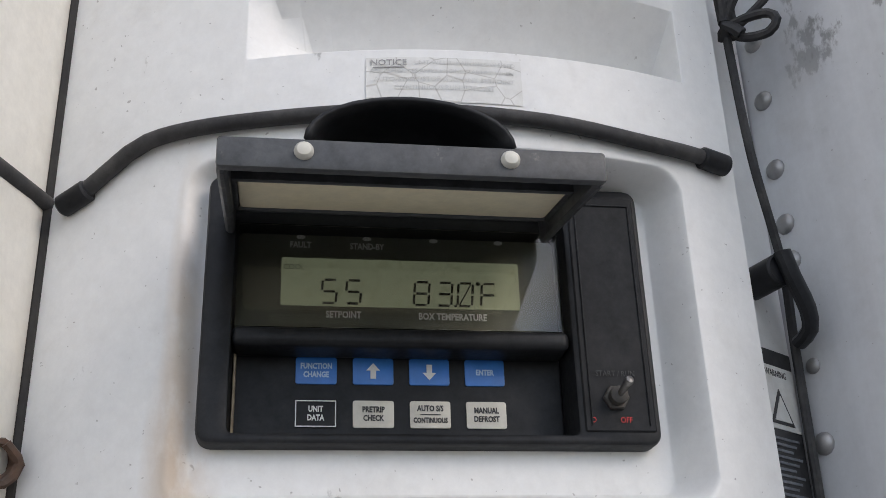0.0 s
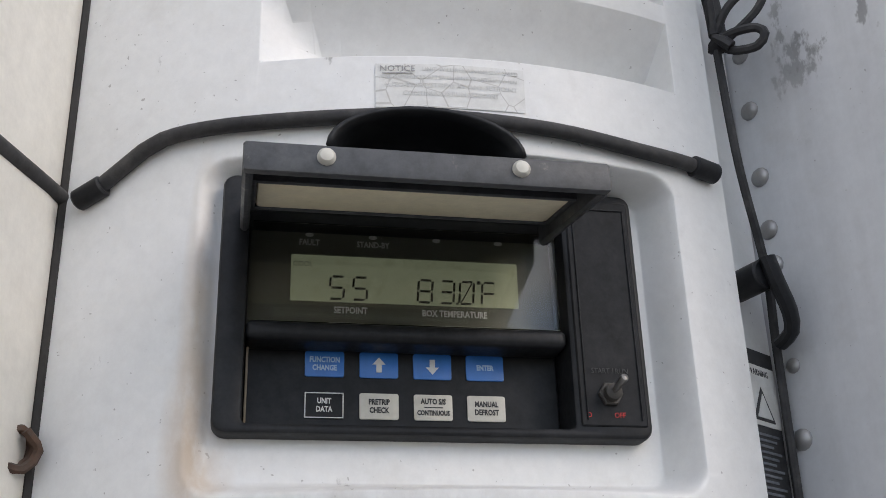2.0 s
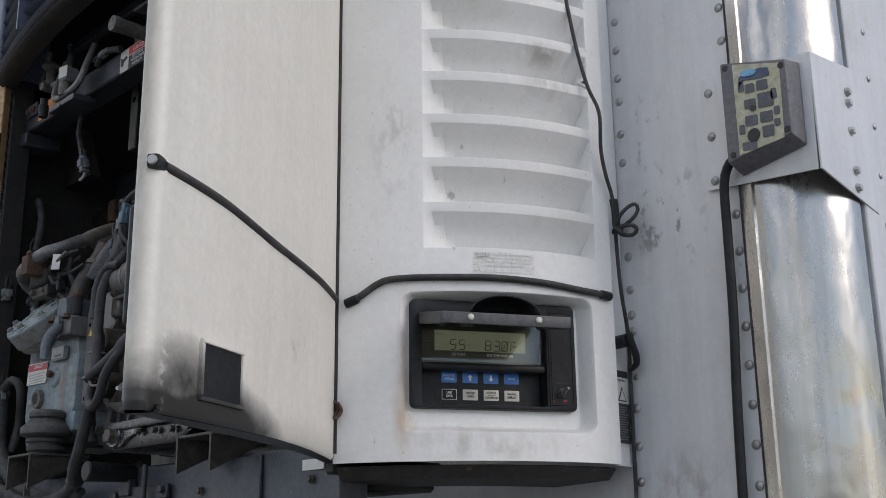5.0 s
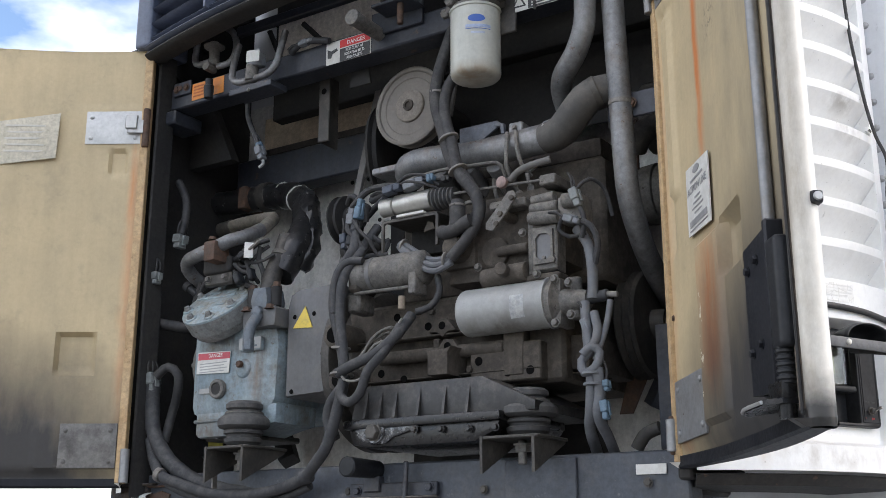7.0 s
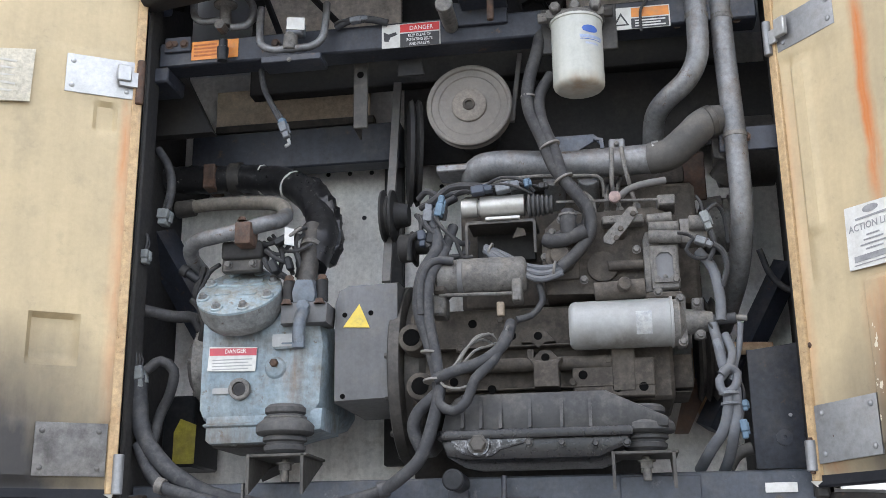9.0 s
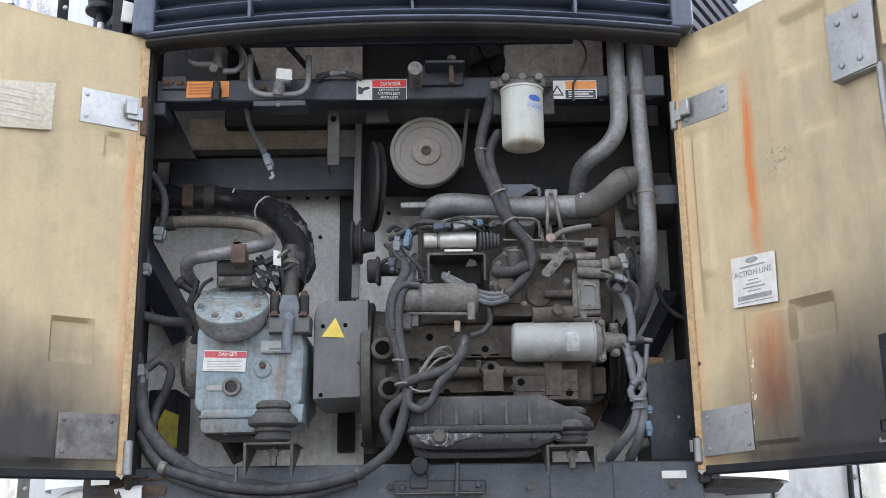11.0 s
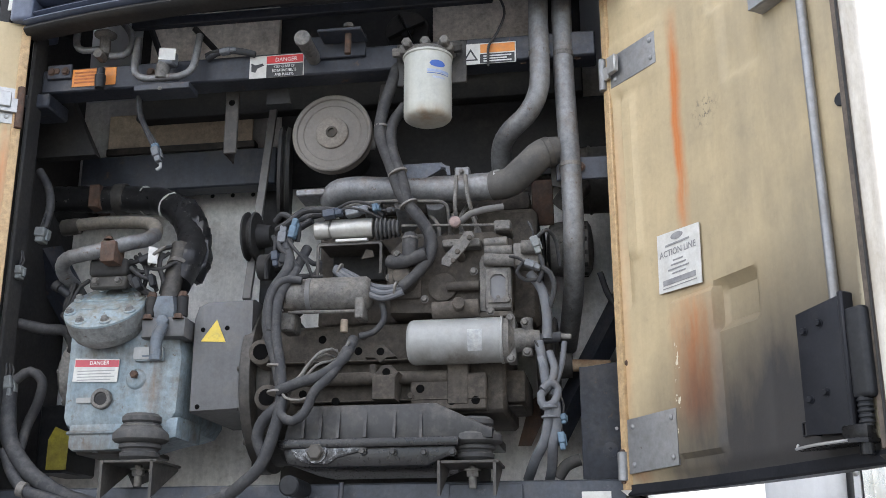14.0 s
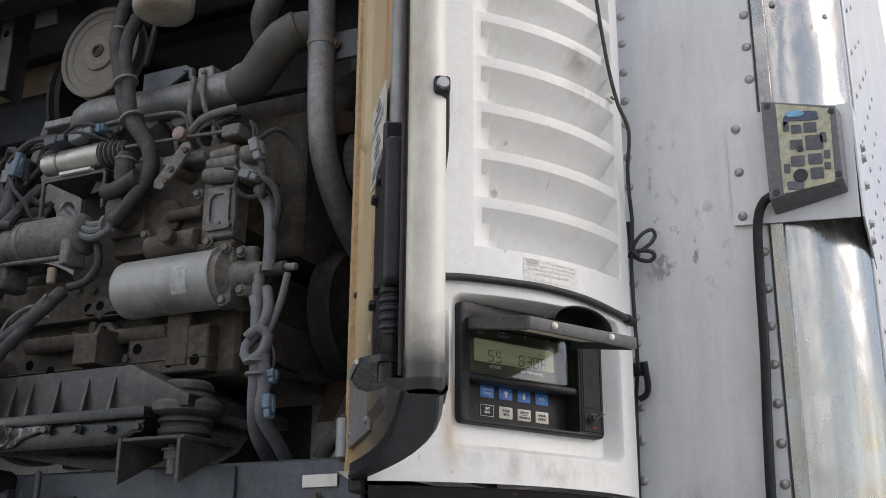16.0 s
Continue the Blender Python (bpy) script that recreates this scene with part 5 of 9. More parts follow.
prism(lev, [(0.505, -0.040), (0.515, -0.052), (0.56, -0.064), (0.630, -0.066), (0.652, -0.050), (0.652, -0.020), (0.60, -0.015), (0.55, -0.022)], (0, 0, 1.711), (1, 0, 0), (0, 1, 0), 0.007, 0.002)
box(lev, (0.602, -0.050, 1.714), (0.652, -0.030, 1.740), 0.005, None, 2)
tube(lev, [(0.640, -0.040, 1.712), (0.640, -0.040, 1.694)], 0.011, 12, 1, False)
cf = NB()
for lo_, hi_ in (((0.488, 1.738), (0.523, 1.7405)), ((0.488, 1.7595), (0.523, 1.762)), ((0.488, 1.7405), (0.4905, 1.7595)), ((0.5205, 1.7405), (0.523, 1.7595))):
    box(cf, (lo_[0], -0.012, lo_[1]), (hi_[0], -0.003, hi_[1]), 0.0006)
part("catch_frame", cf, LOCKBOX, near, "square sooty catch frame")
part("lever", lev, WETBLACK, near, "black lock lever")
part("lever_lip", tube(NB(), [(0.504, -0.040, 1.722), (0.507, -0.046, 1.716), (0.516, -0.0535, 1.7145), (0.56, -0.0655, 1.7145), (0.628, -0.0675, 1.7145)], 0.0024, 8), ZINC, near, "bare metal handle edge")
part("plug", lathe(NB(), (0.655, -0.028, 2.255), (0, -1, 0), [(0, 0.012), (0.002, 0.011)], 14), BLACK, near)
# outside of the open door: latch pocket and strap hook
s0 = 0.552
nrm = V((outer_w(s0 - 0.04) - outer_w(s0 + 0.04)) / 0.08, 1, 0).normalized()
along = V(-nrm.y, nrm.x, 0)
pc_ = V(s0, outer_w(s0), 1.737)
op = part("latch_pocket", prism(NB(), rounded(0.090, 0.062, 0.004, 3), pc_ - nrm * 0.003, along, (0, 0, 1), 0.0045), BLACK, near, "black latch pocket in the skin")
for u0, v0, u1, v1 in ((-0.049, 0.030, 0.049, 0.035), (-0.049, -0.035, 0.049, -0.030), (-0.050, -0.030, -0.044, 0.030), (0.044, -0.030, 0.050, 0.030)):
    part("pocket_rim", prism(NB(), [(u0, v0), (u1, v0), (u1, v1), (u0, v1)], pc_ - nrm * 0.003, along, (0, 0, 1), 0.0075, 0.0015), OUTER, op)
STRAP = []
for s, z in ((0.684, 1.949), (0.62, 1.947), (0.55, 1.943), (0.42, 1.931), (0.30, 1.930), (0.19, 1.934), (0.10, 1.937), (0.022, 1.940)):
    STRAP.append(RD @ V(s, outer_w(s) - 0.0015, z))
strap = thing("rubber_strap", "black rubber hold-down strap hooked to the open door", "strap", STRAP[-1], group="rubber straps")
part("band", tube(NB(), STRAP, 0.0062, 10), RUBBER, strap)
part("hook", box(NB(), (0.680, -0.015, 1.941), (0.706, 0.0000, 1.957), 0.004, RD, 2), BLACK, strap)
part("hook_screw", lathe(NB(), RD @ V(0.7055, -0.0075, 1.949), RD.to_3x3() @ V(1, 0, 0), [(0, 0.006), (0.003, 0.005)], 12), ZINC, strap)

PALE = mat("washed_out_print", (0.46, 0.44, 0.385), (0.54, 0.52, 0.46), 0.6, 0, 60, 0)
LD = Matrix(((0.814, -0.581, 0, -2.102), (0.581, 0.814, 0, 0.155), (0, 0, 1.010, -0.0140), (0, 0, 0, 1)))
far = door("open_door", LD, -1, INNER_L, [
    (0.005, 0.20, 2.52, 2.63, -0.002, 0.01), (0.012, 0.03, 1.83, 2.50, -0.006, 0.006), (0.05, 0.09, 2.45, 2.515, 0.008, 0.008),
    (0.095, 0.185, 1.95, 2.045, 0.014, 0.012), (0.16, 0.22, 1.72, 1.832, -0.004, 0.008), (0.02, 0.69, 1.69, 1.715, 0.006, 0.008)],
    "open cabinet door with yellowed lining, sooty towards its foot")
hp = hinge_plate(far, -1, 0.015, 0.160, 2.530, 2.618, 0.0, "bright zinc hinge plate", ZINC)
part("keeper", box(NB(), (-0.055, -0.020, 2.565), (-0.025, -0.008, 2.602), 0.002), ZINC, hp)
part("knuckle", rod(NB(), (-0.004, -0.008, 2.519), (-0.004, -0.008, 2.622), 0.009), RUST, hp)
part("hinge_tongue", box(NB(), (0.0, -0.014, 2.555), (-0.05, -0.007, 2.590), 0.001), ZINC, hp)
hp = hinge_plate(far, -1, 0.020, 0.158, 1.724, 1.828, 0.0, "sooty steel hinge plate", mat("sooty_hinge_steel", (0.20, 0.19, 0.175), (0.12, 0.115, 0.11), 0.55, 0.4, 12, 0.2, 150, 0.7, (0.05, 0.046, 0.042), cover=0.5, grit=0.16, streak=0.12))
part("knuckle", rod(NB(), (0.004, -0.010, 1.69), (0.004, -0.010, 1.768), 0.011), HINGE, hp)
part("paper_label", prism(NB(), [(-0.385, 2.585), (-0.225, 2.610), (-0.228, 2.490), (-0.385, 2.468)][::-1], (0, 0.004, 0), LU, LV, 0.004, 0.001), mat("sun_bleached_paper", (0.55, 0.505, 0.40), (0.47, 0.43, 0.33), 0.6, 0, 14, 0.1, 160, 0.4, (0.44, 0.40, 0.32), cover=0.62), far, "faded paper label")
for k in range(5):
    part("text_bar", prism(NB(), [(-0.05 + 0.01 * (k % 2), -0.003), (0.05 - 0.012 * (k % 3), -0.003), (0.05, 0.002), (-0.05, 0.002)], (-0.31, -0.0005, 2.575 - 0.017 * k), LU, LV, 0.0006), PALE, far)

# ---- control box set into the corner panel ----
UP = V(0, 0, 1)


def cp(a, z, off=0.0):
    """A point on the control face: along, height, outward."""
    return V(PB.x, PB.y, 0) + PU * a + PN * off + UP * z


MC = Matrix(((PU.x, PN.x, 0, PB.x), (PU.y, PN.y, 0, PB.y), (0, 0, 1, 0), (0, 0, 0, 1)))  # local: along, outward, up
ctl = thing("control_box", "black plastic control box with display, coloured keys and raised lid", "control panel", cp(0.14, 1.76))


def bezel_ring(b, outer, inner):
    """A raised ring between two rounded outlines, edges softened, walls running back into the panel."""
    (oa, oz, ow, oh_), (ia, iz, iw, ih) = outer, inner
    loops = []
    for ca, cz, w, h, r, off in ((oa, oz, ow, oh_, 0.009, -0.030), (oa, oz, ow, oh_, 0.009, 0.0005), (oa, oz, ow - 0.002, oh_ - 0.002, 0.008, 0.0026), (oa, oz, ow - 0.005, oh_ - 0.005, 0.007, 0.0032),
                                 (ia, iz, iw + 0.004, ih + 0.004, 0.005, 0.0032), (ia, iz, iw + 0.001, ih + 0.001, 0.004, 0.0022), (ia, iz, iw, ih, 0.0035, 0.0), (ia, iz, iw - 0.002, ih - 0.002, 0.003, -0.030)):
        loops.append([b.verts.new(cp(ca + s, cz + t, off)) for s, t in rounded(w, h, r, 5)])
    for p, q in zip(loops, loops[1:]):
        for i in range(len(p)):
            b.faces.new((p[i], p[(i + 1) % len(p)], q[(i + 1) % len(p)], q[i]))
    return b


part("bezel", bezel_ring(NB(), (0.1435, 1.8488, 0.287, 0.1790), (0.1262, 1.8388, 0.2155, 0.1446)), BLACK, ctl, "black moulded bezel")
part("ridge", box(NB(), (0.0185, -0.026, 1.8225), (0.233, 0.0015, 1.8350), 0.0055, MC, 4), BLACK, ctl)
part("back", box(NB(), (0.004, -0.034, 1.765), (0.284, -0.0285, 1.935), 0.001, MC), BLACKFLAT, ctl)
part("keypad", box(NB(), (0.0195, -0.0285, 1.766), (0.232, -0.026, 1.825), 0.001, MC), BLACK, ctl, "black membrane keypad")
DUSTBLACK = mat("dusty_black_plastic", (0.014, 0.015, 0.017), (0.022, 0.022, 0.023), 0.6, 0, 10, 0.12, 260, 0.35, (0.06, 0.057, 0.052), cover=0.62, grit=0.3)
DUSTBLACK.node_tree.nodes["Principled BSDF"].inputs["Specular IOR Level"].default_value = 0.25
sw_ = part("switch_plate", box(NB(), (0.2375, 0.002, 1.768), (0.2835, 0.0045, 1.932), 0.001, MC), DUSTBLACK, ctl, "dusty black switch plate")
gr_ = NB()
for a0, z0, a1, z1 in ((0.2415, 1.9245, 0.2800, 1.9255), (0.2415, 1.7720, 0.2425, 1.9245), (0.2790, 1.7720, 0.2800, 1.9245)):
    box(gr_, (a0, 0.0044, z0), (a1, 0.0056, z1), 0.0003, MC)
part("raised_border", gr_, BLACK, sw_)
part("keypad_edge", box(NB(), (0.0198, -0.0262, 1.769), (0.0214, -0.0160, 1.822), 0.0004, MC), mat("aged_cream_seal", (0.34, 0.28, 0.20), (0.26, 0.21, 0.15), 0.6, 0, 40, 0.1), ctl, "aged cream keypad edge")
KO = -0.0262
KA, KZ = [0.0718, 0.1082, 0.1446, 0.1810], [1.8145, 1.7862]
KEYCAPS = [("FUNCTION\nCHANGE", 0, 0), ("up", 1, 0), ("down", 2, 0), ("ENTER", 3, 0), ("UNIT\nDATA", 0, 1), ("PRETRIP\nCHECK", 1, 1), ("AUTO S/S\nCONTINUOUS", 2, 1), ("MANUAL\nDEFROST", 3, 1)]
GREYBLUE = mat("pale_blue_print", (0.45, 0.62, 0.80), (0.40, 0.56, 0.74), 0.5, 0, 30, 0)
for text, i, j in KEYCAPS:
    c = cp(KA[i], KZ[j], KO)
    km = BLUE if j == 0 else (BLACK if i == 0 else KEYWHITE)
    kb = prism(NB(), rounded(0.0262, 0.0178, 0.0016, 3), c, PU, UP, 0.0014, 0.0004)
    key = part("key", kb, km, ctl, "blue key" if j == 0 else ("black key with white outline" if i == 0 else "cream key"))
    top = c + PN * 0.0014
    if text in ("up", "down"):
        f = 1 if text == "up" else -1
        ar = [(-0.0018, -0.005 * f), (0.0018, -0.005 * f), (0.0018, 0.0005 * f), (0.0044, 0.0005 * f), (0, 0.0055 * f), (-0.0044, 0.0005 * f), (-0.0018, 0.0005 * f)]
        part("arrow", prism(NB(), ar[::f], top, PU, UP, 0.0005), WHITE, key)
    else:
        ink = GREYBLUE if j == 0 else (WHITE if i == 0 else INK)
        ls = text.split("\n")
        gap = 0.0056 if i != 2 else 0.0078
        for k, w in enumerate(ls):
            zz = (gap / 2 - gap * k) if len(ls) > 1 else 0
            words("lettering", w, 0.0052 if len(w) < 9 else 0.0046, top + UP * zz, PU, UP, ink, key, 0.76 if len(w) < 9 else 0.72, bold=0.00019)
        if i == 2:
            part("rule", prism(NB(), [(-0.0065, -0.0003), (0.0065, -0.0003), (0.0065, 0.0003), (-0.0065, 0.0003)], top, PU, UP, 0.0004), INK, key)
        if j == 1 and i == 0:
            for q in ([(-0.0128, -0.0086), (0.0128, -0.0086), (0.0128, -0.0079), (-0.0128, -0.0079)], [(-0.0128, 0.0079), (0.0128, 0.0079), (0.0128, 0.0086), (-0.0128, 0.0086)], [(-0.0128, -0.0086), (-0.0121, -0.0086), (-0.0121, 0.0086), (-0.0128, 0.0086)], [(0.0121, -0.0086), (0.0128, -0.0086), (0.0128, 0.0086), (0.0121, 0.0086)]):
                part("outline", prism(NB(), q, top, PU, UP, 0.0003), WHITE, key)
# display
DO = -0.0262
part("display_mask", box(NB(), (0.019, -0.029, 1.838), (0.233, DO - 0.0004, 1.911), 0.0005, MC), mat("smoked_display_mask", (0.125, 0.125, 0.095), (0.14, 0.14, 0.105), 0.35, 0, 8, 0), ctl)
part("lcd", prism(NB(), rounded(0.160, 0.034, 0.001, 2), cp(0.1278, 1.8762, DO - 0.0003), PU, UP, 0.0006), LCD, ctl, "grey-green liquid crystal display")
SEG14 = {"5": "afgcd", "8": "abcdefg", "3": "abgcd", "0": "abcdef/", "F": "aefg"}


def digit(ch, a, z, w, h):
    b = NB()
    t = 0.0016
    sl = 0.08
    for s in SEG14[ch]:
        y0 = {"a": h / 2, "g": 0, "d": -h / 2}.get(s)
        if y0 is not None:
            q = [(-w / 2 + 0.0012, y0 - t / 2), (w / 2 - 0.0012, y0 - t / 2), (w / 2 - 0.0012, y0 + t / 2), (-w / 2 + 0.0012, y0 + t / 2)]
        elif s == "/":
            q = [(-w / 2 + 0.001, -h / 2 + 0.001), (-w / 2 + 0.002, -h / 2 + 0.001), (w / 2 - 0.001, h / 2 - 0.001), (w / 2 - 0.002, h / 2 - 0.001)]
        else:
            x0 = w / 2 if s in "bc" else -w / 2
            lo_, hi_ = (0.0008, h / 2 - 0.0008) if s in "bf" else (-h / 2 + 0.0008, -0.0008)
            q = [(x0 - t / 2, lo_), (x0 + t / 2, lo_), (x0 + t / 2, hi_), (x0 - t / 2, hi_)]
        prism(b, [(x + sl * y, y) for x, y in q], cp(a, z, DO + 0.0003), PU, UP, 0.0004)
    part("digit", b, SEGMENT, ctl)


for ch, a in (("5", 0.0795), ("5", 0.0955), ("8", 0.1410), ("3", 0.1565), ("0", 0.1705), ("F", 0.1865)):
    digit(ch, a, 1.8695, 0.0098, 0.0165)
part("decimal_point", prism(NB(), oval(0.002, 0.002, 8), cp(0.1636, 1.8612, DO + 0.0003), PU, UP, 0.0004), SEGMENT, ctl)
part("degree_mark", prism(NB(), oval(0.003, 0.003, 8), cp(0.1795, 1.8775, DO + 0.0003), PU, UP, 0.0004), SEGMENT, ctl)
PRINT = mat("dim_white_print", (0.62, 0.62, 0.57), (0.55, 0.55, 0.5), 0.5, 0, 30, 0)
words("lettering", "COOL", 0.0055, cp(0.0560, 1.8862, DO + 0.0002), PU, UP, mat("faint_segment", (0.065, 0.07, 0.045), (0.07, 0.075, 0.05), 0.5), ctl, 0.9)
for tx, a, z, sz in (("FAULT", 0.0600, 1.9025, 0.0062), ("STAND-BY", 0.1045, 1.9025, 0.0062), ("SETPOINT", 0.0890, 1.8530, 0.0066), ("BOX TEMPERATURE", 0.1615, 1.8530, 0.0066)):
    words("lettering", tx, sz, cp(a, z, DO + 0.0002), PU, UP, PRINT if z > 1.88 else WHITE, ctl, 0.78, bold=0.00018)
for a in (0.0600, 0.1045, 0.1500, 0.1950):
    part("indicator", prism(NB(), oval(0.006, 0.003, 12), cp(a, 1.9085, DO), PU, UP, 0.0004), PRINT, ctl)
gl = part("display_window", box(NB(), (0.0195, -0.012, 1.8385), (0.2325, -0.010, 1.9105), 0.0003, MC), GLASS, ctl, "clear scratched display window")
gl.visible_shadow = False
# toggle switch
tg = cp(0.2585, 1.7895, 0.0045)
sw = part("toggle_switch", lathe(NB(), tg, PN, [(0, 0.0085), (0.0025, 0.0085), (0.0032, 0.0078)], 6), IRON_DARK, ctl, "steel toggle switch")
part("collar", lathe(NB(), tg, PN, [(0.003, 0.0058), (0.009, 0.0056), (0.010, 0.004)], 16), IRON_DARK, sw)
part("lever", lathe(NB(), tg + PN * 0.008, PN * 0.9 + UP * 0.30 + PU * 0.16, [(0, 0.0020), (0.011, 0.0026), (0.014, 0.0031), (0.0165, 0.0025), (0.0172, 0.001)], 12), mat("tarnished_toggle", (0.19, 0.185, 0.175), (0.12, 0.115, 0.11), 0.4, 0.7, 40, 0.1), sw)
words("lettering", "START / RUN", 0.0052, cp(0.2595, 1.8055, 0.0048), PU, UP, mat("worn_grey_print", (0.055, 0.055, 0.055), (0.03, 0.03, 0.03), 0.6), ctl, 0.85)
words("lettering", "OFF", 0.0052, cp(0.2640, 1.7752, 0.0048), PU, UP, RED, ctl, 0.85)
words("lettering", "O", 0.0050, cp(0.2430, 1.7752, 0.0048), PU, UP, RED, ctl, 0.85)

# lid swung up over the display
A0, A1 = 0.012, 0.2225
lid = NB()


top_z, fr_z = 1.916, 1.8885
slope = (fr_z - top_z) / 0.140
ML = MC @ Matrix(((1, 0, 0, 0), (0, 1, 0, 0), (0, slope, 1, top_z), (0, 0, 0, 1)))
box(lid, (A0, 0.004, -0.004), (A1, 0.140, 0.0), 0.0015, ML)
LIDM = mat("scuffed_lid_plastic", (0.044, 0.047, 0.052), (0.065, 0.068, 0.073), 0.5, 0, 10, 0.15, 200, 0.4, (0.10, 0.096, 0.086), cover=0.6, spots=(0.14, 0.135, 0.125), grit=0.3)
FRAME_BARS = ((A0 + 0.005, 0.030, A1 - 0.005, 0.034), (A0 + 0.005, 0.090, A1 - 0.005, 0.0935), (A0 + 0.005, 0.032, A0 + 0.009, 0.092), (A1 - 0.009, 0.032, A1 - 0.005, 0.092))
ld = part("lid", lid, LIDM, ctl, "scuffed charcoal lid raised level over the display")
part("front_rim", box(NB(), (A0, 0.130, -0.0185), (A1, 0.1405, 0.0), 0.003, ML, 2), LIDM, ld)
part("side_rim", box(NB(), (A0, 0.004, -0.020), (A0 + 0.006, 0.132, -0.001), 0.002, ML), LIDM, ld)
part("side_rim", box(NB(), (A1 - 0.006, 0.004, -0.020), (A1, 0.132, -0.001), 0.002, ML), LIDM, ld)
for q in FRAME_BARS:
    part("lining_frame", box(NB(), (q[0], q[1], -0.011), (q[2], q[3], -0.003), 0.001, ML), LIDM, ld)
part("lid_lining", box(NB(), (A0 + 0.009, 0.034, -0.0105), (A1 - 0.009, 0.090, -0.004), 0.003, ML, 2), CREAM, ld, "yellowed translucent lining")
part("lid_sticker", box(NB(), (A0 + 0.028, 0.1025, -0.0062), (A1 - 0.028, 0.114, -0.0042), 0.0003, ML), PAPER, ld, "crumpled white instruction strip")
for k in range(14):
    a = A0 + 0.036 + 0.0102 * k
    part("text_bar", box(NB(), (a, 0.104, -0.0067), (a + 0.0075, 0.1055, -0.0061), 0.0, ML), INK, ld)
for a in (0.0575, 0.1685):
    part("bumper", lathe(NB(), ML @ V(a, 0.140, -0.008), PN, [(0, 0.0054), (0.002, 0.0052), (0.004, 0.0038), (0.0048, 0.001)], 16), KEYWHITE, ld, "white rubber bumper")
hd = NB()
rows2 = []
for j in range(7):
    ph = radians(90 * j / 6)
    row = []
    for k in range(17):
        th = radians(180 * k / 16)
        row.append(hd.verts.new(ML @ V(0.115 - 0.0555 * math.cos(th) * (1 - 0.25 * math.sin(ph)), 0.1395 - 0.045 * math.sin(ph), 0.0005 + 0.0265 * math.sin(th) * math.cos(ph))))
    rows2.append(row)
for a, b in zip(rows2, rows2[1:]):
    for k in range(16):
        hd.faces.new((a[k], a[k + 1], b[k + 1], b[k]))
hood = part("finger_scoop", hd, BLACK, ld, "black scooped finger pull")
so = hood.modifiers.new("thickness", "SOLIDIFY")
so.thickness, so.offset = 0.0025, 1.0

# rubber strap across the panel above the control box
ST = []
for f, z in ((0.045, 1.932), (0.08, 1.938), (0.13, 1.953), (0.185, 1.967), (0.286, 1.9705), (0.46, 1.9705), (0.59, 1.9705), (0.755, 1.967), (0.90, 1.961), (0.98, 1.9595)):
    p, n = shell_at(TH[0] + (TH[2] - TH[0]) * f, 0.006)
    ST.append(V(p.x, p.y, z))
p, n = shell_at(TH[2] + 0.12, 0.006)
ST.append(V(p.x, p.y, 1.958))
strap2 = thing("rubber_strap", "black rubber hold-down strap stretched across the white panel", "strap", ST[0], group="rubber straps")
part("band", tube(NB(), ST, 0.0056, 10), RUBBER, strap2)
for a, b in ((0, 1), (-1, -2)):
    part("end_fitting", rod(NB(), ST[a], ST[a] + (ST[b] - ST[a]).normalized() * 0.024, 0.0078), BLACK, strap2)
# printed notice above the strap
nb = NB()
k0, k1 = TH[0] + 0.497 * (TH[2] - TH[0]), TH[0] + 0.720 * (TH[2] - TH[0])
c0, c1 = shell_at(k0, 0.0008)[0], shell_at(k1, 0.0008)[0]
nu = (c1 - c0).normalized()
notice = thing("notice_sticker", "cracked translucent notice sticker on the white panel", "sticker", (c0.x, c0.y, 2.0))
film = mat("cracked_clear_film", (0.73, 0.73, 0.71), (0.66, 0.66, 0.63), 0.35, 0, 50, 0.08, 220)
fn, fl_ = film.node_tree.nodes, film.node_tree.links
vo = fn.new("ShaderNodeTexVoronoi")
vo.feature, vo.inputs["Scale"].default_value = "DISTANCE_TO_EDGE", 55.0
fl_.new(fn["Texture Coordinate"].outputs["Object"], vo.inputs["Vector"])
fp = fn["Principled BSDF"].inputs["Base Color"]
base_col = fp.links[0].from_socket
fl_.new(mixed(fn, fl_, ramp(fn, fl_, vo.outputs["Distance"], 0.004, 0.03, (0.55, 0.55, 0.55), (0, 0, 0)), base_col, (0.33, 0.31, 0.28)), fp)
for k in range(8):
    t0, t1 = k0 + (k1 - k0) * k / 8, k0 + (k1 - k0) * (k + 1) / 8
    a, b = shell_at(t0, 0.0007)[0], shell_at(t1, 0.0007)[0]
    nb.faces.new([nb.verts.new((v.x, v.y, z)) for v, z in ((a, 1.981), (b, 1.981), (b, 2.016), (a, 2.016))])
part("film", nb, film, notice)
FAINT = mat("faded_grey_print", (0.58, 0.58, 0.565), (0.66, 0.66, 0.64), 0.5, 0, 90, 0)
WORN = mat("worn_dark_print", (0.27, 0.27, 0.27), (0.42, 0.42, 0.42), 0.5, 0, 90, 0)


def text_width(tx, size):
    cu = bpy.data.curves.new("width", "FONT")
    cu.body, cu.size = tx, size
    tmp = new("width", cu)
    me = bpy.data.meshes.new_from_object(tmp)
    xs = [v.co.x for v in me.vertices]
    bpy.data.objects.remove(tmp)
    return max(xs) - min(xs)


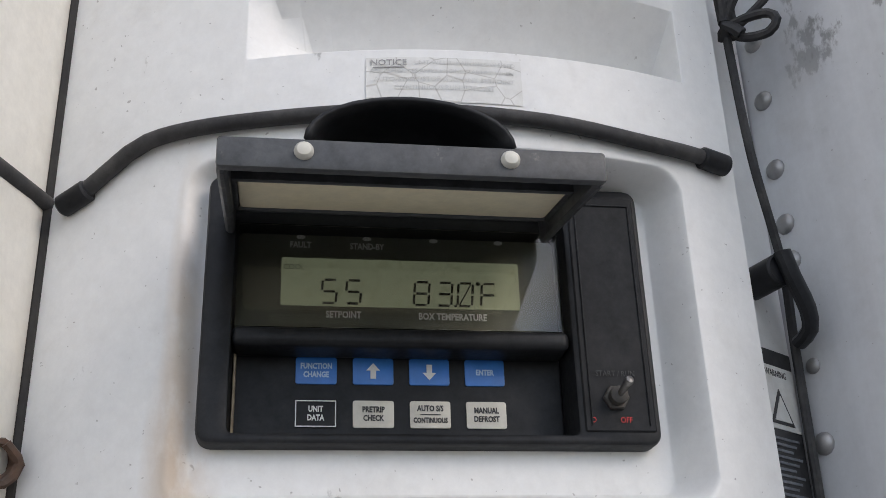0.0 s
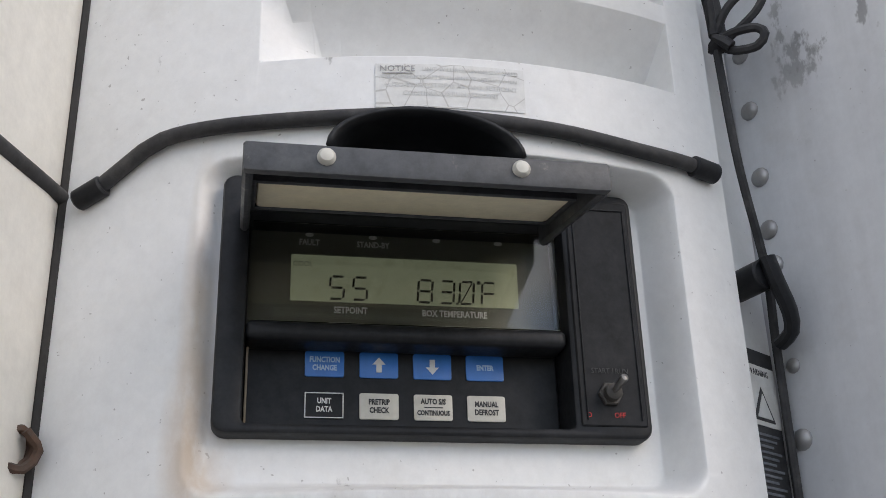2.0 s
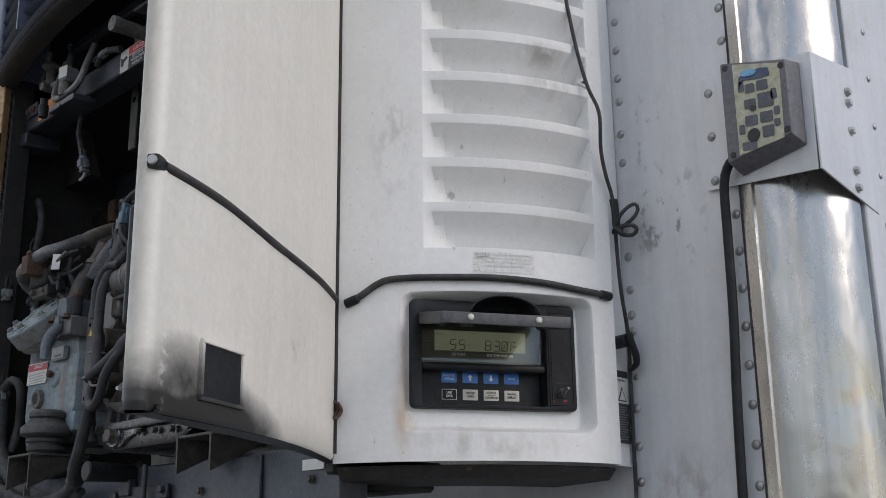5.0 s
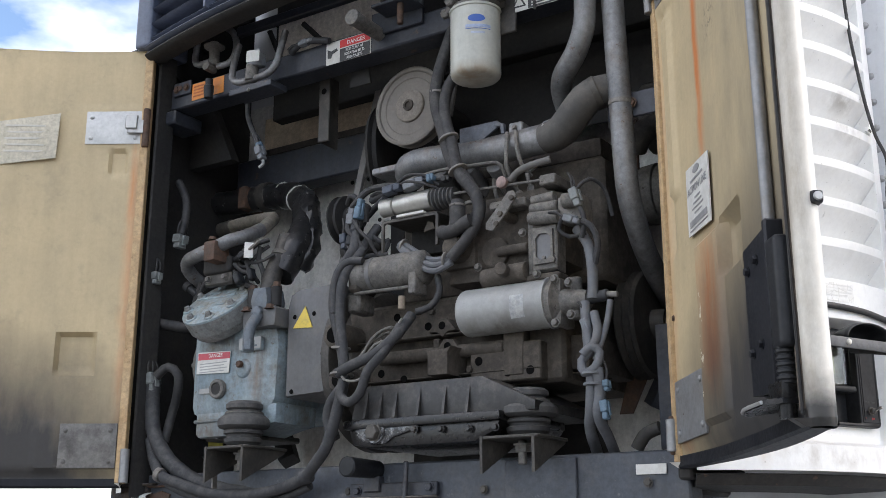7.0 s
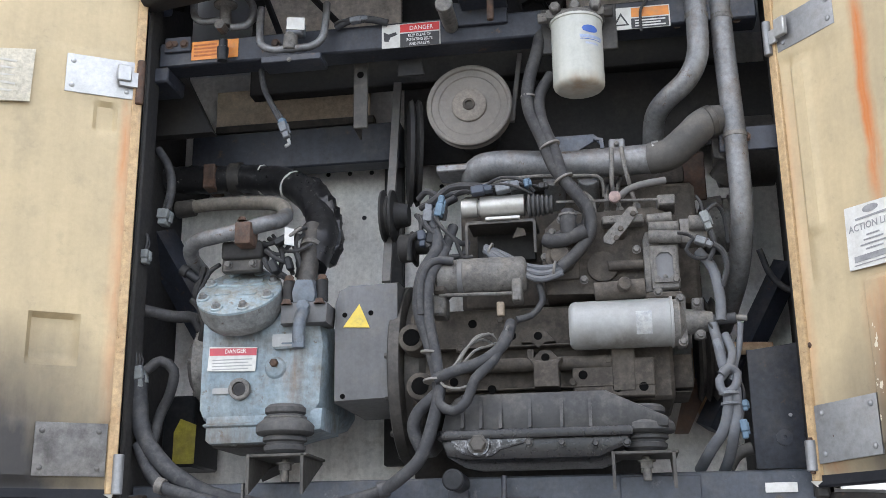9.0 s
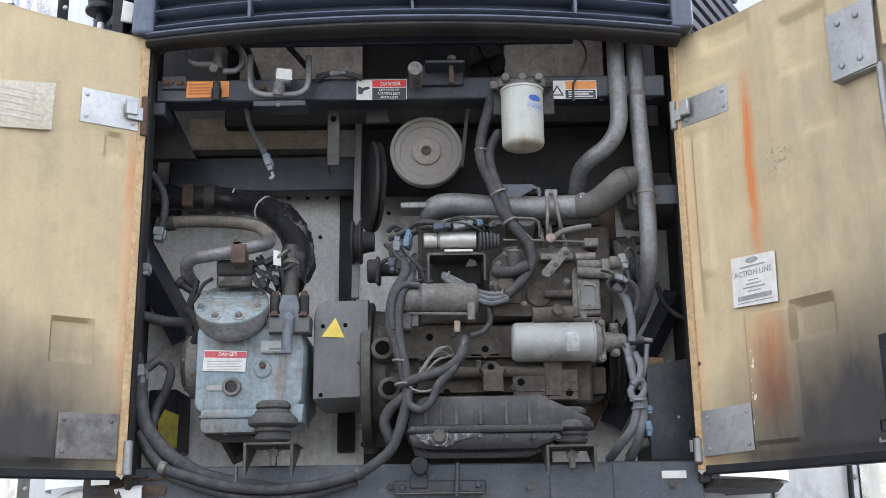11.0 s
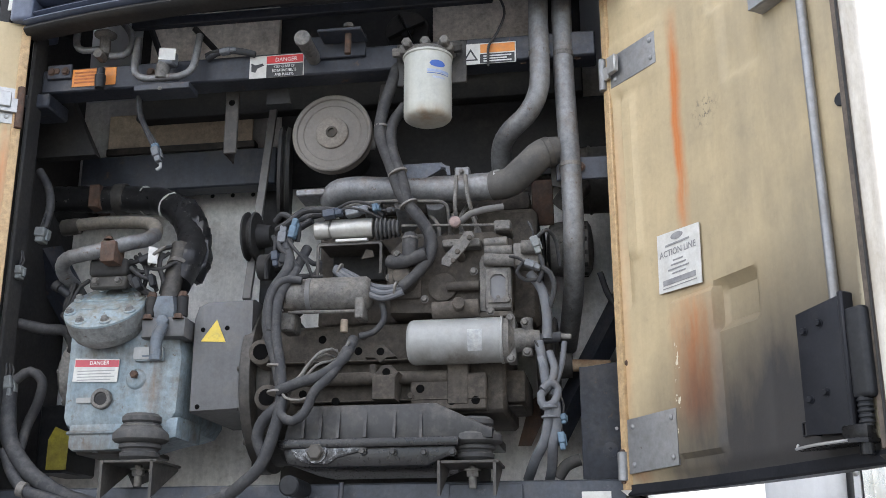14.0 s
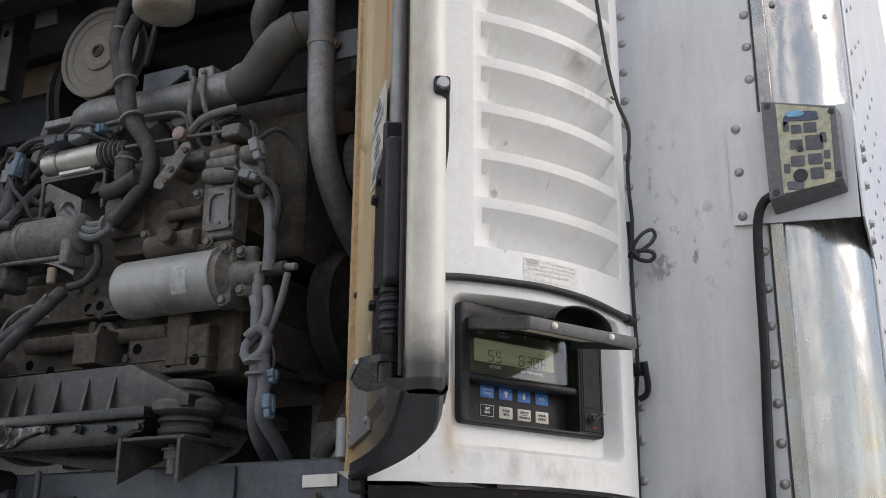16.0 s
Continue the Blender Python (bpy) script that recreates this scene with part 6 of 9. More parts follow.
def shell_line(tx, size, z, f0, f1, ink):
    """One line of print fitted between two fractions of the sticker, word by word round the curve."""
    gap = size * 0.34
    ws = [text_width(w, size) for w in tx.split(" ")]
    total = sum(ws) + gap * (len(ws) - 1)
    q = (f1 - f0) * (c1 - c0).length / total
    pos = f0
    for w, ww in zip(tx.split(" "), ws):
        fw_ = ww * q / (c1 - c0).length
        p, n = shell_at(k0 + (k1 - k0) * (pos + fw_ / 2), 0.0010)
        words("lettering", w, size, (p.x, p.y, z), UP.cross(n), UP, ink, notice, q, lift=0.0001)
        pos += fw_ + gap * q / (c1 - c0).length


shell_line("NOTICE", 0.0066, 2.0117, 0.03, 0.26, WORN)
part("underline", prism(NB(), [(-0.0105, -0.0003), (0.0105, -0.0003), (0.0105, 0.0003), (-0.0105, 0.0003)], shell_at(k0 + (k1 - k0) * 0.145, 0.0011)[0] + UP * 2.0080, UP.cross(shell_at(k0 + (k1 - k0) * 0.145)[1]), UP, 0.0004), WORN, notice)
shell_line("UNIT WILL REMAIN IN LOW SPEED", 0.0044, 2.0117, 0.31, 0.96, FAINT)
shell_line("FOR 10 MINUTES AFTER ENGINE START-UP WHEN", 0.0040, 2.0052, 0.03, 0.95, FAINT)
shell_line("AUTO-START/STOP IS AT ANY SETPOINT", 0.0052, 1.9985, 0.05, 0.95, FAINT)
shell_line("CONTINUOUS RUN SETPOINT", 0.0052, 1.9920, 0.18, 0.82, FAINT)
# return edge of the panel: cable, latch and warning sticker
edge = solo("thin_cable", tube(NB(), [(-0.452, 0.50, 2.70), (-0.448, 0.505, 2.56), (-0.441, 0.515, 2.465), (-0.434, 0.525, 2.395), (-0.424, 0.535, 2.335), (-0.410, 0.545, 2.285), (-0.418, 0.555, 2.22), (-0.421, 0.57, 2.175), (-0.424, 0.59, 2.135), (-0.433, 0.605, 2.07), (-0.434, 0.612, 1.98), (-0.438, 0.632, 1.90), (-0.446, 0.642, 1.84), (-0.449, 0.6445, 1.72), (-0.450, 0.6445, 1.60)], 0.0034, 8), RUBBER, "thin black cable hanging down the panel edge", "cable")
coil = NB()
KC = V(-0.424, 0.606, 2.098)
tube(coil, [KC + V(-0.008, -0.004, 0.044), KC + V(-0.008, 0, 0.022), KC + V(-0.007, 0, -0.006)], 0.0095, 8, flat=0.6)
tube(coil, [KC + V(-0.010, 0, -0.018), KC + V(-0.003, -0.006, -0.012), KC + V(0.004, 0, -0.020)], 0.0070, 8, flat=0.7)
tube(coil, [KC + V(-0.008, -0.003, -0.008), KC + V(0.004, -0.002, 0.012), KC + V(0.016, 0.006, 0.026), KC + V(0.027, 0.012, 0.030), KC + V(0.031, 0.014, 0.020), KC + V(0.024, 0.010, 0.006), KC + V(0.008, 0.002, -0.008), KC + V(-0.004, 0, -0.014)], 0.0034, 8, 0.004)
tube(coil, [KC + V(-0.006, -0.003, -0.010), KC + V(0.010, 0.002, -0.008), KC + V(0.024, 0.008, -0.010), KC + V(0.029, 0.010, -0.018), KC + V(0.022, 0.008, -0.026), KC + V(0.006, 0.002, -0.024), KC + V(-0.006, 0, -0.014)], 0.0038, 8, 0.004)
solo("cable_knot", coil, RUBBER, "knotted black cable bundle tied at the panel edge", "cable")
lt = thing("side_latch", "worn black over-centre latch on the panel's return edge", "latch", (-0.45, 0.62, 1.86))
part("pivot", rod(NB(), (-0.458, 0.616, 1.886), (-0.424, 0.610, 1.886), 0.0115, 18), BLACK, lt)
part("lever", tube(NB(), [V(-0.421, 0.610, 1.898), V(-0.420, 0.616, 1.880), V(-0.421, 0.628, 1.860), V(-0.426, 0.634, 1.847), V(-0.438, 0.636, 1.841)], 0.0082, 10, 0.006, flat=0.65), BLACK, lt)
wst = thing("warning_sticker", "yellowed warning sticker with triangle on the panel edge", "sticker", (-0.452, 0.62, 1.72))
WU = V(-0.10, 0.99, 0).normalized()
wc = V(-0.4530, 0.6215, 0)
part("sheet", prism(NB(), rounded(0.046, 0.125, 0.001, 2), wc + UP * 1.775, WU, UP, 0.0012), INK, wst)
part("head", prism(NB(), rounded(0.045, 0.045, 0.001, 2), wc + UP * 1.803, WU, UP, 0.0018), PAPER, wst)
words("lettering", "WARNING", 0.0068, wc + UP * 1.820, WU, UP, INK, wst, 0.8, lift=0.002)
part("triangle", prism(NB(), [(-0.014, -0.014), (0.014, -0.014), (0, 0.011)], wc + UP * 1.798, WU, UP, 0.0024), INK, wst)
part("triangle_inner", prism(NB(), [(-0.010, -0.012), (0.010, -0.012), (0, 0.006)], wc + UP * 1.798, WU, UP, 0.003), PAPER, wst)
for k in range(14):
    part("text_bar", prism(NB(), [(-0.016, -0.0009), (0.017 - 0.005 * (k % 3), -0.0009), (0.017 - 0.005 * (k % 3), 0.0009), (-0.016, 0.0009)], wc + UP * (1.774 - 0.0042 * k), WU, UP, 0.0018), CONN, wst)
sc_ = shell_at(TH[0] - 0.002, 0.015)[0]
solo("rusty_spring", tube(NB(), [V(sc_.x - 0.016 + 0.0016 * k, sc_.y + 0.013 * math.cos(k * 1.26), 1.766 + 0.013 * math.sin(k * 1.26) - 0.0005 * k) for k in range(22)], 0.0032, 6, 0.005), RUST, "rusty coil spring between door and panel", "spring")

# ---- things in the engine bay ----
SETTING[0] = BAY
X, Y, Z = (1, 0, 0), (0, 1, 0), (0, 0, 1)
FWD = (0, -1, 0)


def slab(lo, hi, bevel=0.003, seg=1):
    return box(NB(), lo, hi, bevel, None, seg)


def deep(p, y):
    return (p[0], y, p[2])


def hose(name, material, r, pts, label, category, group="", **kw):
    return solo(name, tube(NB(), pts, r, 12, **kw), material, label, category, group)


def tie(parent, p, axis, r, material=TIE, w=0.005):
    """A band round a hose."""
    a = Vector(axis).normalized()
    return part("cable_tie", lathe(NB(), Vector(p) - a * w / 2, a, [(0, r), (0.0005, r + 0.0014), (w - 0.0005, r + 0.0014), (w, r)], 14), material, parent)


# compressor
comp = thing("compressor", "dusty blue-grey piston compressor bolted to the engine", "compressor", (-1.86, 0.35, 1.72))
cb = NB()
prism(cb, [(-0.120, -0.088), (-0.112, -0.106), (-0.095, -0.115), (0.100, -0.115), (0.130, -0.106), (0.146, -0.082), (0.152, 0.040), (0.144, 0.085), (0.118, 0.112), (-0.085, 0.125), (-0.110, 0.115), (-0.120, 0.092)], deep((-1.832, 0.21, 1.95), .50), X, Z, 0.285, 0.030)
body = part("crankcase", cb, BLUEGREY, comp, "blue-grey cast crankcase")
lo_ = NB()
prism(lo_, [(-0.11, -0.020), (-0.10, -0.028), (0.03, -0.028), (0.10, -0.010), (0.135, -0.004), (0.138, 0.040), (-0.11, 0.040)], deep((-1.822, 0.21, 1.82), .36), X, Z, 0.140, 0.008)
fl2 = part("base_flange", lo_, BLUEGREY, comp)
part("flange_lip", slab(deep((-1.936, 0.2, 1.826), .40), deep((-1.798, 0.2, 1.834), .2145), 0.003), BLUEGREY, fl2)
for p in ((-1.913, 0.235, 1.807), (-1.874, 0.235, 1.803), (-1.837, 0.235, 1.805)):
    part("bolt", hexbolt(NB(), p, (0, 0, -1), 0.0095, 0.016), HEADGRIME, fl2)
part("sump_plate", slab(deep((-1.925, 0.23, 1.787), .42), deep((-1.778, 0.23, 1.801), .245), 0.004), IRON_DARK, comp)
hax = V(0, -0.695, 0.719).normalized()
ctr = V(-1.862, 0.196, 2.106)
hp_ = part("cylinder_head", lathe(NB(), ctr, hax, [(-0.066, 0.074), (-0.058, 0.081), (-0.046, 0.0845), (-0.044, 0.0875), (-0.036, 0.0885), (-0.006, 0.090)], 48), HEADGRIME, comp, "grimy blue-grey cylinder head drum")
face = NB()
lathe(face, ctr, hax, [(-0.0065, 0.0902), (-0.002, 0.0895), (0.0, 0.0865), (0.0005, 0.060), (0.003, 0.056), (0.0045, 0.030), (0.005, 0.0)], 48)
part("head_face", face, HEADPAINT, hp_, "pale blue-grey face, paint flaking")
hx, hy, _ = frame_of(hax)
for k in range(8):
    a = (k + 0.5) * math.tau / 8
    bp_ = ctr + (hx * math.cos(a) + hy * math.sin(a)) * 0.0745
    part("bolt_boss", lathe(NB(), bp_, hax, [(-0.004, 0.0140), (0.003, 0.0130), (0.0045, 0.0105)], 18), HEADPAINT, hp_)
    part("head_bolt", hexbolt(NB(), bp_ + hax * 0.0045, hax, 0.0092, 0.010), HEADGRIME, hp_)
ring_ = NB()
prism(ring_, [(-0.050, -0.004), (-0.020, -0.006), (0.022, -0.006), (0.052, -0.002), (0.050, 0.004), (0.020, 0.001), (-0.020, 0.001), (-0.049, 0.003)], ctr + hax * 0.0025 + hy * 0.014, hx, hy, 0.0045, 0.0015)
part("cast_ridge", ring_, HEADPAINT, hp_)
for u_, v_, w_, h_ in ((-0.030, -0.016, 0.034, 0.016), (0.024, -0.020, 0.040, 0.014), (0.030, 0.034, 0.030, 0.014), (-0.026, 0.036, 0.036, 0.012)):
    part("cast_pad", prism(NB(), rounded(w_, h_, 0.005, 3), ctr + hax * 0.0015 + hx * u_ + hy * v_, hx, hy, 0.0045, 0.0015), HEADPAINT, hp_)
part("end_cover", lathe(NB(), deep((-1.967, 0.3, 1.973), .33), (-1, 0, 0), [(-0.02, 0.085), (0.012, 0.085), (0.016, 0.078), (0.03, 0.06), (0.034, 0.03)], 28), CAST, comp)
for k in range(6):
    a = k * math.tau / 6
    p = V(*deep((-1.981, 0.3, 1.973), .33)) + V(0, math.cos(a) * 0.074, math.sin(a) * 0.074)
    part("bolt", hexbolt(NB(), p, (-1, 0, 0), 0.008, 0.01), CAST, comp)
sg_ = part("sight_glass", lathe(NB(), shift((-1.857, 0.214, 1.901), 0, 0.004), FWD, [(0, 0.0225), (0.014, 0.0225), (0.016, 0.020), (0.016, 0.0145), (0.009, 0.014), (0.009, 0.0)], 24), CAST, comp, "sight glass ring")
part("lens", lathe(NB(), (-1.855, 0.203, 1.9), FWD, [(0, 0.0138), (0.0015, 0.013)], 18), BLACKFLAT, sg_)
part("plug_boss", lathe(NB(), shift((-1.784, 0.214, 1.943), 0, 0.006), FWD, [(0, 0.026), (0.010, 0.020), (0.012, 0.017)], 20), BLUEGREY, comp)
part("plug", hexbolt(NB(), (-1.783, 0.204, 1.951), FWD, 0.011, 0.012, False), RUST, comp)
dl_ = part("danger_label", prism(NB(), [(-0.053, -0.024), (0.05, -0.028), (0.053, 0.022), (-0.05, 0.027)], (-1.876, 0.212, 1.965), X, Z, 0.0015), PAPER, comp, "white danger label with red band")
part("red_band", prism(NB(), [(-0.049, -0.007), (0.052, -0.010), (0.0525, 0.005), (-0.0495, 0.0085)], shift((-1.876, 0.211, 1.98)), X, Z, 0.0008), mat("faded_red_band", (0.52, 0.07, 0.09), (0.46, 0.08, 0.10), 0.5, 0, 60, 0.05), dl_)
words("lettering", "DANGER", 0.0125, (-1.869, 0.21, 1.98), X, Z, WHITE, dl_, 0.9)
for k in range(4):
    part("text_bar", prism(NB(), [(-0.044, -0.0012), (0.042 - 0.008 * (k % 2), -0.0012), (0.042 - 0.008 * (k % 2), 0.0012), (-0.044, 0.0012)], shift((-1.875, 0.211, 1.963), 0, 0, -0.0065 * k), X, Z, 0.0006), CANISTER_OLD, dl_)
np_ = part("name_plate", prism(NB(), rounded(0.066, 0.03, 0.004, 3), (-1.754, 0.212, 1.995), X, Z, 0.009, 0.002), BLUEGREY, comp)
part("plate", prism(NB(), rounded(0.066, 0.026, 0.003, 3), (-1.755, 0.202, 1.997), X, Z, 0.0015), CANISTER_OLD, np_)
part("print", prism(NB(), rounded(0.036, 0.004, 0.002, 3), (-1.75, 0.2, 1.99), X, Z, 0.0006), SLATE, np_)
part("small_label", prism(NB(), rounded(0.036, 0.012, 0.002, 2), (-1.898, 0.212, 1.899), X, Z, 0.0012), CANISTER_OLD, comp)
# service valve: two-bolt flanges, blue-grey neck and drain elbow
SETTING[0] = BAY @ Matrix.Translation((-0.003, -0.008, 0.0))
sv = NB()
prism(sv, [(0, 0), (0.098, 0), (0.100, 0.040), (0.092, 0.046), (0.006, 0.046), (0, 0.040)], deep((-1.766, 0.2, 2.028), .26), X, Z, 0.065, 0.006)
svp = part("service_valve", sv, HOUSING, comp, "grey service valve with rusty bolts")
part("neck", prism(NB(), [(-0.022, -0.026), (0.024, -0.026), (0.027, -0.006), (0.020, 0.024), (-0.018, 0.026), (-0.026, -0.004)], deep((-1.718, 0.2, 2.096), .255), X, Z, 0.062, 0.010), SLATE, svp)
for p in ((-1.752, 0.193, 2.071), (-1.682, 0.193, 2.07)):
    part("bolt", hexbolt(NB(), shift(p, 0, 0, -0.004), Z, 0.0115, 0.013), RUST, svp)
for p in ((-1.754, 0.215, 2.076), (-1.683, 0.215, 2.075)):
    part("stud_sleeve", rod(NB(), p, shift(p, 0, 0, 0.046), 0.0125, 14), BLACKFLAT, svp)
    part("stud_nut", hexbolt(NB(), shift(p, 0, 0, 0.046), Z, 0.0115, 0.014), RUST, svp)
part("elbow_pipe", tube(NB(), [(-1.716, 0.165, 1.98), (-1.717, 0.165, 2.002), (-1.716, 0.172, 2.028), (-1.716, 0.195, 2.054)], 0.013, 12), SLATE, svp)
part("stem_nut", lathe(NB(), (-1.716, 0.165, 1.971), Z, [(0, 0.0135), (0.022, 0.0135), (0.026, 0.011)], 6), SLATE, svp)
part("valve_cap", lathe(NB(), (-1.716, 0.192, 2.062), FWD, [(0, 0.015), (0.008, 0.014), (0.010, 0.008)], 6), SLATE, svp)
part("riser_pipe", tube(NB(), [(-1.72, 0.225, 2.094), (-1.723, 0.245, 2.161), (-1.727, 0.28, 2.221), (-1.731, 0.3, 2.263)], 0.022, 14), IRON_DARK, svp)
part("riser_band", lathe(NB(), (-1.725, 0.27, 2.206), (0, 0.5, 1), [(0, 0.024), (0.010, 0.0245), (0.012, 0.023)], 18), CAST, svp)
SETTING[0] = BAY
# black relay block with bolted foot over the head, rusty clamp on top
part("hose_bracket", slab((-1.9, 0.19, 2.144), (-1.815, 0.21, 2.179), 0.004), IRON_DARK, comp)
part("bracket_block", slab((-1.9, 0.18, 2.17), deep((-1.812, 0.18, 2.21), .245), 0.010, 3), BLACKFLAT, comp)
for p in ((-1.885, 0.189, 2.16), (-1.832, 0.189, 2.16)):
    part("bolt", hexbolt(NB(), p, FWD, 0.0085, 0.010), CAST, comp)
cl_ = part("hose_clamp", slab((-1.857, 0.138, 2.19), deep((-1.822, 0.138, 2.238), .19), 0.005, 2), RUST, comp, "rusty clamp block")
part("clamp_bolt", hexbolt(NB(), (-1.846, 0.155, 2.244), Z, 0.010, 0.010), RUST, cl_)
# wiring beside the head
cw = thing("compressor_wiring", "tangle of dark wires and plugs beside the compressor head", "wiring", (-1.784, 0.21, 2.19))
for q, r in (
    ([(-1.818, 0.2, 2.202), (-1.793, 0.19, 2.202), (-1.768, 0.19, 2.21), (-1.742, 0.2, 2.23), (-1.728, 0.22, 2.241)], 0.0055),
    ([(-1.812, 0.2, 2.173), (-1.799, 0.2, 2.152), (-1.782, 0.2, 2.141), (-1.766, 0.21, 2.132)], 0.007),
    ([(-1.816, 0.21, 2.212), (-1.8, 0.2, 2.188), (-1.776, 0.2, 2.18), (-1.757, 0.21, 2.204), (-1.735, 0.23, 2.23)], 0.0045),
    ([(-1.806, 0.21, 2.219), (-1.783, 0.2, 2.202), (-1.771, 0.2, 2.173), (-1.783, 0.21, 2.139)], 0.005),
    ([(-1.743, 0.21, 2.225), (-1.748, 0.21, 2.196), (-1.74, 0.22, 2.162), (-1.747, 0.23, 2.136)], 0.006),
    ([(-1.797, 0.21, 2.226), (-1.769, 0.2, 2.19), (-1.742, 0.21, 2.189), (-1.717, 0.23, 2.208)], 0.004),
    ([(-1.806, 0.19, 2.188), (-1.781, 0.19, 2.168), (-1.757, 0.2, 2.158), (-1.754, 0.22, 2.141)], 0.005)):
    part("wire", tube(NB(), q, r, 8, 0.008), RUBBER, cw)
for p, ax_, r in (((-1.783, 0.185, 2.198), (1, 0, 0.5), 0.011), ((-1.791, 0.185, 2.162), (0.5, 0, -1), 0.012), ((-1.759, 0.195, 2.171), (0.3, 0, -1), 0.010)):
    bx_ = NB()
    x_, y_, z_ = frame_of(ax_)
    box(bx_, (-r, -r * 0.7, 0), (r, r * 0.7, 0.030), 0.003, Matrix(((x_.x, y_.x, z_.x, p[0]), (x_.y, y_.y, z_.y, p[1]), (x_.z, y_.z, z_.z, p[2]), (0, 0, 0, 1))))
    part("plug_body", bx_, BLACK, cw)
part("tag", prism(NB(), [(-0.011, -0.018), (0.010, -0.021), (0.012, 0.016), (-0.008, 0.021)], (-1.752, 0.178, 2.211), (1, 0.75, 0.15), (-0.1, 0.05, 1), 0.0015), PAPER, cw, "white tag")
part("light_wire", tube(NB(), [(-1.77, 0.185, 2.203), (-1.75, 0.18, 2.213), (-1.729, 0.19, 2.233)], 0.004, 8), CAST, cw)
pw = thing("pressure_switch", "small dark switch with wires beside the compressor", "switch", (-1.975, 0.24, 2.142))
part("body", rod(NB(), (-1.997, 0.235, 2.164), (-1.964, 0.235, 2.141), 0.010, 12), BLACK, pw)
part("cap", rod(NB(), (-2.006, 0.235, 2.17), (-1.991, 0.235, 2.16), 0.013, 12), BLACKFLAT, pw)
for q, r in (([(-1.959, 0.24, 2.171), (-1.964, 0.235, 2.141), (-1.972, 0.235, 2.112), (-1.964, 0.25, 2.092)], 0.0085), ([(-1.955, 0.24, 2.142), (-1.946, 0.23, 2.11), (-1.958, 0.24, 2.084), (-1.973, 0.26, 2.059)], 0.006), ([(-1.915, 0.22, 2.171), (-1.938, 0.225, 2.158), (-1.955, 0.23, 2.128), (-1.976, 0.24, 2.101)], 0.005), ([(-1.981, 0.24, 2.102), (-1.962, 0.24, 2.081), (-1.951, 0.24, 2.048), (-1.964, 0.26, 2.019)], 0.009)):
    part("wire", tube(NB(), q, r, 8, 0.008), BLACKFLAT if r > 0.008 else RUBBER, pw)

# rubber feet and brackets
def foot(label, c, zr, group="rubber mounts"):
    f = thing("rubber_mount", label, "mount", c, group=group)
    prof = [(0, 0.034), (0.006, 0.041), (0.014, 0.042), (0.017, 0.037), (0.021, 0.038), (0.024, 0.044), (0.030, 0.044), (0.033, 0.040), (0.036, 0.054), (0.040, 0.058), (0.052, 0.058), (0.057, 0.054), (0.063, 0.046), (0.067, 0.040), (0.071, 0.040), (0.073, 0.036), (0.077, 0.041), (0.086, 0.041), (0.092, 0.034)]
    part("rubber", lathe(NB(), c, Z, [(d * zr, r) for d, r in prof], 32), MOUNT, f)
    part("washer", lathe(NB(), shift(c, 0, 0, 0.066 * zr), Z, [(0, 0.043), (0.003, 0.043)], 24), CAST, f)
    return f


def cradle(p0, p1, yb):
    """Bent U bracket bolted on the rail, with the mount's bolt hanging in it."""
    h = p1[2] - p0[2]
    t = thing("mount_bracket", "grimy bent steel U-bracket on the bottom rail", "bracket", p0, group="mount brackets")
    b = NB()
    box(b, (p0[0], p0[1], p1[2] - 0.006), (p1[0], yb, p1[2]), 0.0015)
    prism(b, [(0, 0), (0, h), (-(yb - p0[1]), h), (-(yb - p0[1]), h * 0.86)][::-1], (p0[0], p0[1], p0[2]), (0, -1, 0), Z, 0.006)
    prism(b, [(0, 0), (0, h), (-(yb - p0[1]), h), (-(yb - p0[1]), h * 0.86)][::-1], (p1[0] - 0.006, p0[1], p0[2]), (0, -1, 0), Z, 0.006)
    part("bracket", b, IRON_DARK, t)
    c = V((p0[0] + p1[0]) / 2, (p0[1] + 0.05), p1[2] - 0.006)
    part("bolt", rod(NB(), c, c - V(0, 0, 0.045), 0.008, 12), CAST, t)
    part("nut", lathe(NB(), c - V(0, 0, 0.022), Z, [(0, 0.013), (0.012, 0.013)], 6), CAST, t)
    part("washer", lathe(NB(), c - V(0, 0, 0.010), Z, [(0, 0.017), (0.003, 0.017)], 18), CAST, t)
    return t


foot("black rubber compressor mount in steel cup", (-1.752, 0.190, 1.765), 1.05)
cradle((-1.804, 0.130, 1.684), (-1.690, 0.130, 1.761), 0.27)
foot("black rubber engine mount in steel cup", (-1.048, 0.218, 1.753), 0.95)
cradle((-1.106, 0.143, 1.679), (-0.990, 0.143, 1.748), 0.27)

# bell housing and flywheel ring
bell = thing("bell_housing", "grey steel bell housing between compressor and engine", "housing", (-1.6, 0.35, 1.83))
bh = NB()
prism(bh, [(0, 0.0), (0.135, 0.005), (0.135, 0.245), (0.03, 0.243), (0.008, 0.232), (0.0, 0.205)], deep((-1.664, 0.222, 1.869), .52), X, Z, 0.298, 0.010)
part("cover", bh, HOUSING, bell, "grey sheet cover")
part("warning_triangle", prism(NB(), [(-0.030, -0.017), (0.026, -0.020), (0.004, 0.030)], (-1.614, 0.221, 2.039), X, Z, 0.0016), YELLOW, bell, "yellow warning triangle")
for p in ((-1.641, 0.221, 2.048), (-1.586, 0.221, 2.05), (-1.644, 0.221, 1.88)):
    part("hole", lathe(NB(), p, FWD, [(0, 0.0055), (0.0006, 0.005)], 10), VOID, bell)
fw = NB()
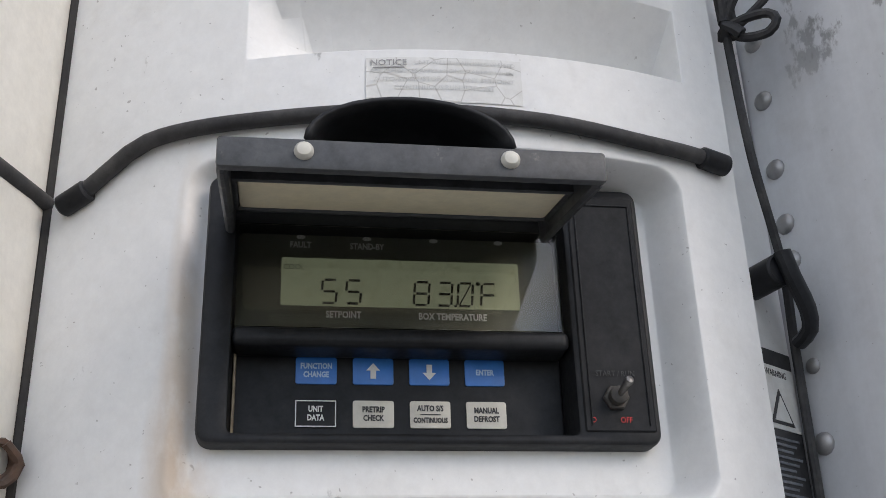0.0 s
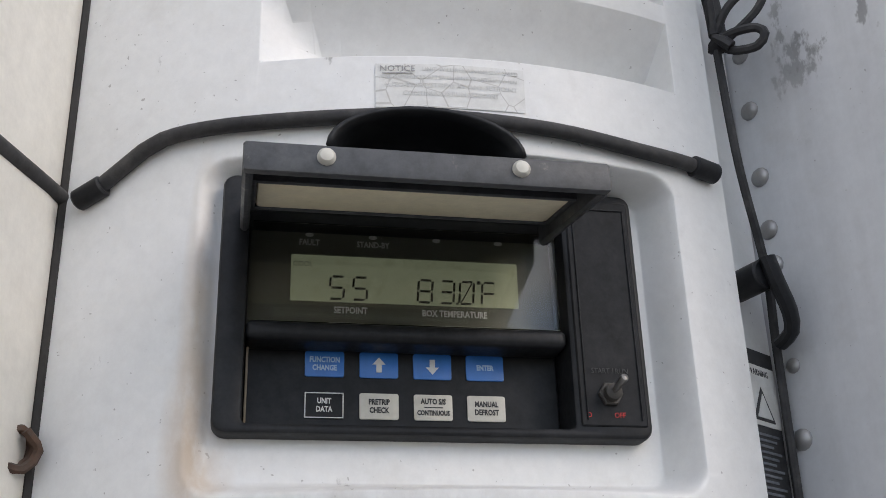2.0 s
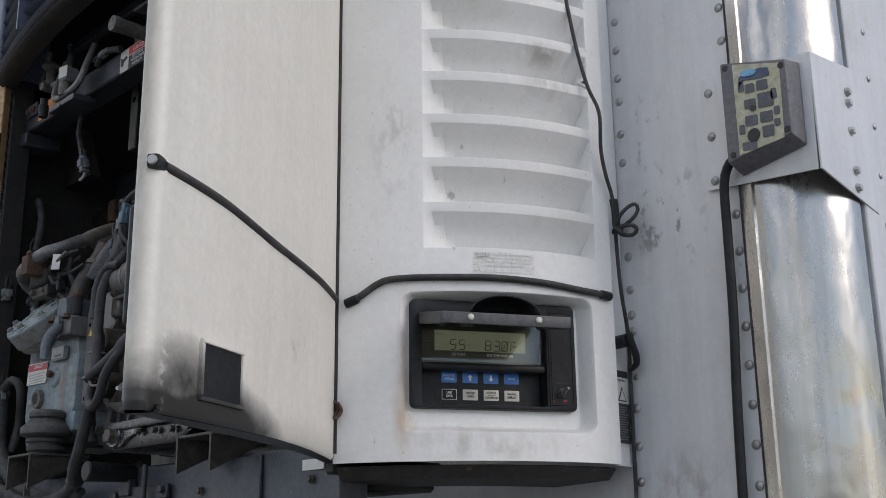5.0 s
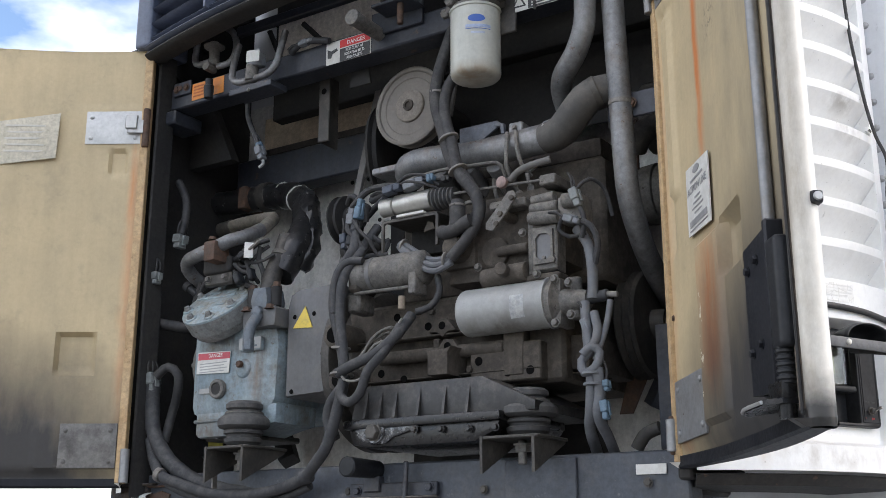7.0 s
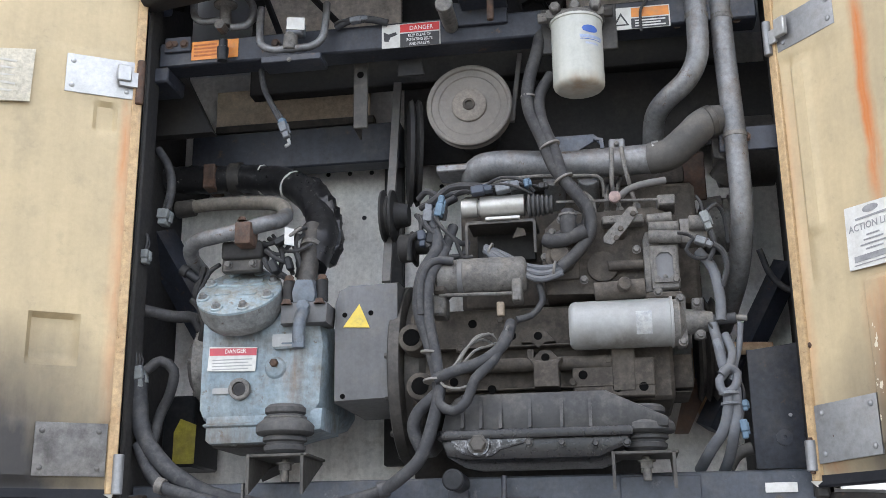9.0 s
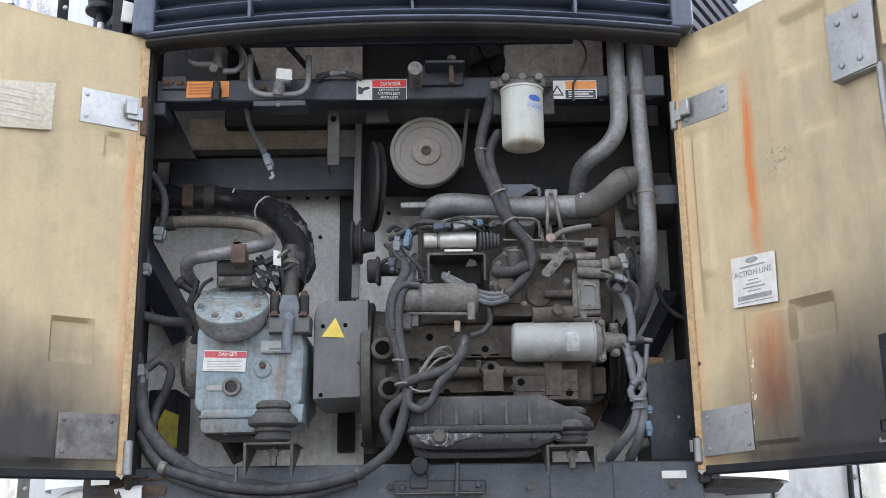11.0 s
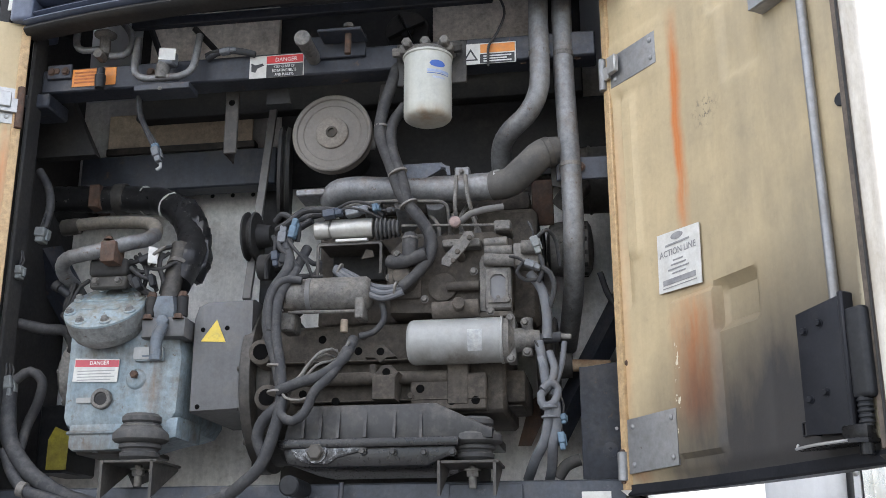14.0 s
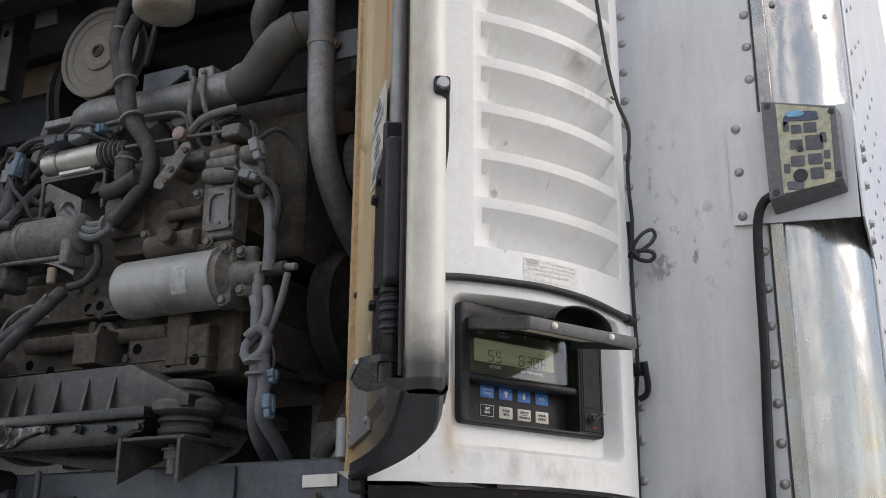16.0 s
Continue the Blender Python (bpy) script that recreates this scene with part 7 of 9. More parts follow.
lathe(fw, (-1.549, 0.392, 1.945), X, [(0, 0.188), (0.003, 0.192), (0.024, 0.192), (0.027, 0.188)], 56)
part("flange_ring", fw, IRON_DARK, bell, "dusty iron flange ring")
part("flange_face", lathe(NB(), (-1.520, 0.41, 1.945), X, [(0, 0.175), (0.03, 0.172), (0.05, 0.15), (0.06, 0.10)], 40), IRON_DARK, bell)
for k in range(7):
    a = radians(95 + 27 * k)
    part("bolt", hexbolt(NB(), (-1.549, 0.392 + 0.178 * math.cos(a), 1.945 + 0.178 * math.sin(a)), (-1, 0, 0), 0.008, 0.008), IRON_DARK, bell)
for p in ((-1.493, 0.175, 1.985), (-1.476, 0.175, 1.888)):
    part("lug", lathe(NB(), shift(p, 0, 0.09), FWD, [(0, 0.030), (0.08, 0.028), (0.088, 0.027), (0.090, 0.024)], 20), IRON, bell)
    part("hole", lathe(NB(), shift(p, 0, -0.0005), FWD, [(0, 0.0175), (0.0008, 0.017)], 18), VOID, bell)

# engine
eng = thing("diesel_engine", "dusty brown-grey diesel engine with greasy sump", "engine", (-1.25, 0.4, 1.70))
eb = NB()
box(eb, (-1.51, 0.252, 1.856), deep((-0.983, 0.252, 2.053), .56), 0.008)
block = part("block", eb, IRON, eng, "dusty iron block")
eb = NB()
box(eb, (-1.409, 0.31, 2.06), deep((-0.913, 0.31, 2.321), .54), 0.010)
part("cylinder_head", eb, IRON, eng)
part("rocker_cover", slab((-1.377, 0.34, 2.329), deep((-0.929, 0.34, 2.373), .50), 0.012, 2), IRON, eng)
for lo2, hi2 in (((-1.464, 0.262, 1.966), (-1.016, 0.262, 1.97)), ((-1.437, 0.258, 1.881), (-1.02, 0.258, 1.884)), ((-1.269, 0.25, 1.922), (-1.255, 0.25, 1.961)), ((-1.104, 0.262, 1.87), (-1.058, 0.262, 1.96))):
    part("casting_rib", slab(deep(lo2, 0.275), deep(hi2, 0.222), 0.003), IRON, eng)
part("coolant_rail", rod(NB(), (-1.408, 0.232, 1.932), (-1.103, 0.232, 1.93), 0.014), IRON, eng)
part("mount_plate", slab(deep((-1.181, 0.25, 1.86), .262), deep((-1.021, 0.25, 1.936), .224), 0.003), IRON, eng)
for p in ((-1.094, 0.223, 1.878), (-1.044, 0.223, 1.878), (-1.340, 0.221, 1.8825), (-1.38, 0.2515, 2.023), (-1.16, 0.223, 1.905), (-1.42, 0.2515, 1.905), (-1.30, 0.2515, 1.995)):
    part("hole", lathe(NB(), p, FWD, [(0, 0.009), (0.0006, 0.0085)], 14), VOID, eng)
for x_, z_ in ((-1.245, 1.986), (-1.232, 1.942)):
    part("rib_eye", prism(NB(), [(-0.034, -0.012), (-0.014, -0.013), (0.0, -0.024), (0.014, -0.013), (0.034, -0.012), (0.02, 0.004), (0.010, 0.015), (-0.010, 0.015), (-0.02, 0.004)], (x_, 0.248, z_), X, Z, 0.028, 0.004), IRON, eng)
    part("hole", lathe(NB(), (x_, 0.2195, z_), FWD, [(0, 0.0085), (0.0006, 0.008)], 14), VOID, eng)
for p in ((-1.401, 0.222, 1.967), (-1.323, 0.252, 2.028), (-1.109, 0.224, 1.932), (-1.465, 0.252, 1.945), (-1.29, 0.252, 2.025), (-1.18, 0.224, 1.89)):
    part("bolt", hexbolt(NB(), p, FWD, 0.009, 0.008), IRON, eng)
part("boss", prism(NB(), [(-0.024, -0.02), (0.024, -0.02), (0.024, 0.024), (0.032, 0.036), (0.012, 0.030), (-0.012, 0.030), (-0.032, 0.036), (-0.024, 0.024)], (-1.229, 0.25, 1.898), X, Z, 0.073, 0.003), IRON, eng)
# bearing beam over the sump
sb_ = NB()
prism(sb_, [(0, 0), (0.43, 0), (0.43, 0.018), (0.315, 0.072), (0.04, 0.072), (0.012, 0.05)], deep((-1.434, 0.165, 1.794), .44), X, Z, 0.275, 0.005)
sump_top = part("sump_upper", sb_, SUMP, eng, "grey ribbed cast sump flange")
for x0 in ((-1.397, 0.165, 1.8), (-1.361, 0.165, 1.799), (-1.324, 0.165, 1.798), (-1.268, 0.165, 1.798), (-1.208, 0.165, 1.797), (-1.154, 0.165, 1.796)):
    rb = NB()
    prism(rb, [(0, 0), (0.016, 0), (0.016, 0.056), (0.012, 0.056)], shift(x0, 0.003, -0.012), (0, 1, 0), Z, 0.006)
    part("rib", rb, SUMP, sump_top)
for x0_, x1_, in (((-1.41, 0.165, 1.845), (-1.266, 0.165, 1.861)), ((-1.189, 0.165, 1.842), (-1.109, 0.165, 1.86))):
    part("top_plate", slab(deep(x0_, .42), deep(x1_, .170), 0.008, 3), SUMP, eng)
part("sump_lip", slab(deep((-1.439, 0.15, 1.778), .42), deep((-1.070, 0.15, 1.796), .146), 0.004, 2), OIL, eng)
lo3 = NB()
prism(lo3, [(0.0, 0.040), (0.012, 0.008), (0.05, 0.0), (0.30, 0.0), (0.345, 0.018), (0.36, 0.040)], deep((-1.434, 0.155, 1.74), .42), X, Z, 0.262, 0.008)
part("sump", lo3, OIL, eng, "oily black sump")
for p in ((-1.265, 0.152, 1.77), (-1.203, 0.152, 1.768), (-1.14, 0.152, 1.765), (-1.083, 0.155, 1.765)):
    part("sump_bolt", hexbolt(NB(), p, FWD, 0.0078, 0.010), SUMP, eng)
gr = NB()
prism(gr, [(-0.062, -0.006), (-0.045, -0.020), (-0.02, -0.027), (0.012, -0.026), (0.03, -0.014), (0.062, -0.006), (0.095, 0.004), (0.07, 0.014), (0.035, 0.017), (0.0, 0.022), (-0.05, 0.018), (-0.066, 0.008)], (-1.348, 0.158, 1.772), X, Z, 0.006, 0.003)
# pale patches and spots paint the wet highlights into the dark grease
GLINT_GREASE = mat("grease_painted_glints", (0.012, 0.012, 0.013), (0.05, 0.05, 0.052), 0.14, 0.1, 30, 1.0, 160, 0.9, (0.50, 0.51, 0.53), cover=0.57, spots=(0.55, 0.56, 0.58), grit=0.3)
part("grease_patch", gr, GLINT_GREASE, eng, "dark wet grease with pale glints painted on")
dp = part("drain_plug", lathe(NB(), (-1.36, 0.15, 1.769), FWD, [(0, 0.019), (0.004, 0.019), (0.005, 0.0155), (0.016, 0.0155), (0.018, 0.013)], 6), IRON_DARK, eng, "wet hexagon drain plug")
part("washer", lathe(NB(), (-1.36, 0.15, 1.769), FWD, [(0, 0.0235), (0.003, 0.0215)], 20), GLINT_GREASE, dp)

# injection pump and its covers on the near side
ip = thing("injection_pump", "dusty cast injection pump with levers and covers", "pump", (-1.05, 0.28, 2.05))
pb_ = NB()
prism(pb_, [(0, 0.0), (0.17, -0.005), (0.26, 0.02), (0.265, 0.155), (0.22, 0.175), (0.03, 0.168), (0.0, 0.14)], deep((-1.225, 0.21, 2.066), .34), X, Z, 0.125, 0.010)
part("pump_body", pb_, IRON, ip, "dusty brown cast pump body")
part("governor_cover", prism(NB(), [(0, 0), (0.066, 0.002), (0.068, 0.105), (0.056, 0.126), (0.006, 0.124), (0, 0.108)], deep((-1.03, 0.2, 2.058), .228), X, Z, 0.032, 0.006), CAST, ip)
part("window_plate", slab((-1.018, 0.190, 2.062), deep((-0.962, 0.190, 2.152), .205), 0.003), CAST, ip)
OUT = [(-0.021, -0.034), (0.021, -0.034), (0.021, -0.034), (0.021, 0.034), (0.021, 0.034), (-0.021, 0.034), (-0.021, 0.034), (-0.021, -0.034)]
OCT = [(-0.008, -0.026), (0.008, -0.026), (0.016, -0.018), (0.016, 0.018), (0.008, 0.026), (-0.008, 0.026), (-0.016, 0.018), (-0.016, -0.018)]
win = NB()
loops = [[win.verts.new((-0.99 + x, y, 2.108 + z)) for x, z in sh_] for sh_, y in ((OUT, 0.190), (OUT, 0.184), (OCT, 0.184), (OCT, 0.189))]
for p, q in zip(loops, loops[1:]):
    for k in range(8):
        win.faces.new((p[k], p[(k + 1) % 8], q[(k + 1) % 8], q[k]))
part("window_frame", win, CAST, ip)
part("window_face", prism(NB(), OCT, (-0.99, 0.1898, 2.108), X, Z, 0.0012), HOUSING, ip)
part("adjuster", lathe(NB(), (-0.99, 0.1888, 2.086), FWD, [(0, 0.0045), (0.003, 0.004), (0.004, 0.002)], 12), CAST, ip)
part("cam_cover", lathe(NB(), shift((-1.11, 0.21, 2.118)), FWD, [(-0.01, 0.032), (0.004, 0.031), (0.006, 0.026)], 20), IRON, ip)
part("rod_cover", rod(NB(), (-1.099, 0.2, 2.116), (-1.03, 0.2, 2.116), 0.010), IRON, ip)
part("oil_boss", rod(NB(), (-1.129, 0.195, 2.062), (-1.03, 0.195, 2.066), 0.020), IRON, ip)
part("drain_elbow", rod(NB(), (-1.076, 0.2, 2.068), shift((-1.069, 0.155, 2.069)), 0.013), IRON, ip)
part("lower_flange", slab(deep((-1.033, 0.2, 2.044), .24), deep((-0.96, 0.2, 2.057), .19), 0.003), IRON, ip)
lv_ = NB()
prism(lv_, [(-0.040, -0.030), (-0.024, -0.036), (0.006, -0.004), (0.030, 0.028), (0.024, 0.040), (0.012, 0.040), (-0.018, 0.006), (-0.040, -0.018)], (-1.065, 0.168, 2.185), X, Z, 0.006, 0.001)
lvp = part("stop_lever", lv_, CAST, ip, "pressed steel stop lever")
for p in ((-1.045, 0.162, 2.21), (-1.071, 0.162, 2.181), (-1.08, 0.162, 2.162)):
    part("hole", lathe(NB(), p, FWD, [(0, 0.006), (0.004, 0.005)], 12), IRON, lvp)
part("lever_pivot", rod(NB(), shift((-1.07, 0.17, 2.183), 0, 0.06), (-1.071, 0.165, 2.181), 0.010), IRON, ip)
part("upper_plate", slab(deep((-1.107, 0.2, 2.198), .25), deep((-1.025, 0.2, 2.215), .18), 0.003), CAST, ip)
for k, (p, q, r) in enumerate((((-1.017, 0.19, 2.187), (-0.958, 0.19, 2.186), 0.012), ((-1.018, 0.185, 2.168), (-0.953, 0.185, 2.163), 0.013), ((-1.019, 0.2, 2.207), (-0.969, 0.2, 2.21), 0.011))):
    part("fitting", rod(NB(), p, q, r), CAST, ip)
part("banjo_block", slab(deep((-0.957, 0.19, 2.151), .235), deep((-0.904, 0.19, 2.202), .185), 0.006, 2), CAST, ip)
part("end_cap", rod(NB(), (-0.939, 0.175, 2.188), (-0.904, 0.175, 2.187), 0.015), CAST, ip)
for p in ((-1.208, 0.205, 2.194), (-1.189, 0.205, 2.219), (-1.148, 0.205, 2.092), (-1.224, 0.205, 2.143), (-1.175, 0.204, 2.15), (-1.042, 0.2, 2.147), (-0.97, 0.19, 2.079), (-1.006, 0.188, 2.056)):
    part("bolt", hexbolt(NB(), p, FWD, 0.0085, 0.010), CAST, ip)
part("feed_pump", lathe(NB(), shift((-1.192, 0.2, 2.138)), FWD, [(-0.02, 0.032), (0.016, 0.030), (0.020, 0.022), (0.030, 0.018), (0.032, 0.010)], 22), IRON, ip)
part("feed_body", slab(deep((-1.23, 0.21, 2.095), .27), deep((-1.155, 0.21, 2.182), .205), 0.008, 2), IRON, ip)
part("oil_filler", lathe(NB(), deep((-1.172, 0.23, 2.202), .235), Z, [(0, 0.018), (0.03, 0.018), (0.032, 0.024), (0.038, 0.024), (0.040, 0.020)], 20), CAST, ip)
# injection lines and throttle rod
for i, (a, b, c) in enumerate((((-1.121, 0.24, 2.218), (-1.123, 0.23, 2.264), (-1.151, 0.28, 2.309)), ((-1.095, 0.24, 2.222), (-1.096, 0.22, 2.261), (-1.091, 0.29, 2.318)), ((-1.036, 0.23, 2.229), (-1.045, 0.23, 2.278), (-1.046, 0.3, 2.328)), ((-1.07, 0.24, 2.226), (-1.074, 0.225, 2.273), (-1.065, 0.3, 2.333)))):
    part("injection_line", tube(NB(), [a, shift(a, 0, 0, 0.02), b, c], 0.0045, 8), CAST, ip)
    part("line_nut", lathe(NB(), a, Z, [(0, 0.009), (0.02, 0.009), (0.024, 0.006)], 6), CAST, ip)
part("throttle_rod", tube(NB(), [(-1.196, 0.19, 2.253), (-1.137, 0.19, 2.251), (-0.976, 0.19, 2.244)], 0.0030, 8), CAST, ip)
part("rod_end", lathe(NB(), shift((-1.079, 0.19, 2.254)), FWD, [(0, 0.012), (0.010, 0.012), (0.012, 0.009)], 16), mat("dull_pink_cap", (0.28, 0.20, 0.18), (0.22, 0.165, 0.15), 0.6), ip)
part("rod_bracket", slab(deep((-0.996, 0.2, 2.232), .26), deep((-0.96, 0.2, 2.254), .185), 0.003), CAST, ip)
part("fuel_hose", tube(NB(), [(-1.068, 0.2, 2.26), (-1.049, 0.195, 2.273), (-1.017, 0.19, 2.28), (-0.977, 0.2, 2.288)], 0.0072, 10), BELT, ip)

# air intake manifold
man = thing("intake_manifold", "grey cast intake manifold pipe with clamped hose", "manifold", (-1.2, 0.3, 2.34))
part("runner", tube(NB(), [(-1.374, 0.3, 2.338), (-1.364, 0.265, 2.358), (-1.317, 0.255, 2.365), (-1.173, 0.25, 2.353), (-0.989, 0.238, 2.35)], 0.0305, 18), TIN, man, "grey runner pipe")
part("elbow_hose", tube(NB(), [(-1.001, 0.238, 2.35), (-0.962, 0.225, 2.353), (-0.92, 0.21, 2.382), (-0.889, 0.215, 2.41), (-0.843, 0.25, 2.427)], 0.033, 16), DUSTHOSE, man, "dusty rubber elbow hose")
tie(man, (-0.987, 0.236, 2.352), (1, -0.1, 0.1), 0.0325, ZINC, 0.014)
part("end_clamp", lathe(NB(), (-0.886, 0.215, 2.41), (0.8, 0.2, 0.3), [(0, 0.034), (0.012, 0.035), (0.014, 0.033)], 18), IRON_DARK, man)
part("flange", slab(deep((-1.451, 0.25, 2.355), .32), deep((-1.354, 0.25, 2.371), .245), 0.003), TIN, man)
part("lift_tab", prism(NB(), [(0, 0), (0.042, -0.010), (0.095, 0.020), (0.104, 0.012), (0.106, 0.022), (0.092, 0.034), (0.0, 0.034)], (-1.207, 0.236, 2.376), X, Z, 0.006, 0.001), TABBLUE, man, "slate-blue folded sheet tab")
part("tab_lip", prism(NB(), [(0, 0), (0.020, -0.004), (0.022, -0.026), (0.014, -0.026), (0.012, -0.008), (0.0, -0.006)], (-1.116, 0.234, 2.402), X, Z, 0.010, 0.001), TABBLUE, man)
part("bridge", slab(deep((-1.085, 0.225, 2.371), .26), deep((-1.052, 0.225, 2.395), .225), 0.003), TIN, man)
for q in (((-1.08, 0.212, 2.37), (-1.081, 0.208, 2.33), (-1.083, 0.212, 2.296), (-1.08, 0.23, 2.271)), ((-1.06, 0.212, 2.37), (-1.056, 0.208, 2.33), (-1.049, 0.214, 2.296), (-1.041, 0.24, 2.276))):
    part("pipe", tube(NB(), q, 0.0045, 8), CAST, man)
part("bolt", hexbolt(NB(), (-1.069, 0.223, 2.382), FWD, 0.006, 0.006), CAST, man)
for p in ((-1.275, 0.25, 2.332), (-1.203, 0.25, 2.327), (-1.131, 0.25, 2.322)):
    part("branch", rod(NB(), p, shift(p, 0, 0.09, -0.045), 0.022), TIN, man)
part("vacuum_line", tube(NB(), [(-1.383, 0.23, 2.298), (-1.333, 0.22, 2.314), (-1.247, 0.215, 2.32), (-1.169, 0.215, 2.316), (-1.112, 0.22, 2.313), (-1.101, 0.23, 2.298), (-1.1, 0.24, 2.274)], 0.004, 8), CAST, man)

# starter, solenoid, filters
SETTING[0] = BAY @ Matrix.Translation((-0.010, -0.018, 0.004))
st_ = thing("starter_motor", "dusty grey starter motor with clamp rods", "starter motor", (-1.37, 0.21, 2.06))
part("barrel", lathe(NB(), (-1.431, 0.208, 2.102), X, [(0, 0.030), (0.004, 0.036), (0.045, 0.036), (0.047, 0.0375), (0.128, 0.0375), (0.130, 0.0365), (0.172, 0.0365), (0.178, 0.032), (0.182, 0.02)], 28), CAST, st_)
part("end_frame", slab(deep((-1.439, 0.2, 2.065), .25), deep((-1.408, 0.2, 2.135), .18), 0.006), IRON, st_)
part("band", lathe(NB(), shift((-1.431, 0.208, 2.102), 0.044), X, [(0, 0.0372), (0.0005, 0.0385), (0.010, 0.0385), (0.0105, 0.0372)], 28), HOUSING, st_)
part("lead", tube(NB(), [(-1.394, 0.175, 2.127), (-1.421, 0.17, 2.13), (-1.446, 0.165, 2.117), (-1.459, 0.16, 2.077), (-1.457, 0.16, 2.019)], 0.0085, 10), HOSE, st_)
part("mount_ear", slab(deep((-1.445, 0.2, 2.023), .25), deep((-1.413, 0.2, 2.067), .19), 0.005), CAST, st_)
part("clamp_rod", rod(NB(), (-1.426, 0.19, 2.063), (-1.265, 0.19, 2.06), 0.004, 8), CAST, st_)
part("clamp_block", slab(deep((-1.279, 0.19, 2.042), .22), deep((-1.259, 0.19, 2.098), .175), 0.003), CAST, st_)
part("terminal", rod(NB(), shift((-1.303, 0.19, 2.015)), shift((-1.303, 0.19, 2.043)), 0.008, 10), mat("pale_terminal_boot", (0.33, 0.27, 0.2), (0.25, 0.2, 0.15), 0.7), st_)
SETTING[0] = BAY
ss_ = thing("speed_solenoid", "bright plated throttle solenoid with dusty bellows", "solenoid", (-1.33, 0.2, 2.22))
part("coil", lathe(NB(), (-1.393, 0.21, 2.258), X, [(0, 0.017), (0.002, 0.020), (0.034, 0.020), (0.036, 0.016), (0.039, 0.016), (0.041, 0.0225), (0.128, 0.0225), (0.131, 0.021)], 28), BRIGHT, ss_)
bl = [(0, 0.018)]
for k in range(6):
    bl += [(0.003 + 0.009 * k, 0.026 - 0.0014 * k), (0.006 + 0.009 * k, 0.026 - 0.0014 * k), (0.0085 + 0.009 * k, 0.019 - 0.001 * k)]
part("bellows", lathe(NB(), (-1.256, 0.21, 2.255), X, bl, 24), MOUNT, ss_, "dusty grey rubber bellows")
part("name_tag", slab(deep((-1.341, 0.19, 2.224), .2), deep((-1.271, 0.19, 2.23), .188), 0.001), PAPER, ss_)
bk = NB()
prism(bk, [(0, 0), (0.006, 0), (0.006, 0.062), (0.009, 0.065), (0.136, 0.065), (0.139, 0.062), (0.139, 0.0), (0.145, 0), (0.145, 0.065), (0.141, 0.070), (0.004, 0.070), (0.0, 0.065)], deep((-1.384, 0.2, 2.152), .2), X, Z, 0.006, 0.001)
part("bracket", bk, IRON_DARK, ss_)
part("bracket_shelf", slab(deep((-1.381, 0.2, 2.221), .30), deep((-1.239, 0.2, 2.225), .195), 0.002), IRON_DARK, ss_)
part("bracket_back", slab(deep((-1.371, 0.25, 2.163), .30), deep((-1.248, 0.25, 2.227), .29), 0.002), BLACKFLAT, ss_)
part("tab", prism(NB(), [(0, 0), (0.028, 0.004), (0.024, 0.018), (0.01, 0.022)], (-1.289, 0.22, 2.191), X, Z, 0.004), IRON, ss_)


def canister(b, p, axis, r, h, roll=0.006):
    """Spin-on filter: domed end, straight wall, rolled seam."""
    return lathe(b, p, axis, [(0, r * 0.78), (0.003, r * 0.90), (0.007, r * 0.97), (0.012, r), (h - roll, r), (h - roll + 0.001, r + 0.0025), (h, r + 0.0025), (h + 0.001, r * 0.9)], 36)


fu = thing("fuel_filter", "white spin-on filter canister with blue oval print", "filter", (-1.12, 0.18, 2.52))
FC = V(*(-1.138, 0.185, 2.49))
part("canister", canister(NB(), FC, Z, 0.0535, 0.155), CANISTER, fu, "white canister")
hd_ = NB()
lathe(hd_, FC + V(0, 0, 0.152), Z, [(0, 0.048), (0.012, 0.050), (0.018, 0.042), (0.024, 0.03)], 28)
box(hd_, FC + V(-0.062, -0.022, 0.16), FC + V(0.060, 0.03, 0.182), 0.006, None, 2)
fh = part("filter_head", hd_, CAST, fu, "grey cast filter head")
for dx in (-0.042, 0.0, 0.042):
    part("cap", lathe(NB(), FC + V(dx, -0.03, 0.178), FWD, [(-0.02, 0.012), (0.010, 0.012), (0.013, 0.009)], 6), CAST, fh)
part("primer_knob", lathe(NB(), FC + V(-0.004, 0.0, 0.182), Z, [(0, 0.012), (0.010, 0.012), (0.012, 0.009), (0.016, 0.006)], 14), CAST, fh)
part("side_bolt", rod(NB(), FC + V(-0.08, -0.005, 0.17), FC + V(-0.06, -0.005, 0.17), 0.011, 6), CAST, fh)
part("side_bolt", rod(NB(), FC + V(0.058, -0.005, 0.172), FC + V(0.078, -0.005, 0.172), 0.011, 6), IRON_DARK, fh)
part("hanger_plate", box(NB(), FC + V(-0.075, 0.022, 0.10), FC + V(0.085, 0.030, 0.205), 0.002), IRON_DARK, fu)


def wrapped(b, c, r, a0, a1, z0, z1, k=8):
    """A print that follows the can's wall; angles from straight ahead, towards +x."""
    for i in range(k):
        u0, u1 = radians(a0 + (a1 - a0) * i / k), radians(a0 + (a1 - a0) * (i + 1) / k)
        b.faces.new([b.verts.new((c.x + r * math.sin(u), c.y - r * math.cos(u), c.z + z)) for u, z in ((u0, z0), (u1, z0), (u1, z1), (u0, z1))])
    return b


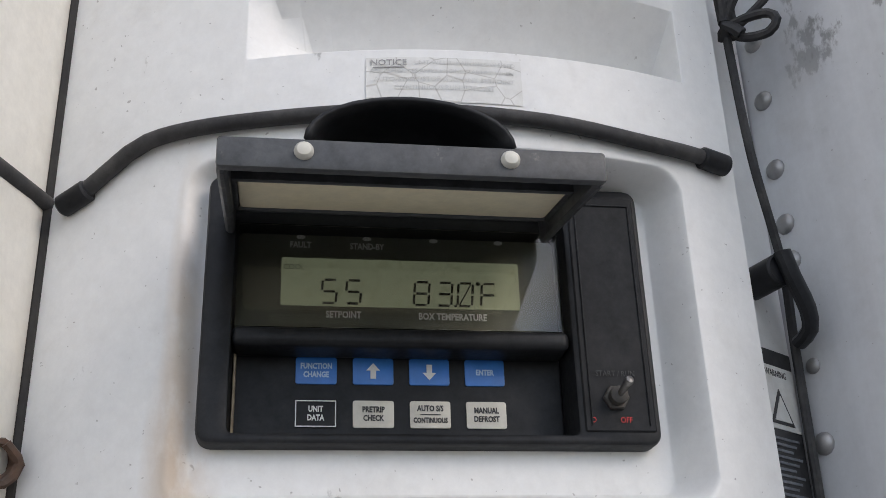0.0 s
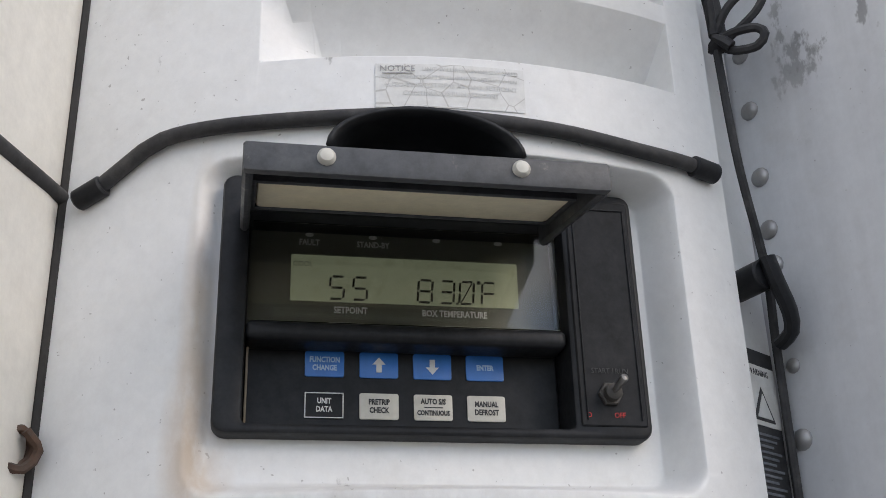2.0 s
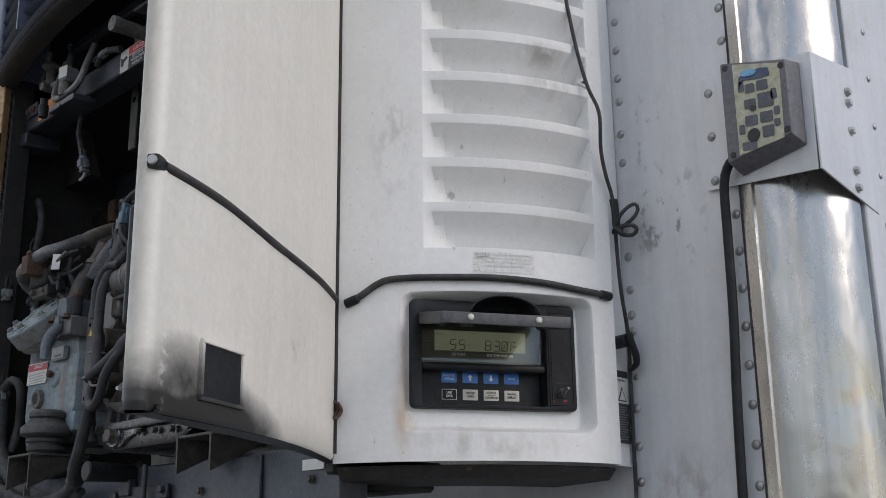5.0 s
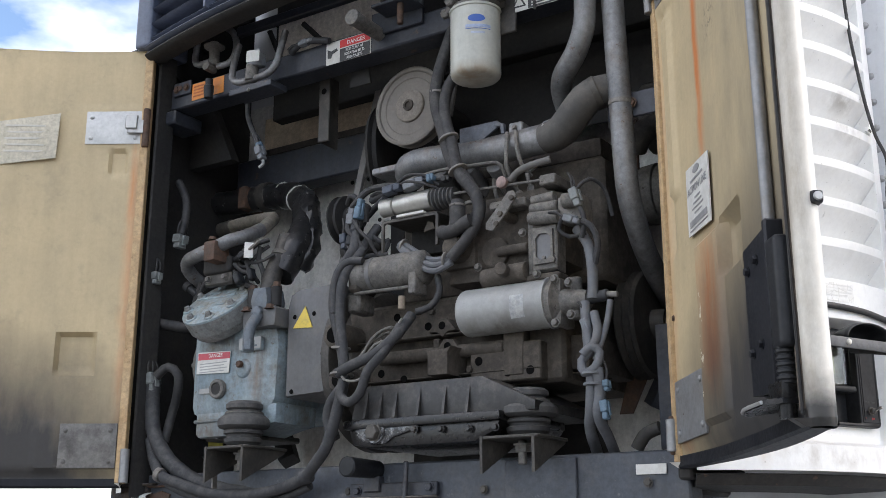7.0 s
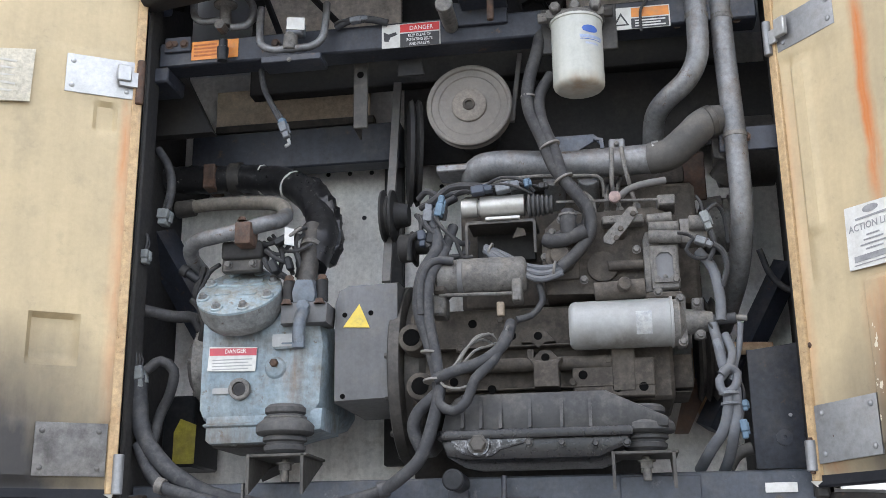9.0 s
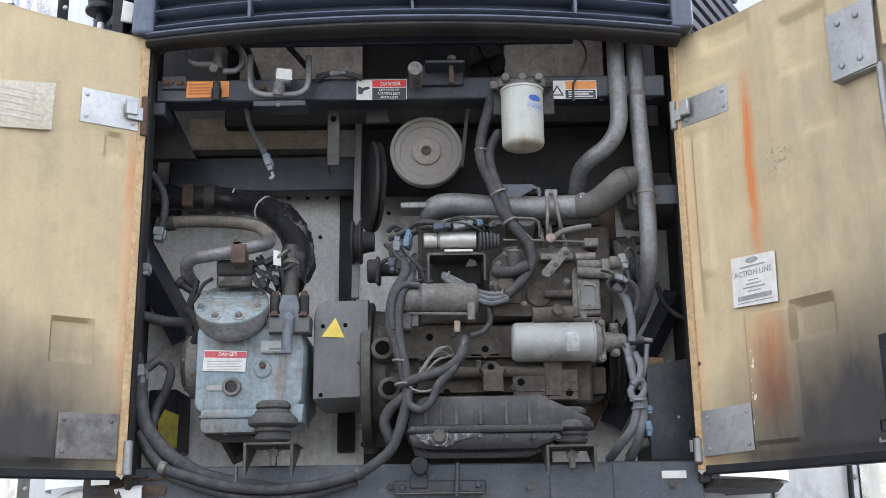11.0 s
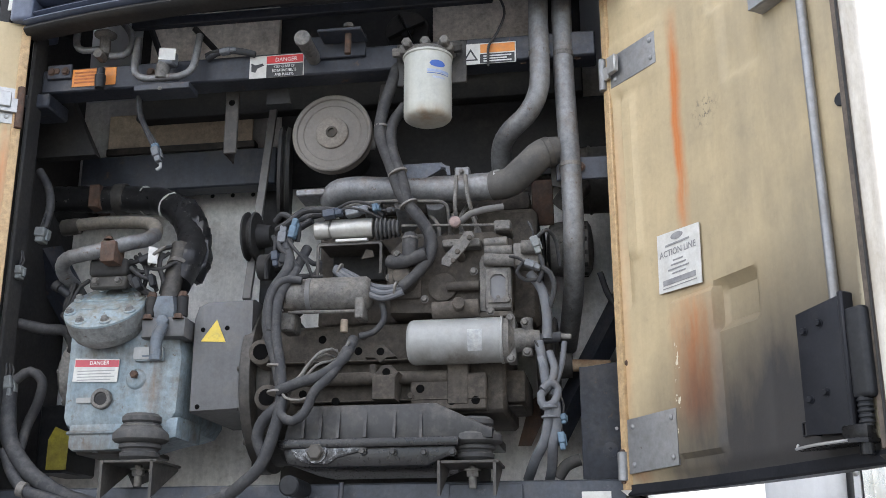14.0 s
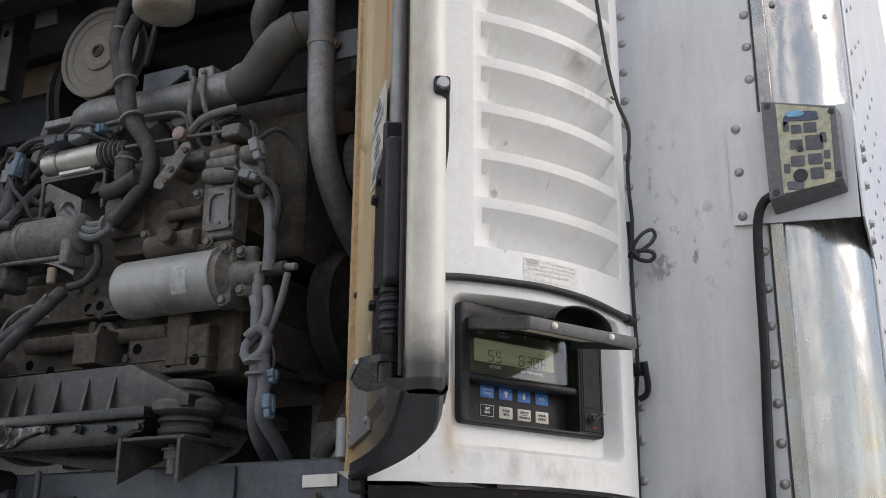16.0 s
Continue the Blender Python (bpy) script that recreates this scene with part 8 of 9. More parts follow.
ov = NB()
for i in range(14):
    u0, u1 = -1 + i / 7, -1 + (i + 1) / 7
    h0, h1 = math.sqrt(max(0, 1 - u0 * u0)), math.sqrt(max(0, 1 - u1 * u1))
    q = []
    for u, h in ((u0, -h0), (u1, -h1), (u1, h1), (u0, h0)):
        an = radians(33 + 20 * u)
        q.append(ov.verts.new((FC.x + 0.0542 * math.sin(an), FC.y - 0.0542 * math.cos(an), FC.z + 0.117 + 0.0085 * h)))
    ov.faces.new(q)
part("logo_oval", ov, BLUEINK, fu)
part("brand_bar", wrapped(NB(), FC, 0.0541, 8, 66, 0.096, 0.103), mat("half_blue_print", (0.30, 0.37, 0.52), (0.25, 0.33, 0.5), 0.5), fu)
part("brand_rule", wrapped(NB(), FC, 0.0541, 8, 66, 0.0925, 0.094), BLUEINK, fu)
part("number_bar", wrapped(NB(), FC, 0.0541, 20, 52, 0.082, 0.0865), mat("pale_blue_ink", (0.40, 0.45, 0.55), (0.36, 0.42, 0.55), 0.5), fu)

of = thing("oil_filter", "grimy horizontal spin-on filter with grey cast head", "filter", (-1.09, 0.2, 1.96))
part("canister", canister(NB(), (-1.181, 0.205, 1.999), X, 0.0475, 0.200), CANISTER_OLD, of, "grimy off-white canister, grime and painted shade along its underside")
OC = V(*(-0.977, 0.205, 1.997))
hd_ = NB()
lathe(hd_, OC + V(-0.004, 0, 0), X, [(0, 0.046), (0.012, 0.046), (0.016, 0.036), (0.024, 0.026), (0.055, 0.022), (0.075, 0.018)], 26)
box(hd_, OC + V(0.002, -0.02, -0.046), OC + V(0.022, 0.04, 0.046), 0.006, None, 2)
oh = part("filter_head", hd_, CAST, of, "dusty cast filter head")
for dx, dz in ((0.012, -0.042), (0.012, 0.042), (0.045, -0.03), (0.042, 0.032)):
    part("bolt", hexbolt(NB(), OC + V(dx, -0.024, dz), FWD, 0.009, 0.010), CAST, oh)
part("fitting", rod(NB(), OC + V(0.045, 0, -0.035), OC + V(0.045, 0, 0.045), 0.012, 12), CAST, oh)
part("outlet", rod(NB(), OC + V(0.07, -0.004, 0.0), OC + V(0.115, -0.01, 0.002), 0.011, 10), HOSE, oh)
part("nozzle", rod(NB(), OC + V(0.10, -0.01, 0.004), OC + V(0.135, -0.012, 0.0), 0.006, 10), CAST, oh)
pr = NB()
for i in range(8):
    u0, u1 = radians(-35 + 9 * i), radians(-26 + 9 * i)
    pr.faces.new([pr.verts.new((OC.x + x, OC.y - 0.0481 * math.cos(u), OC.z + 0.0481 * math.sin(u))) for x, u in ((-0.075, u0), (-0.045, u0), (-0.045, u1), (-0.075, u1))])
part("faded_print", pr, mat("faded_grey_blue_print", (0.30, 0.32, 0.34), (0.40, 0.40, 0.385), 0.6, 0, 60), of)

# fan pulley, second pulley and belt
pu = thing("fan_pulley", "pale dusty fan pulley with dark hub", "pulley", (-1.39, 0.31, 2.53))
PC_ = V(*(-1.384, 0.296, 2.527))
part("rim", lathe(NB(), PC_ + V(0, 0.035, 0), FWD, [(0, 0.090), (0.004, 0.094), (0.012, 0.084), (0.020, 0.094), (0.034, 0.0955), (0.036, 0.092), (0.034, 0.086), (0.030, 0.084), (0.031, 0.070), (0.029, 0.068), (0.030, 0.042)], 48), FAN, pu)
part("hub", lathe(NB(), PC_ + V(0, 0.012, 0), FWD, [(0, 0.040), (0.012, 0.0385), (0.014, 0.036), (0.0145, 0.02)], 32), mat("brown_dusty_hub", (0.20, 0.175, 0.15), (0.25, 0.225, 0.19), 0.75, 0, 20, 0.2), pu)
part("hub_bolt", lathe(NB(), PC_, FWD, [(0, 0.014), (0.006, 0.0135), (0.007, 0.008), (0.003, 0.0075)], 20), IRON, pu)
part("shaft_housing", rod(NB(), PC_ + V(0, 0.03, 0), PC_ + V(0, 0.24, 0.0), 0.05, 24), BLACKFLAT, pu)
pg = thing("rear_fan_pulley", "dark grooved pulley behind the drive belt", "pulley", (-1.5, 0.4, 2.5))
part("wheel", lathe(NB(), (-1.545, 0.42, 2.47), (1, 0.25, 0), [(0, 0.12), (0.008, 0.125), (0.014, 0.112), (0.02, 0.125), (0.028, 0.12)], 40), BLACKFLAT, pg)
bt = NB()
b0_, b1_ = V(*(-1.567, 0.29, 2.129)), V(*(-1.576, 0.44, 2.655))
prism(bt, [(-0.010, 0), (0.009, 0), (0.013, (b1_ - b0_).length), (-0.006, (b1_ - b0_).length)], b0_, X, b1_ - b0_, 0.010, 0.002)
solo("drive_belt", bt, BELT, "worn flat drive belt running up to the fan", "belt")
vb = NB()
v0_, v1_ = V(-1.292, 0.330, 2.490), V(-1.272, 0.345, 2.660)
prism(vb, [(-0.005, 0), (0.005, 0), (0.005, (v1_ - v0_).length), (-0.005, (v1_ - v0_).length)], v0_, X, v1_ - v0_, 0.008, 0.001)
solo("fan_belt", vb, BELT, "narrow V-belt leaving the fan pulley", "belt")
idl = thing("idler_pulley", "dark idler pulley and bracket beside the belt", "pulley", (-1.55, 0.3, 2.2))
part("wheel", lathe(NB(), (-1.536, 0.27, 2.197), X, [(0, 0.026), (0.004, 0.030), (0.030, 0.030), (0.034, 0.026)], 24), BLACKFLAT, idl)
part("arm", slab((-1.516, 0.28, 2.173), deep((-1.505, 0.28, 2.239), .34), 0.004), IRON_DARK, idl)
part("wheel_upper", lathe(NB(), (-1.580, 0.30, 2.281), X, [(0, 0.030), (0.002, 0.056), (0.007, 0.058), (0.012, 0.045), (0.018, 0.045), (0.023, 0.058), (0.028, 0.056), (0.030, 0.030), (0.060, 0.024)], 32), BLACKFLAT, idl)
part("spacer", rod(NB(), (-1.522, 0.28, 2.202), (-1.458, 0.3, 2.206), 0.016), BLACKFLAT, idl)

# exhaust and drain pipes on the near post side
ex = thing("exhaust_pipe", "weathered grey exhaust pipe bending down to the engine", "pipe", (-0.92, 0.2, 2.3), group="exhaust pipes")
part("pipe", tube(NB(), [(-0.886, 0.21, 2.85), (-0.89, 0.205, 2.735), (-0.889, 0.2, 2.622), (-0.894, 0.2, 2.553), (-0.919, 0.21, 2.506), (-0.963, 0.24, 2.476), (-0.985, 0.28, 2.455), (-0.991, 0.33, 2.413)], 0.0225, 20), TIN, ex)
tie(ex, (-0.889, 0.203, 2.644), Z, 0.0232, CAST, 0.012)
SETTING[0] = BAY @ Matrix.Translation((-0.008, 0.018, 0.0))
ex2 = thing("exhaust_pipe", "long weathered grey exhaust pipe running down beside the post", "pipe", (-0.85, 0.22, 2.0), group="exhaust pipes")
part("pipe", tube(NB(), [(-0.828, 0.205, 2.847), (-0.83, 0.2, 2.716), (-0.829, 0.2, 2.575), (-0.823, 0.2, 2.392), (-0.821, 0.205, 2.26), (-0.823, 0.225, 2.19), (-0.829, 0.29, 2.125), (-0.840, 0.38, 2.082), (-0.854, 0.50, 2.045)], 0.0225, 20), TIN, ex2)
tie(ex2, (-0.829, 0.201, 2.644), Z, 0.0232, CAST, 0.012)
tie(ex2, (-0.823, 0.201, 2.38), Z, 0.0232, CAST, 0.010)
for p in ((-0.92, 0.21, 2.644), (-0.798, 0.205, 2.643), (-0.801, 0.205, 2.378)):
    part("clamp_bolt", hexbolt(NB(), p, FWD, 0.010, 0.008), RUST, ex2)
SETTING[0] = BAY
part("pipe_strap", slab(deep((-0.863, 0.2, 2.351), .235), deep((-0.746, 0.2, 2.403), .228), 0.002), NAVY, unit, "navy strap bracket")
mu = thing("silencer", "dark dusty silencer drum behind the pipes", "silencer", (-0.82, 0.4, 2.35))
part("drum", lathe(NB(), deep((-0.857, 0.4, 2.417), .42), X, [(0, 0.05), (0.008, 0.075), (0.06, 0.078), (0.064, 0.082), (0.07, 0.078), (0.125, 0.078)], 32), IRON_DARK, mu)
part("flange", prism(NB(), [(-0.012, -0.04), (0.01, -0.045), (0.014, 0.035), (0.0, 0.045), (-0.016, 0.03)], (-0.861, 0.26, 2.389), X, Z, 0.008, 0.002), CAST, mu)
part("inlet", tube(NB(), [(-0.856, 0.34, 2.329), (-0.839, 0.33, 2.349), (-0.813, 0.36, 2.381)], 0.026, 14), IRON_DARK, mu)

# alternator with cooling slots
al = thing("alternator", "grey finned alternator behind the engine", "alternator", (-0.87, 0.45, 2.24))
AC = V(*(-0.869, 0.46, 2.264))
part("rotor_case", lathe(NB(), AC, X, [(-0.03, 0.03), (-0.02, 0.062), (0.02, 0.066), (0.022, 0.060), (0.034, 0.060), (0.036, 0.066), (0.066, 0.064), (0.074, 0.05), (0.078, 0.02)], 36), CAST, al)
for k in range(9):
    an = radians(150 + 27 * k)
    part("vent", box(NB(), (-0.012, -0.005, -0.002), (0.012, 0.005, 0.002), 0.001, Matrix.Translation(AC + V(0.052, 0.0655 * math.cos(an), 0.0655 * math.sin(an))) @ Euler((an - math.pi / 2, 0, 0)).to_matrix().to_4x4()), BLACKFLAT, al)
part("wheel", lathe(NB(), AC + V(-0.055, 0, 0), X, [(0, 0.045), (0.004, 0.05), (0.010, 0.042), (0.016, 0.05), (0.02, 0.045)], 28), BLACKFLAT, al)
cr = thing("crank_pulley", "dark grooved crank pulley at the engine's end", "pulley", (-0.95, 0.47, 2.0))
part("wheel", lathe(NB(), (-0.925, 0.46, 1.989), X, [(0, 0.105), (0.006, 0.112), (0.014, 0.098), (0.022, 0.112), (0.030, 0.098), (0.038, 0.112), (0.044, 0.105), (0.046, 0.03), (0.075, 0.028)], 40), IRON_DARK, cr)
part("shaft", rod(NB(), (-0.856, 0.46, 1.989), (-0.765, 0.46, 1.985), 0.014), TANRUST, cr, "rusty tan shaft end")
part("front_housing", slab(deep((-1.001, 0.3, 1.88), .5), deep((-0.944, 0.3, 1.95), .28), 0.01, 2), IRON, cr)
for k in range(4):
    part("fin", slab(shift(deep((-1, 0.29, 1.873), .40), 0, 0, 0.012 * k), shift(deep((-0.952, 0.29, 1.876), .285), -0.006 * k, 0, 0.012 * k), 0.001), IRON, cr)
part("tan_sheet", prism(NB(), [(-0.931, 1.895), (-0.919, 1.857), (-0.899, 1.894), (-0.896, 2.011), (-0.928, 2.013)], (0, 0.575, 0), X, Z, 0.004), TANRUST, cr, "rust-stained tan sheet")
part("tan_guard", prism(NB(), [(0, 0), (0.03, 0.0), (0.085, 0.11), (0.07, 0.13), (0.03, 0.10)], (-0.981, 0.5, 1.815), X, Z, 0.004), RUST, cr)

# battery box
bb = thing("battery_box", "navy sheet steel battery box with rubber grommet", "box", (-0.8, 0.4, 1.72))
part("front_plate", prism(NB(), [(0.0, 0), (0.118, 0), (0.118, 0.252), (0.012, 0.238), (0.0, 0.238)], (-0.833, 0.35, 1.725), X, Z, 0.006, 0.002), NAVY, bb)
part("case", slab((-0.828, 0.36, 1.727), deep((-0.692, 0.36, 1.955), .58), 0.004), BLACKFLAT, bb)
part("grommet", lathe(NB(), (-0.774, 0.344, 1.785), FWD, [(0, 0.016), (0.002, 0.016), (0.003, 0.004), (0.001, 0.003)], 20), NAVY, bb)
part("cap", lathe(NB(), (-0.727, 0.344, 1.789), FWD, [(0, 0.010), (0.006, 0.009), (0.006, 0.005), (0.003, 0.004)], 16), BLACK, bb)
part("tag", slab((-0.737, 0.338, 1.742), deep((-0.721, 0.338, 1.771), .3425), 0.001), PAPER, bb, "white tag")
part("screw", lathe(NB(), (-0.759, 0.344, 1.829), FWD, [(0, 0.004), (0.002, 0.003)], 10), ZINC, bb)
part("cable_elbow", tube(NB(), [(-0.837, 0.354, 1.767), (-0.854, 0.354, 1.762), (-0.871, 0.354, 1.752), (-0.886, 0.354, 1.729)], 0.013, 12), DUSTHOSE, bb, "dusty rubber cable elbow")
# yellow-labelled battery at the far side
ba = thing("battery", "black battery with yellow label in the far corner", "battery", (-2.06, 0.45, 1.72))
part("case", slab((-2.11, 0.42, 1.767), deep((-2.035, 0.42, 1.926), .58), 0.005), BLACK, ba)
part("label", prism(NB(), [(0, 0), (0.05, 0), (0.052, 0.085), (0.015, 0.10), (0, 0.07)], (-2.081, 0.419, 1.774), X, Z, 0.0015), mat("dirty_yellow_label", (0.42, 0.36, 0.04), (0.30, 0.25, 0.05), 0.6, 0, 20, 0.1), ba, "dirty yellow label")

# ---- hoses and looms ----
sh_ = thing("suction_hose", "thick black taped suction hose curving to the compressor", "hose", (-1.8, 0.45, 2.4))
rng = random.Random(5)


def lumpy(bm, amount):
    """Pushes the skin of a hose in and out a little, as loosely wound wrap lies."""
    for v in bm.verts:
        v.co += V(rng.uniform(-1, 1), rng.uniform(-1, 1), rng.uniform(-1, 1)) * amount
    return bm


part("hose", lumpy(tube(NB(), [(-2.168, 0.5, 2.475), (-2.076, 0.5, 2.47), (-1.947, 0.49, 2.458), (-1.854, 0.46, 2.435), (-1.78, 0.41, 2.38), (-1.734, 0.36, 2.31), (-1.717, 0.31, 2.25), (-1.722, 0.28, 2.198), (-1.726, 0.26, 2.164)], 0.035, 16), 0.0022), TAPE, sh_)
part("wrap", lumpy(tube(NB(), [(-1.829, 0.45, 2.431), (-1.765, 0.4, 2.389), (-1.718, 0.36, 2.325), (-1.701, 0.34, 2.266), (-1.699, 0.32, 2.215), (-1.713, 0.31, 2.192)], 0.025, 12), 0.005), TAPE, sh_, "loose torn black wrap")
part("foam_sleeve", lumpy(tube(NB(), [(-2.201, 0.53, 2.468), (-2.131, 0.53, 2.47), (-2.086, 0.53, 2.473)], 0.046, 14), 0.003), BLACKFLAT, sh_)
part("band_clamp", lathe(NB(), (-2.002, 0.497, 2.465), X, [(0, 0.038), (0.002, 0.0405), (0.030, 0.0405), (0.032, 0.038)], 20), IRON_DARK, sh_)
tie(sh_, (-1.916, 0.487, 2.454), (1, -0.15, -0.1), 0.0365, PAPER, 0.004)
tie(sh_, (-1.828, 0.445, 2.418), (1, -0.6, -0.7), 0.0365, PAPER, 0.004)
part("clamp_block", slab((-2.059, 0.455, 2.433), deep((-2.029, 0.455, 2.495), .53), 0.003), RUST, sh_)
dh = thing("discharge_hose", "braided grey discharge hose looping over the compressor", "hose", (-1.9, 0.3, 2.3))
part("braid", tube(NB(), [(-2.117, 0.46, 2.384), (-2.037, 0.45, 2.387), (-1.93, 0.42, 2.375), (-1.842, 0.36, 2.347), (-1.797, 0.29, 2.307), (-1.782, 0.25, 2.279)], 0.016, 14), mat("braided_hose", (0.20, 0.18, 0.15), (0.28, 0.25, 0.21), 0.7, 0.2, 30, 0.6, 400, 0.3), dh, "braided section")
part("pipe", tube(NB(), [(-1.782, 0.25, 2.282), (-1.779, 0.2, 2.254), (-1.8, 0.17, 2.24), (-1.845, 0.165, 2.228), (-1.911, 0.17, 2.218), (-1.957, 0.19, 2.216), (-1.979, 0.21, 2.204), (-1.982, 0.24, 2.186), (-1.973, 0.27, 2.17)], 0.0165, 14), TIN, dh)
part("collar", rod(NB(), (-2.121, 0.46, 2.382), (-2.075, 0.46, 2.386), 0.021), IRON_DARK, dh)

wh = thing("main_loom", "grey corrugated wiring loom running down to the bottom rail", "wiring loom", (-1.5, 0.2, 1.72))
LOOM = [
    ([(-1.444, 0.22, 2.274), (-1.449, 0.19, 2.223), (-1.437, 0.17, 2.167), (-1.466, 0.155, 2.108), (-1.473, 0.15, 2.038), (-1.454, 0.15, 1.969), (-1.438, 0.145, 1.91), (-1.433, 0.14, 1.873)], 0.0125),
    ([(-1.412, 0.22, 2.222), (-1.429, 0.17, 2.146), (-1.451, 0.15, 2.093), (-1.452, 0.145, 2.016), (-1.439, 0.14, 1.947), (-1.43, 0.135, 1.879)], 0.011),
    ([(-1.43, 0.135, 1.879), (-1.439, 0.13, 1.826), (-1.466, 0.13, 1.748), (-1.506, 0.14, 1.711), (-1.554, 0.165, 1.687), (-1.648, 0.185, 1.666), (-1.754, 0.19, 1.658), (-1.861, 0.19, 1.667), (-1.955, 0.19, 1.692), (-2.002, 0.19, 1.708), (-2.04, 0.2, 1.743), (-2.07, 0.21, 1.797)], 0.0125),
    ([(-1.552, 0.185, 1.672), (-1.648, 0.200, 1.647), (-1.754, 0.204, 1.637), (-1.861, 0.204, 1.647), (-1.955, 0.204, 1.674), (-2.002, 0.204, 1.696), (-2.045, 0.215, 1.735), (-2.078, 0.225, 1.790)], 0.0095),
    ([(-1.435, 0.14, 1.866), (-1.473, 0.15, 1.835), (-1.487, 0.16, 1.803), (-1.471, 0.16, 1.763)], 0.013),
    ([(-1.294, 0.18, 2.006), (-1.305, 0.14, 1.958), (-1.345, 0.125, 1.923), (-1.399, 0.125, 1.906), (-1.439, 0.125, 1.891)], 0.0115),
    ([(-1.426, 0.13, 1.878), (-1.43, 0.125, 1.845), (-1.403, 0.12, 1.829), (-1.377, 0.12, 1.847), (-1.359, 0.12, 1.889), (-1.326, 0.125, 1.922), (-1.3, 0.15, 1.98)], 0.010),
    ([(-1.283, 0.18, 2.012), (-1.255, 0.19, 2.021), (-1.232, 0.19, 2.048), (-1.237, 0.19, 2.084)], 0.007),
]
for q, r in LOOM:
    part("strand", tube(NB(), q, r, 10), HOSE, wh)
for q in ([(-1.406, 0.15, 1.907), (-1.372, 0.15, 1.961), (-1.338, 0.17, 1.985), (-1.324, 0.19, 1.973)], [(-1.409, 0.15, 1.91), (-1.383, 0.16, 1.954), (-1.352, 0.18, 1.976), (-1.329, 0.2, 1.965)], [(-1.403, 0.15, 1.905), (-1.365, 0.15, 1.947), (-1.345, 0.17, 1.958), (-1.324, 0.19, 1.969)], [(-1.435, 0.13, 1.908), (-1.419, 0.12, 1.877), (-1.373, 0.12, 1.876), (-1.325, 0.12, 1.928), (-1.297, 0.15, 1.994)], [(-1.422, 0.14, 1.899), (-1.39, 0.15, 1.937), (-1.362, 0.17, 1.98), (-1.331, 0.19, 1.986)]):
    part("wire", tube(NB(), q, 0.0028, 6), mat("bare_grey_wire", (0.20, 0.19, 0.17), (0.15, 0.145, 0.13), 0.7), wh)
tie(wh, (-1.438, 0.138, 1.89), (0, 0.1, 1), 0.024)
tie(wh, (-1.449, 0.147, 1.948), (0.1, 0, 1), 0.019)
tie(wh, (-1.546, 0.165, 1.691), (1, 0.1, 0.3), 0.015, HOSE, 0.02)
tie(wh, (-2.008, 0.19, 1.71), (1, 0, -0.3), 0.015, CAST, 0.016)
SETTING[0] = BAY @ Matrix.Translation((-0.004, 0.030, 0.004))
hl = thing("upper_loom", "black wiring loom dropping from the filter across the engine", "wiring loom", (-1.2, 0.2, 2.3))
for q, r in (
    ([(-1.207, 0.205, 2.677), (-1.218, 0.18, 2.604), (-1.239, 0.17, 2.524), (-1.242, 0.165, 2.462), (-1.215, 0.155, 2.384), (-1.191, 0.15, 2.316), (-1.153, 0.15, 2.265), (-1.127, 0.15, 2.221)], 0.0135),
    ([(-1.193, 0.19, 2.543), (-1.218, 0.175, 2.492), (-1.215, 0.16, 2.43), (-1.192, 0.15, 2.36), (-1.17, 0.145, 2.285), (-1.132, 0.145, 2.234), (-1.125, 0.145, 2.184), (-1.150, 0.14, 2.140), (-1.188, 0.14, 2.106)], 0.0125),
    ([(-1.127, 0.15, 2.221), (-1.134, 0.16, 2.193), (-1.175, 0.17, 2.182), (-1.199, 0.18, 2.176)], 0.014),
    ([(-1.462, 0.24, 2.302), (-1.418, 0.22, 2.301), (-1.383, 0.215, 2.307), (-1.347, 0.21, 2.305), (-1.319, 0.2, 2.293)], 0.009),
    ([(-1.476, 0.22, 2.245), (-1.44, 0.22, 2.274), (-1.404, 0.21, 2.289)], 0.008),
):
    part("strand", tube(NB(), q, r, 10), RUBBER if r > 0.009 else HOSE, hl)
part("boot", lathe(NB(), (-1.169, 0.136, 2.172), Z, [(0, 0.015), (0.012, 0.0165), (0.038, 0.0165), (0.044, 0.015), (0.052, 0.012)], 18), RUBBER, hl, "black rubber boot")
tie(hl, (-1.169, 0.136, 2.212), Z, 0.0165, CAST, 0.005)
part("branch", tube(NB(), [(-1.134, 0.132, 2.176), (-1.165, 0.134, 2.166), (-1.195, 0.14, 2.160), (-1.215, 0.15, 2.168)], 0.0145, 12), RUBBER, hl)
for du, dv in ((0.0, 0.0), (0.010, 0.011), (-0.004, -0.012)):
    q = [(-1.183, 0.138 + dv * 0.2, 2.103 + dv * 0.6), (-1.225, 0.142, 2.097 + dv), (-1.262, 0.148 + du, 2.110 + dv), (-1.303, 0.16 + du, 2.137 + dv), (-1.342, 0.18 + du * 0.5, 2.166 + dv * 0.4)]
    part("pale_strand", tube(NB(), q, 0.0066, 8), PALELOOM, hl, "pale grey sleeved wires")
tie(hl, (-1.2, 0.152, 2.368), (0.4, 0, -1), 0.021)
tie(hl, (-1.175, 0.148, 2.293), (0.5, 0, -1), 0.020)
tie(hl, (-1.242, 0.17, 2.488), (0, 0, 1), 0.015)
tie(hl, (-1.331, 0.18, 2.161), (1, 0, -0.4), 0.015)
tie(hl, (-1.2, 0.14, 2.105), (1, 0, -0.2), 0.014)
SETTING[0] = BAY


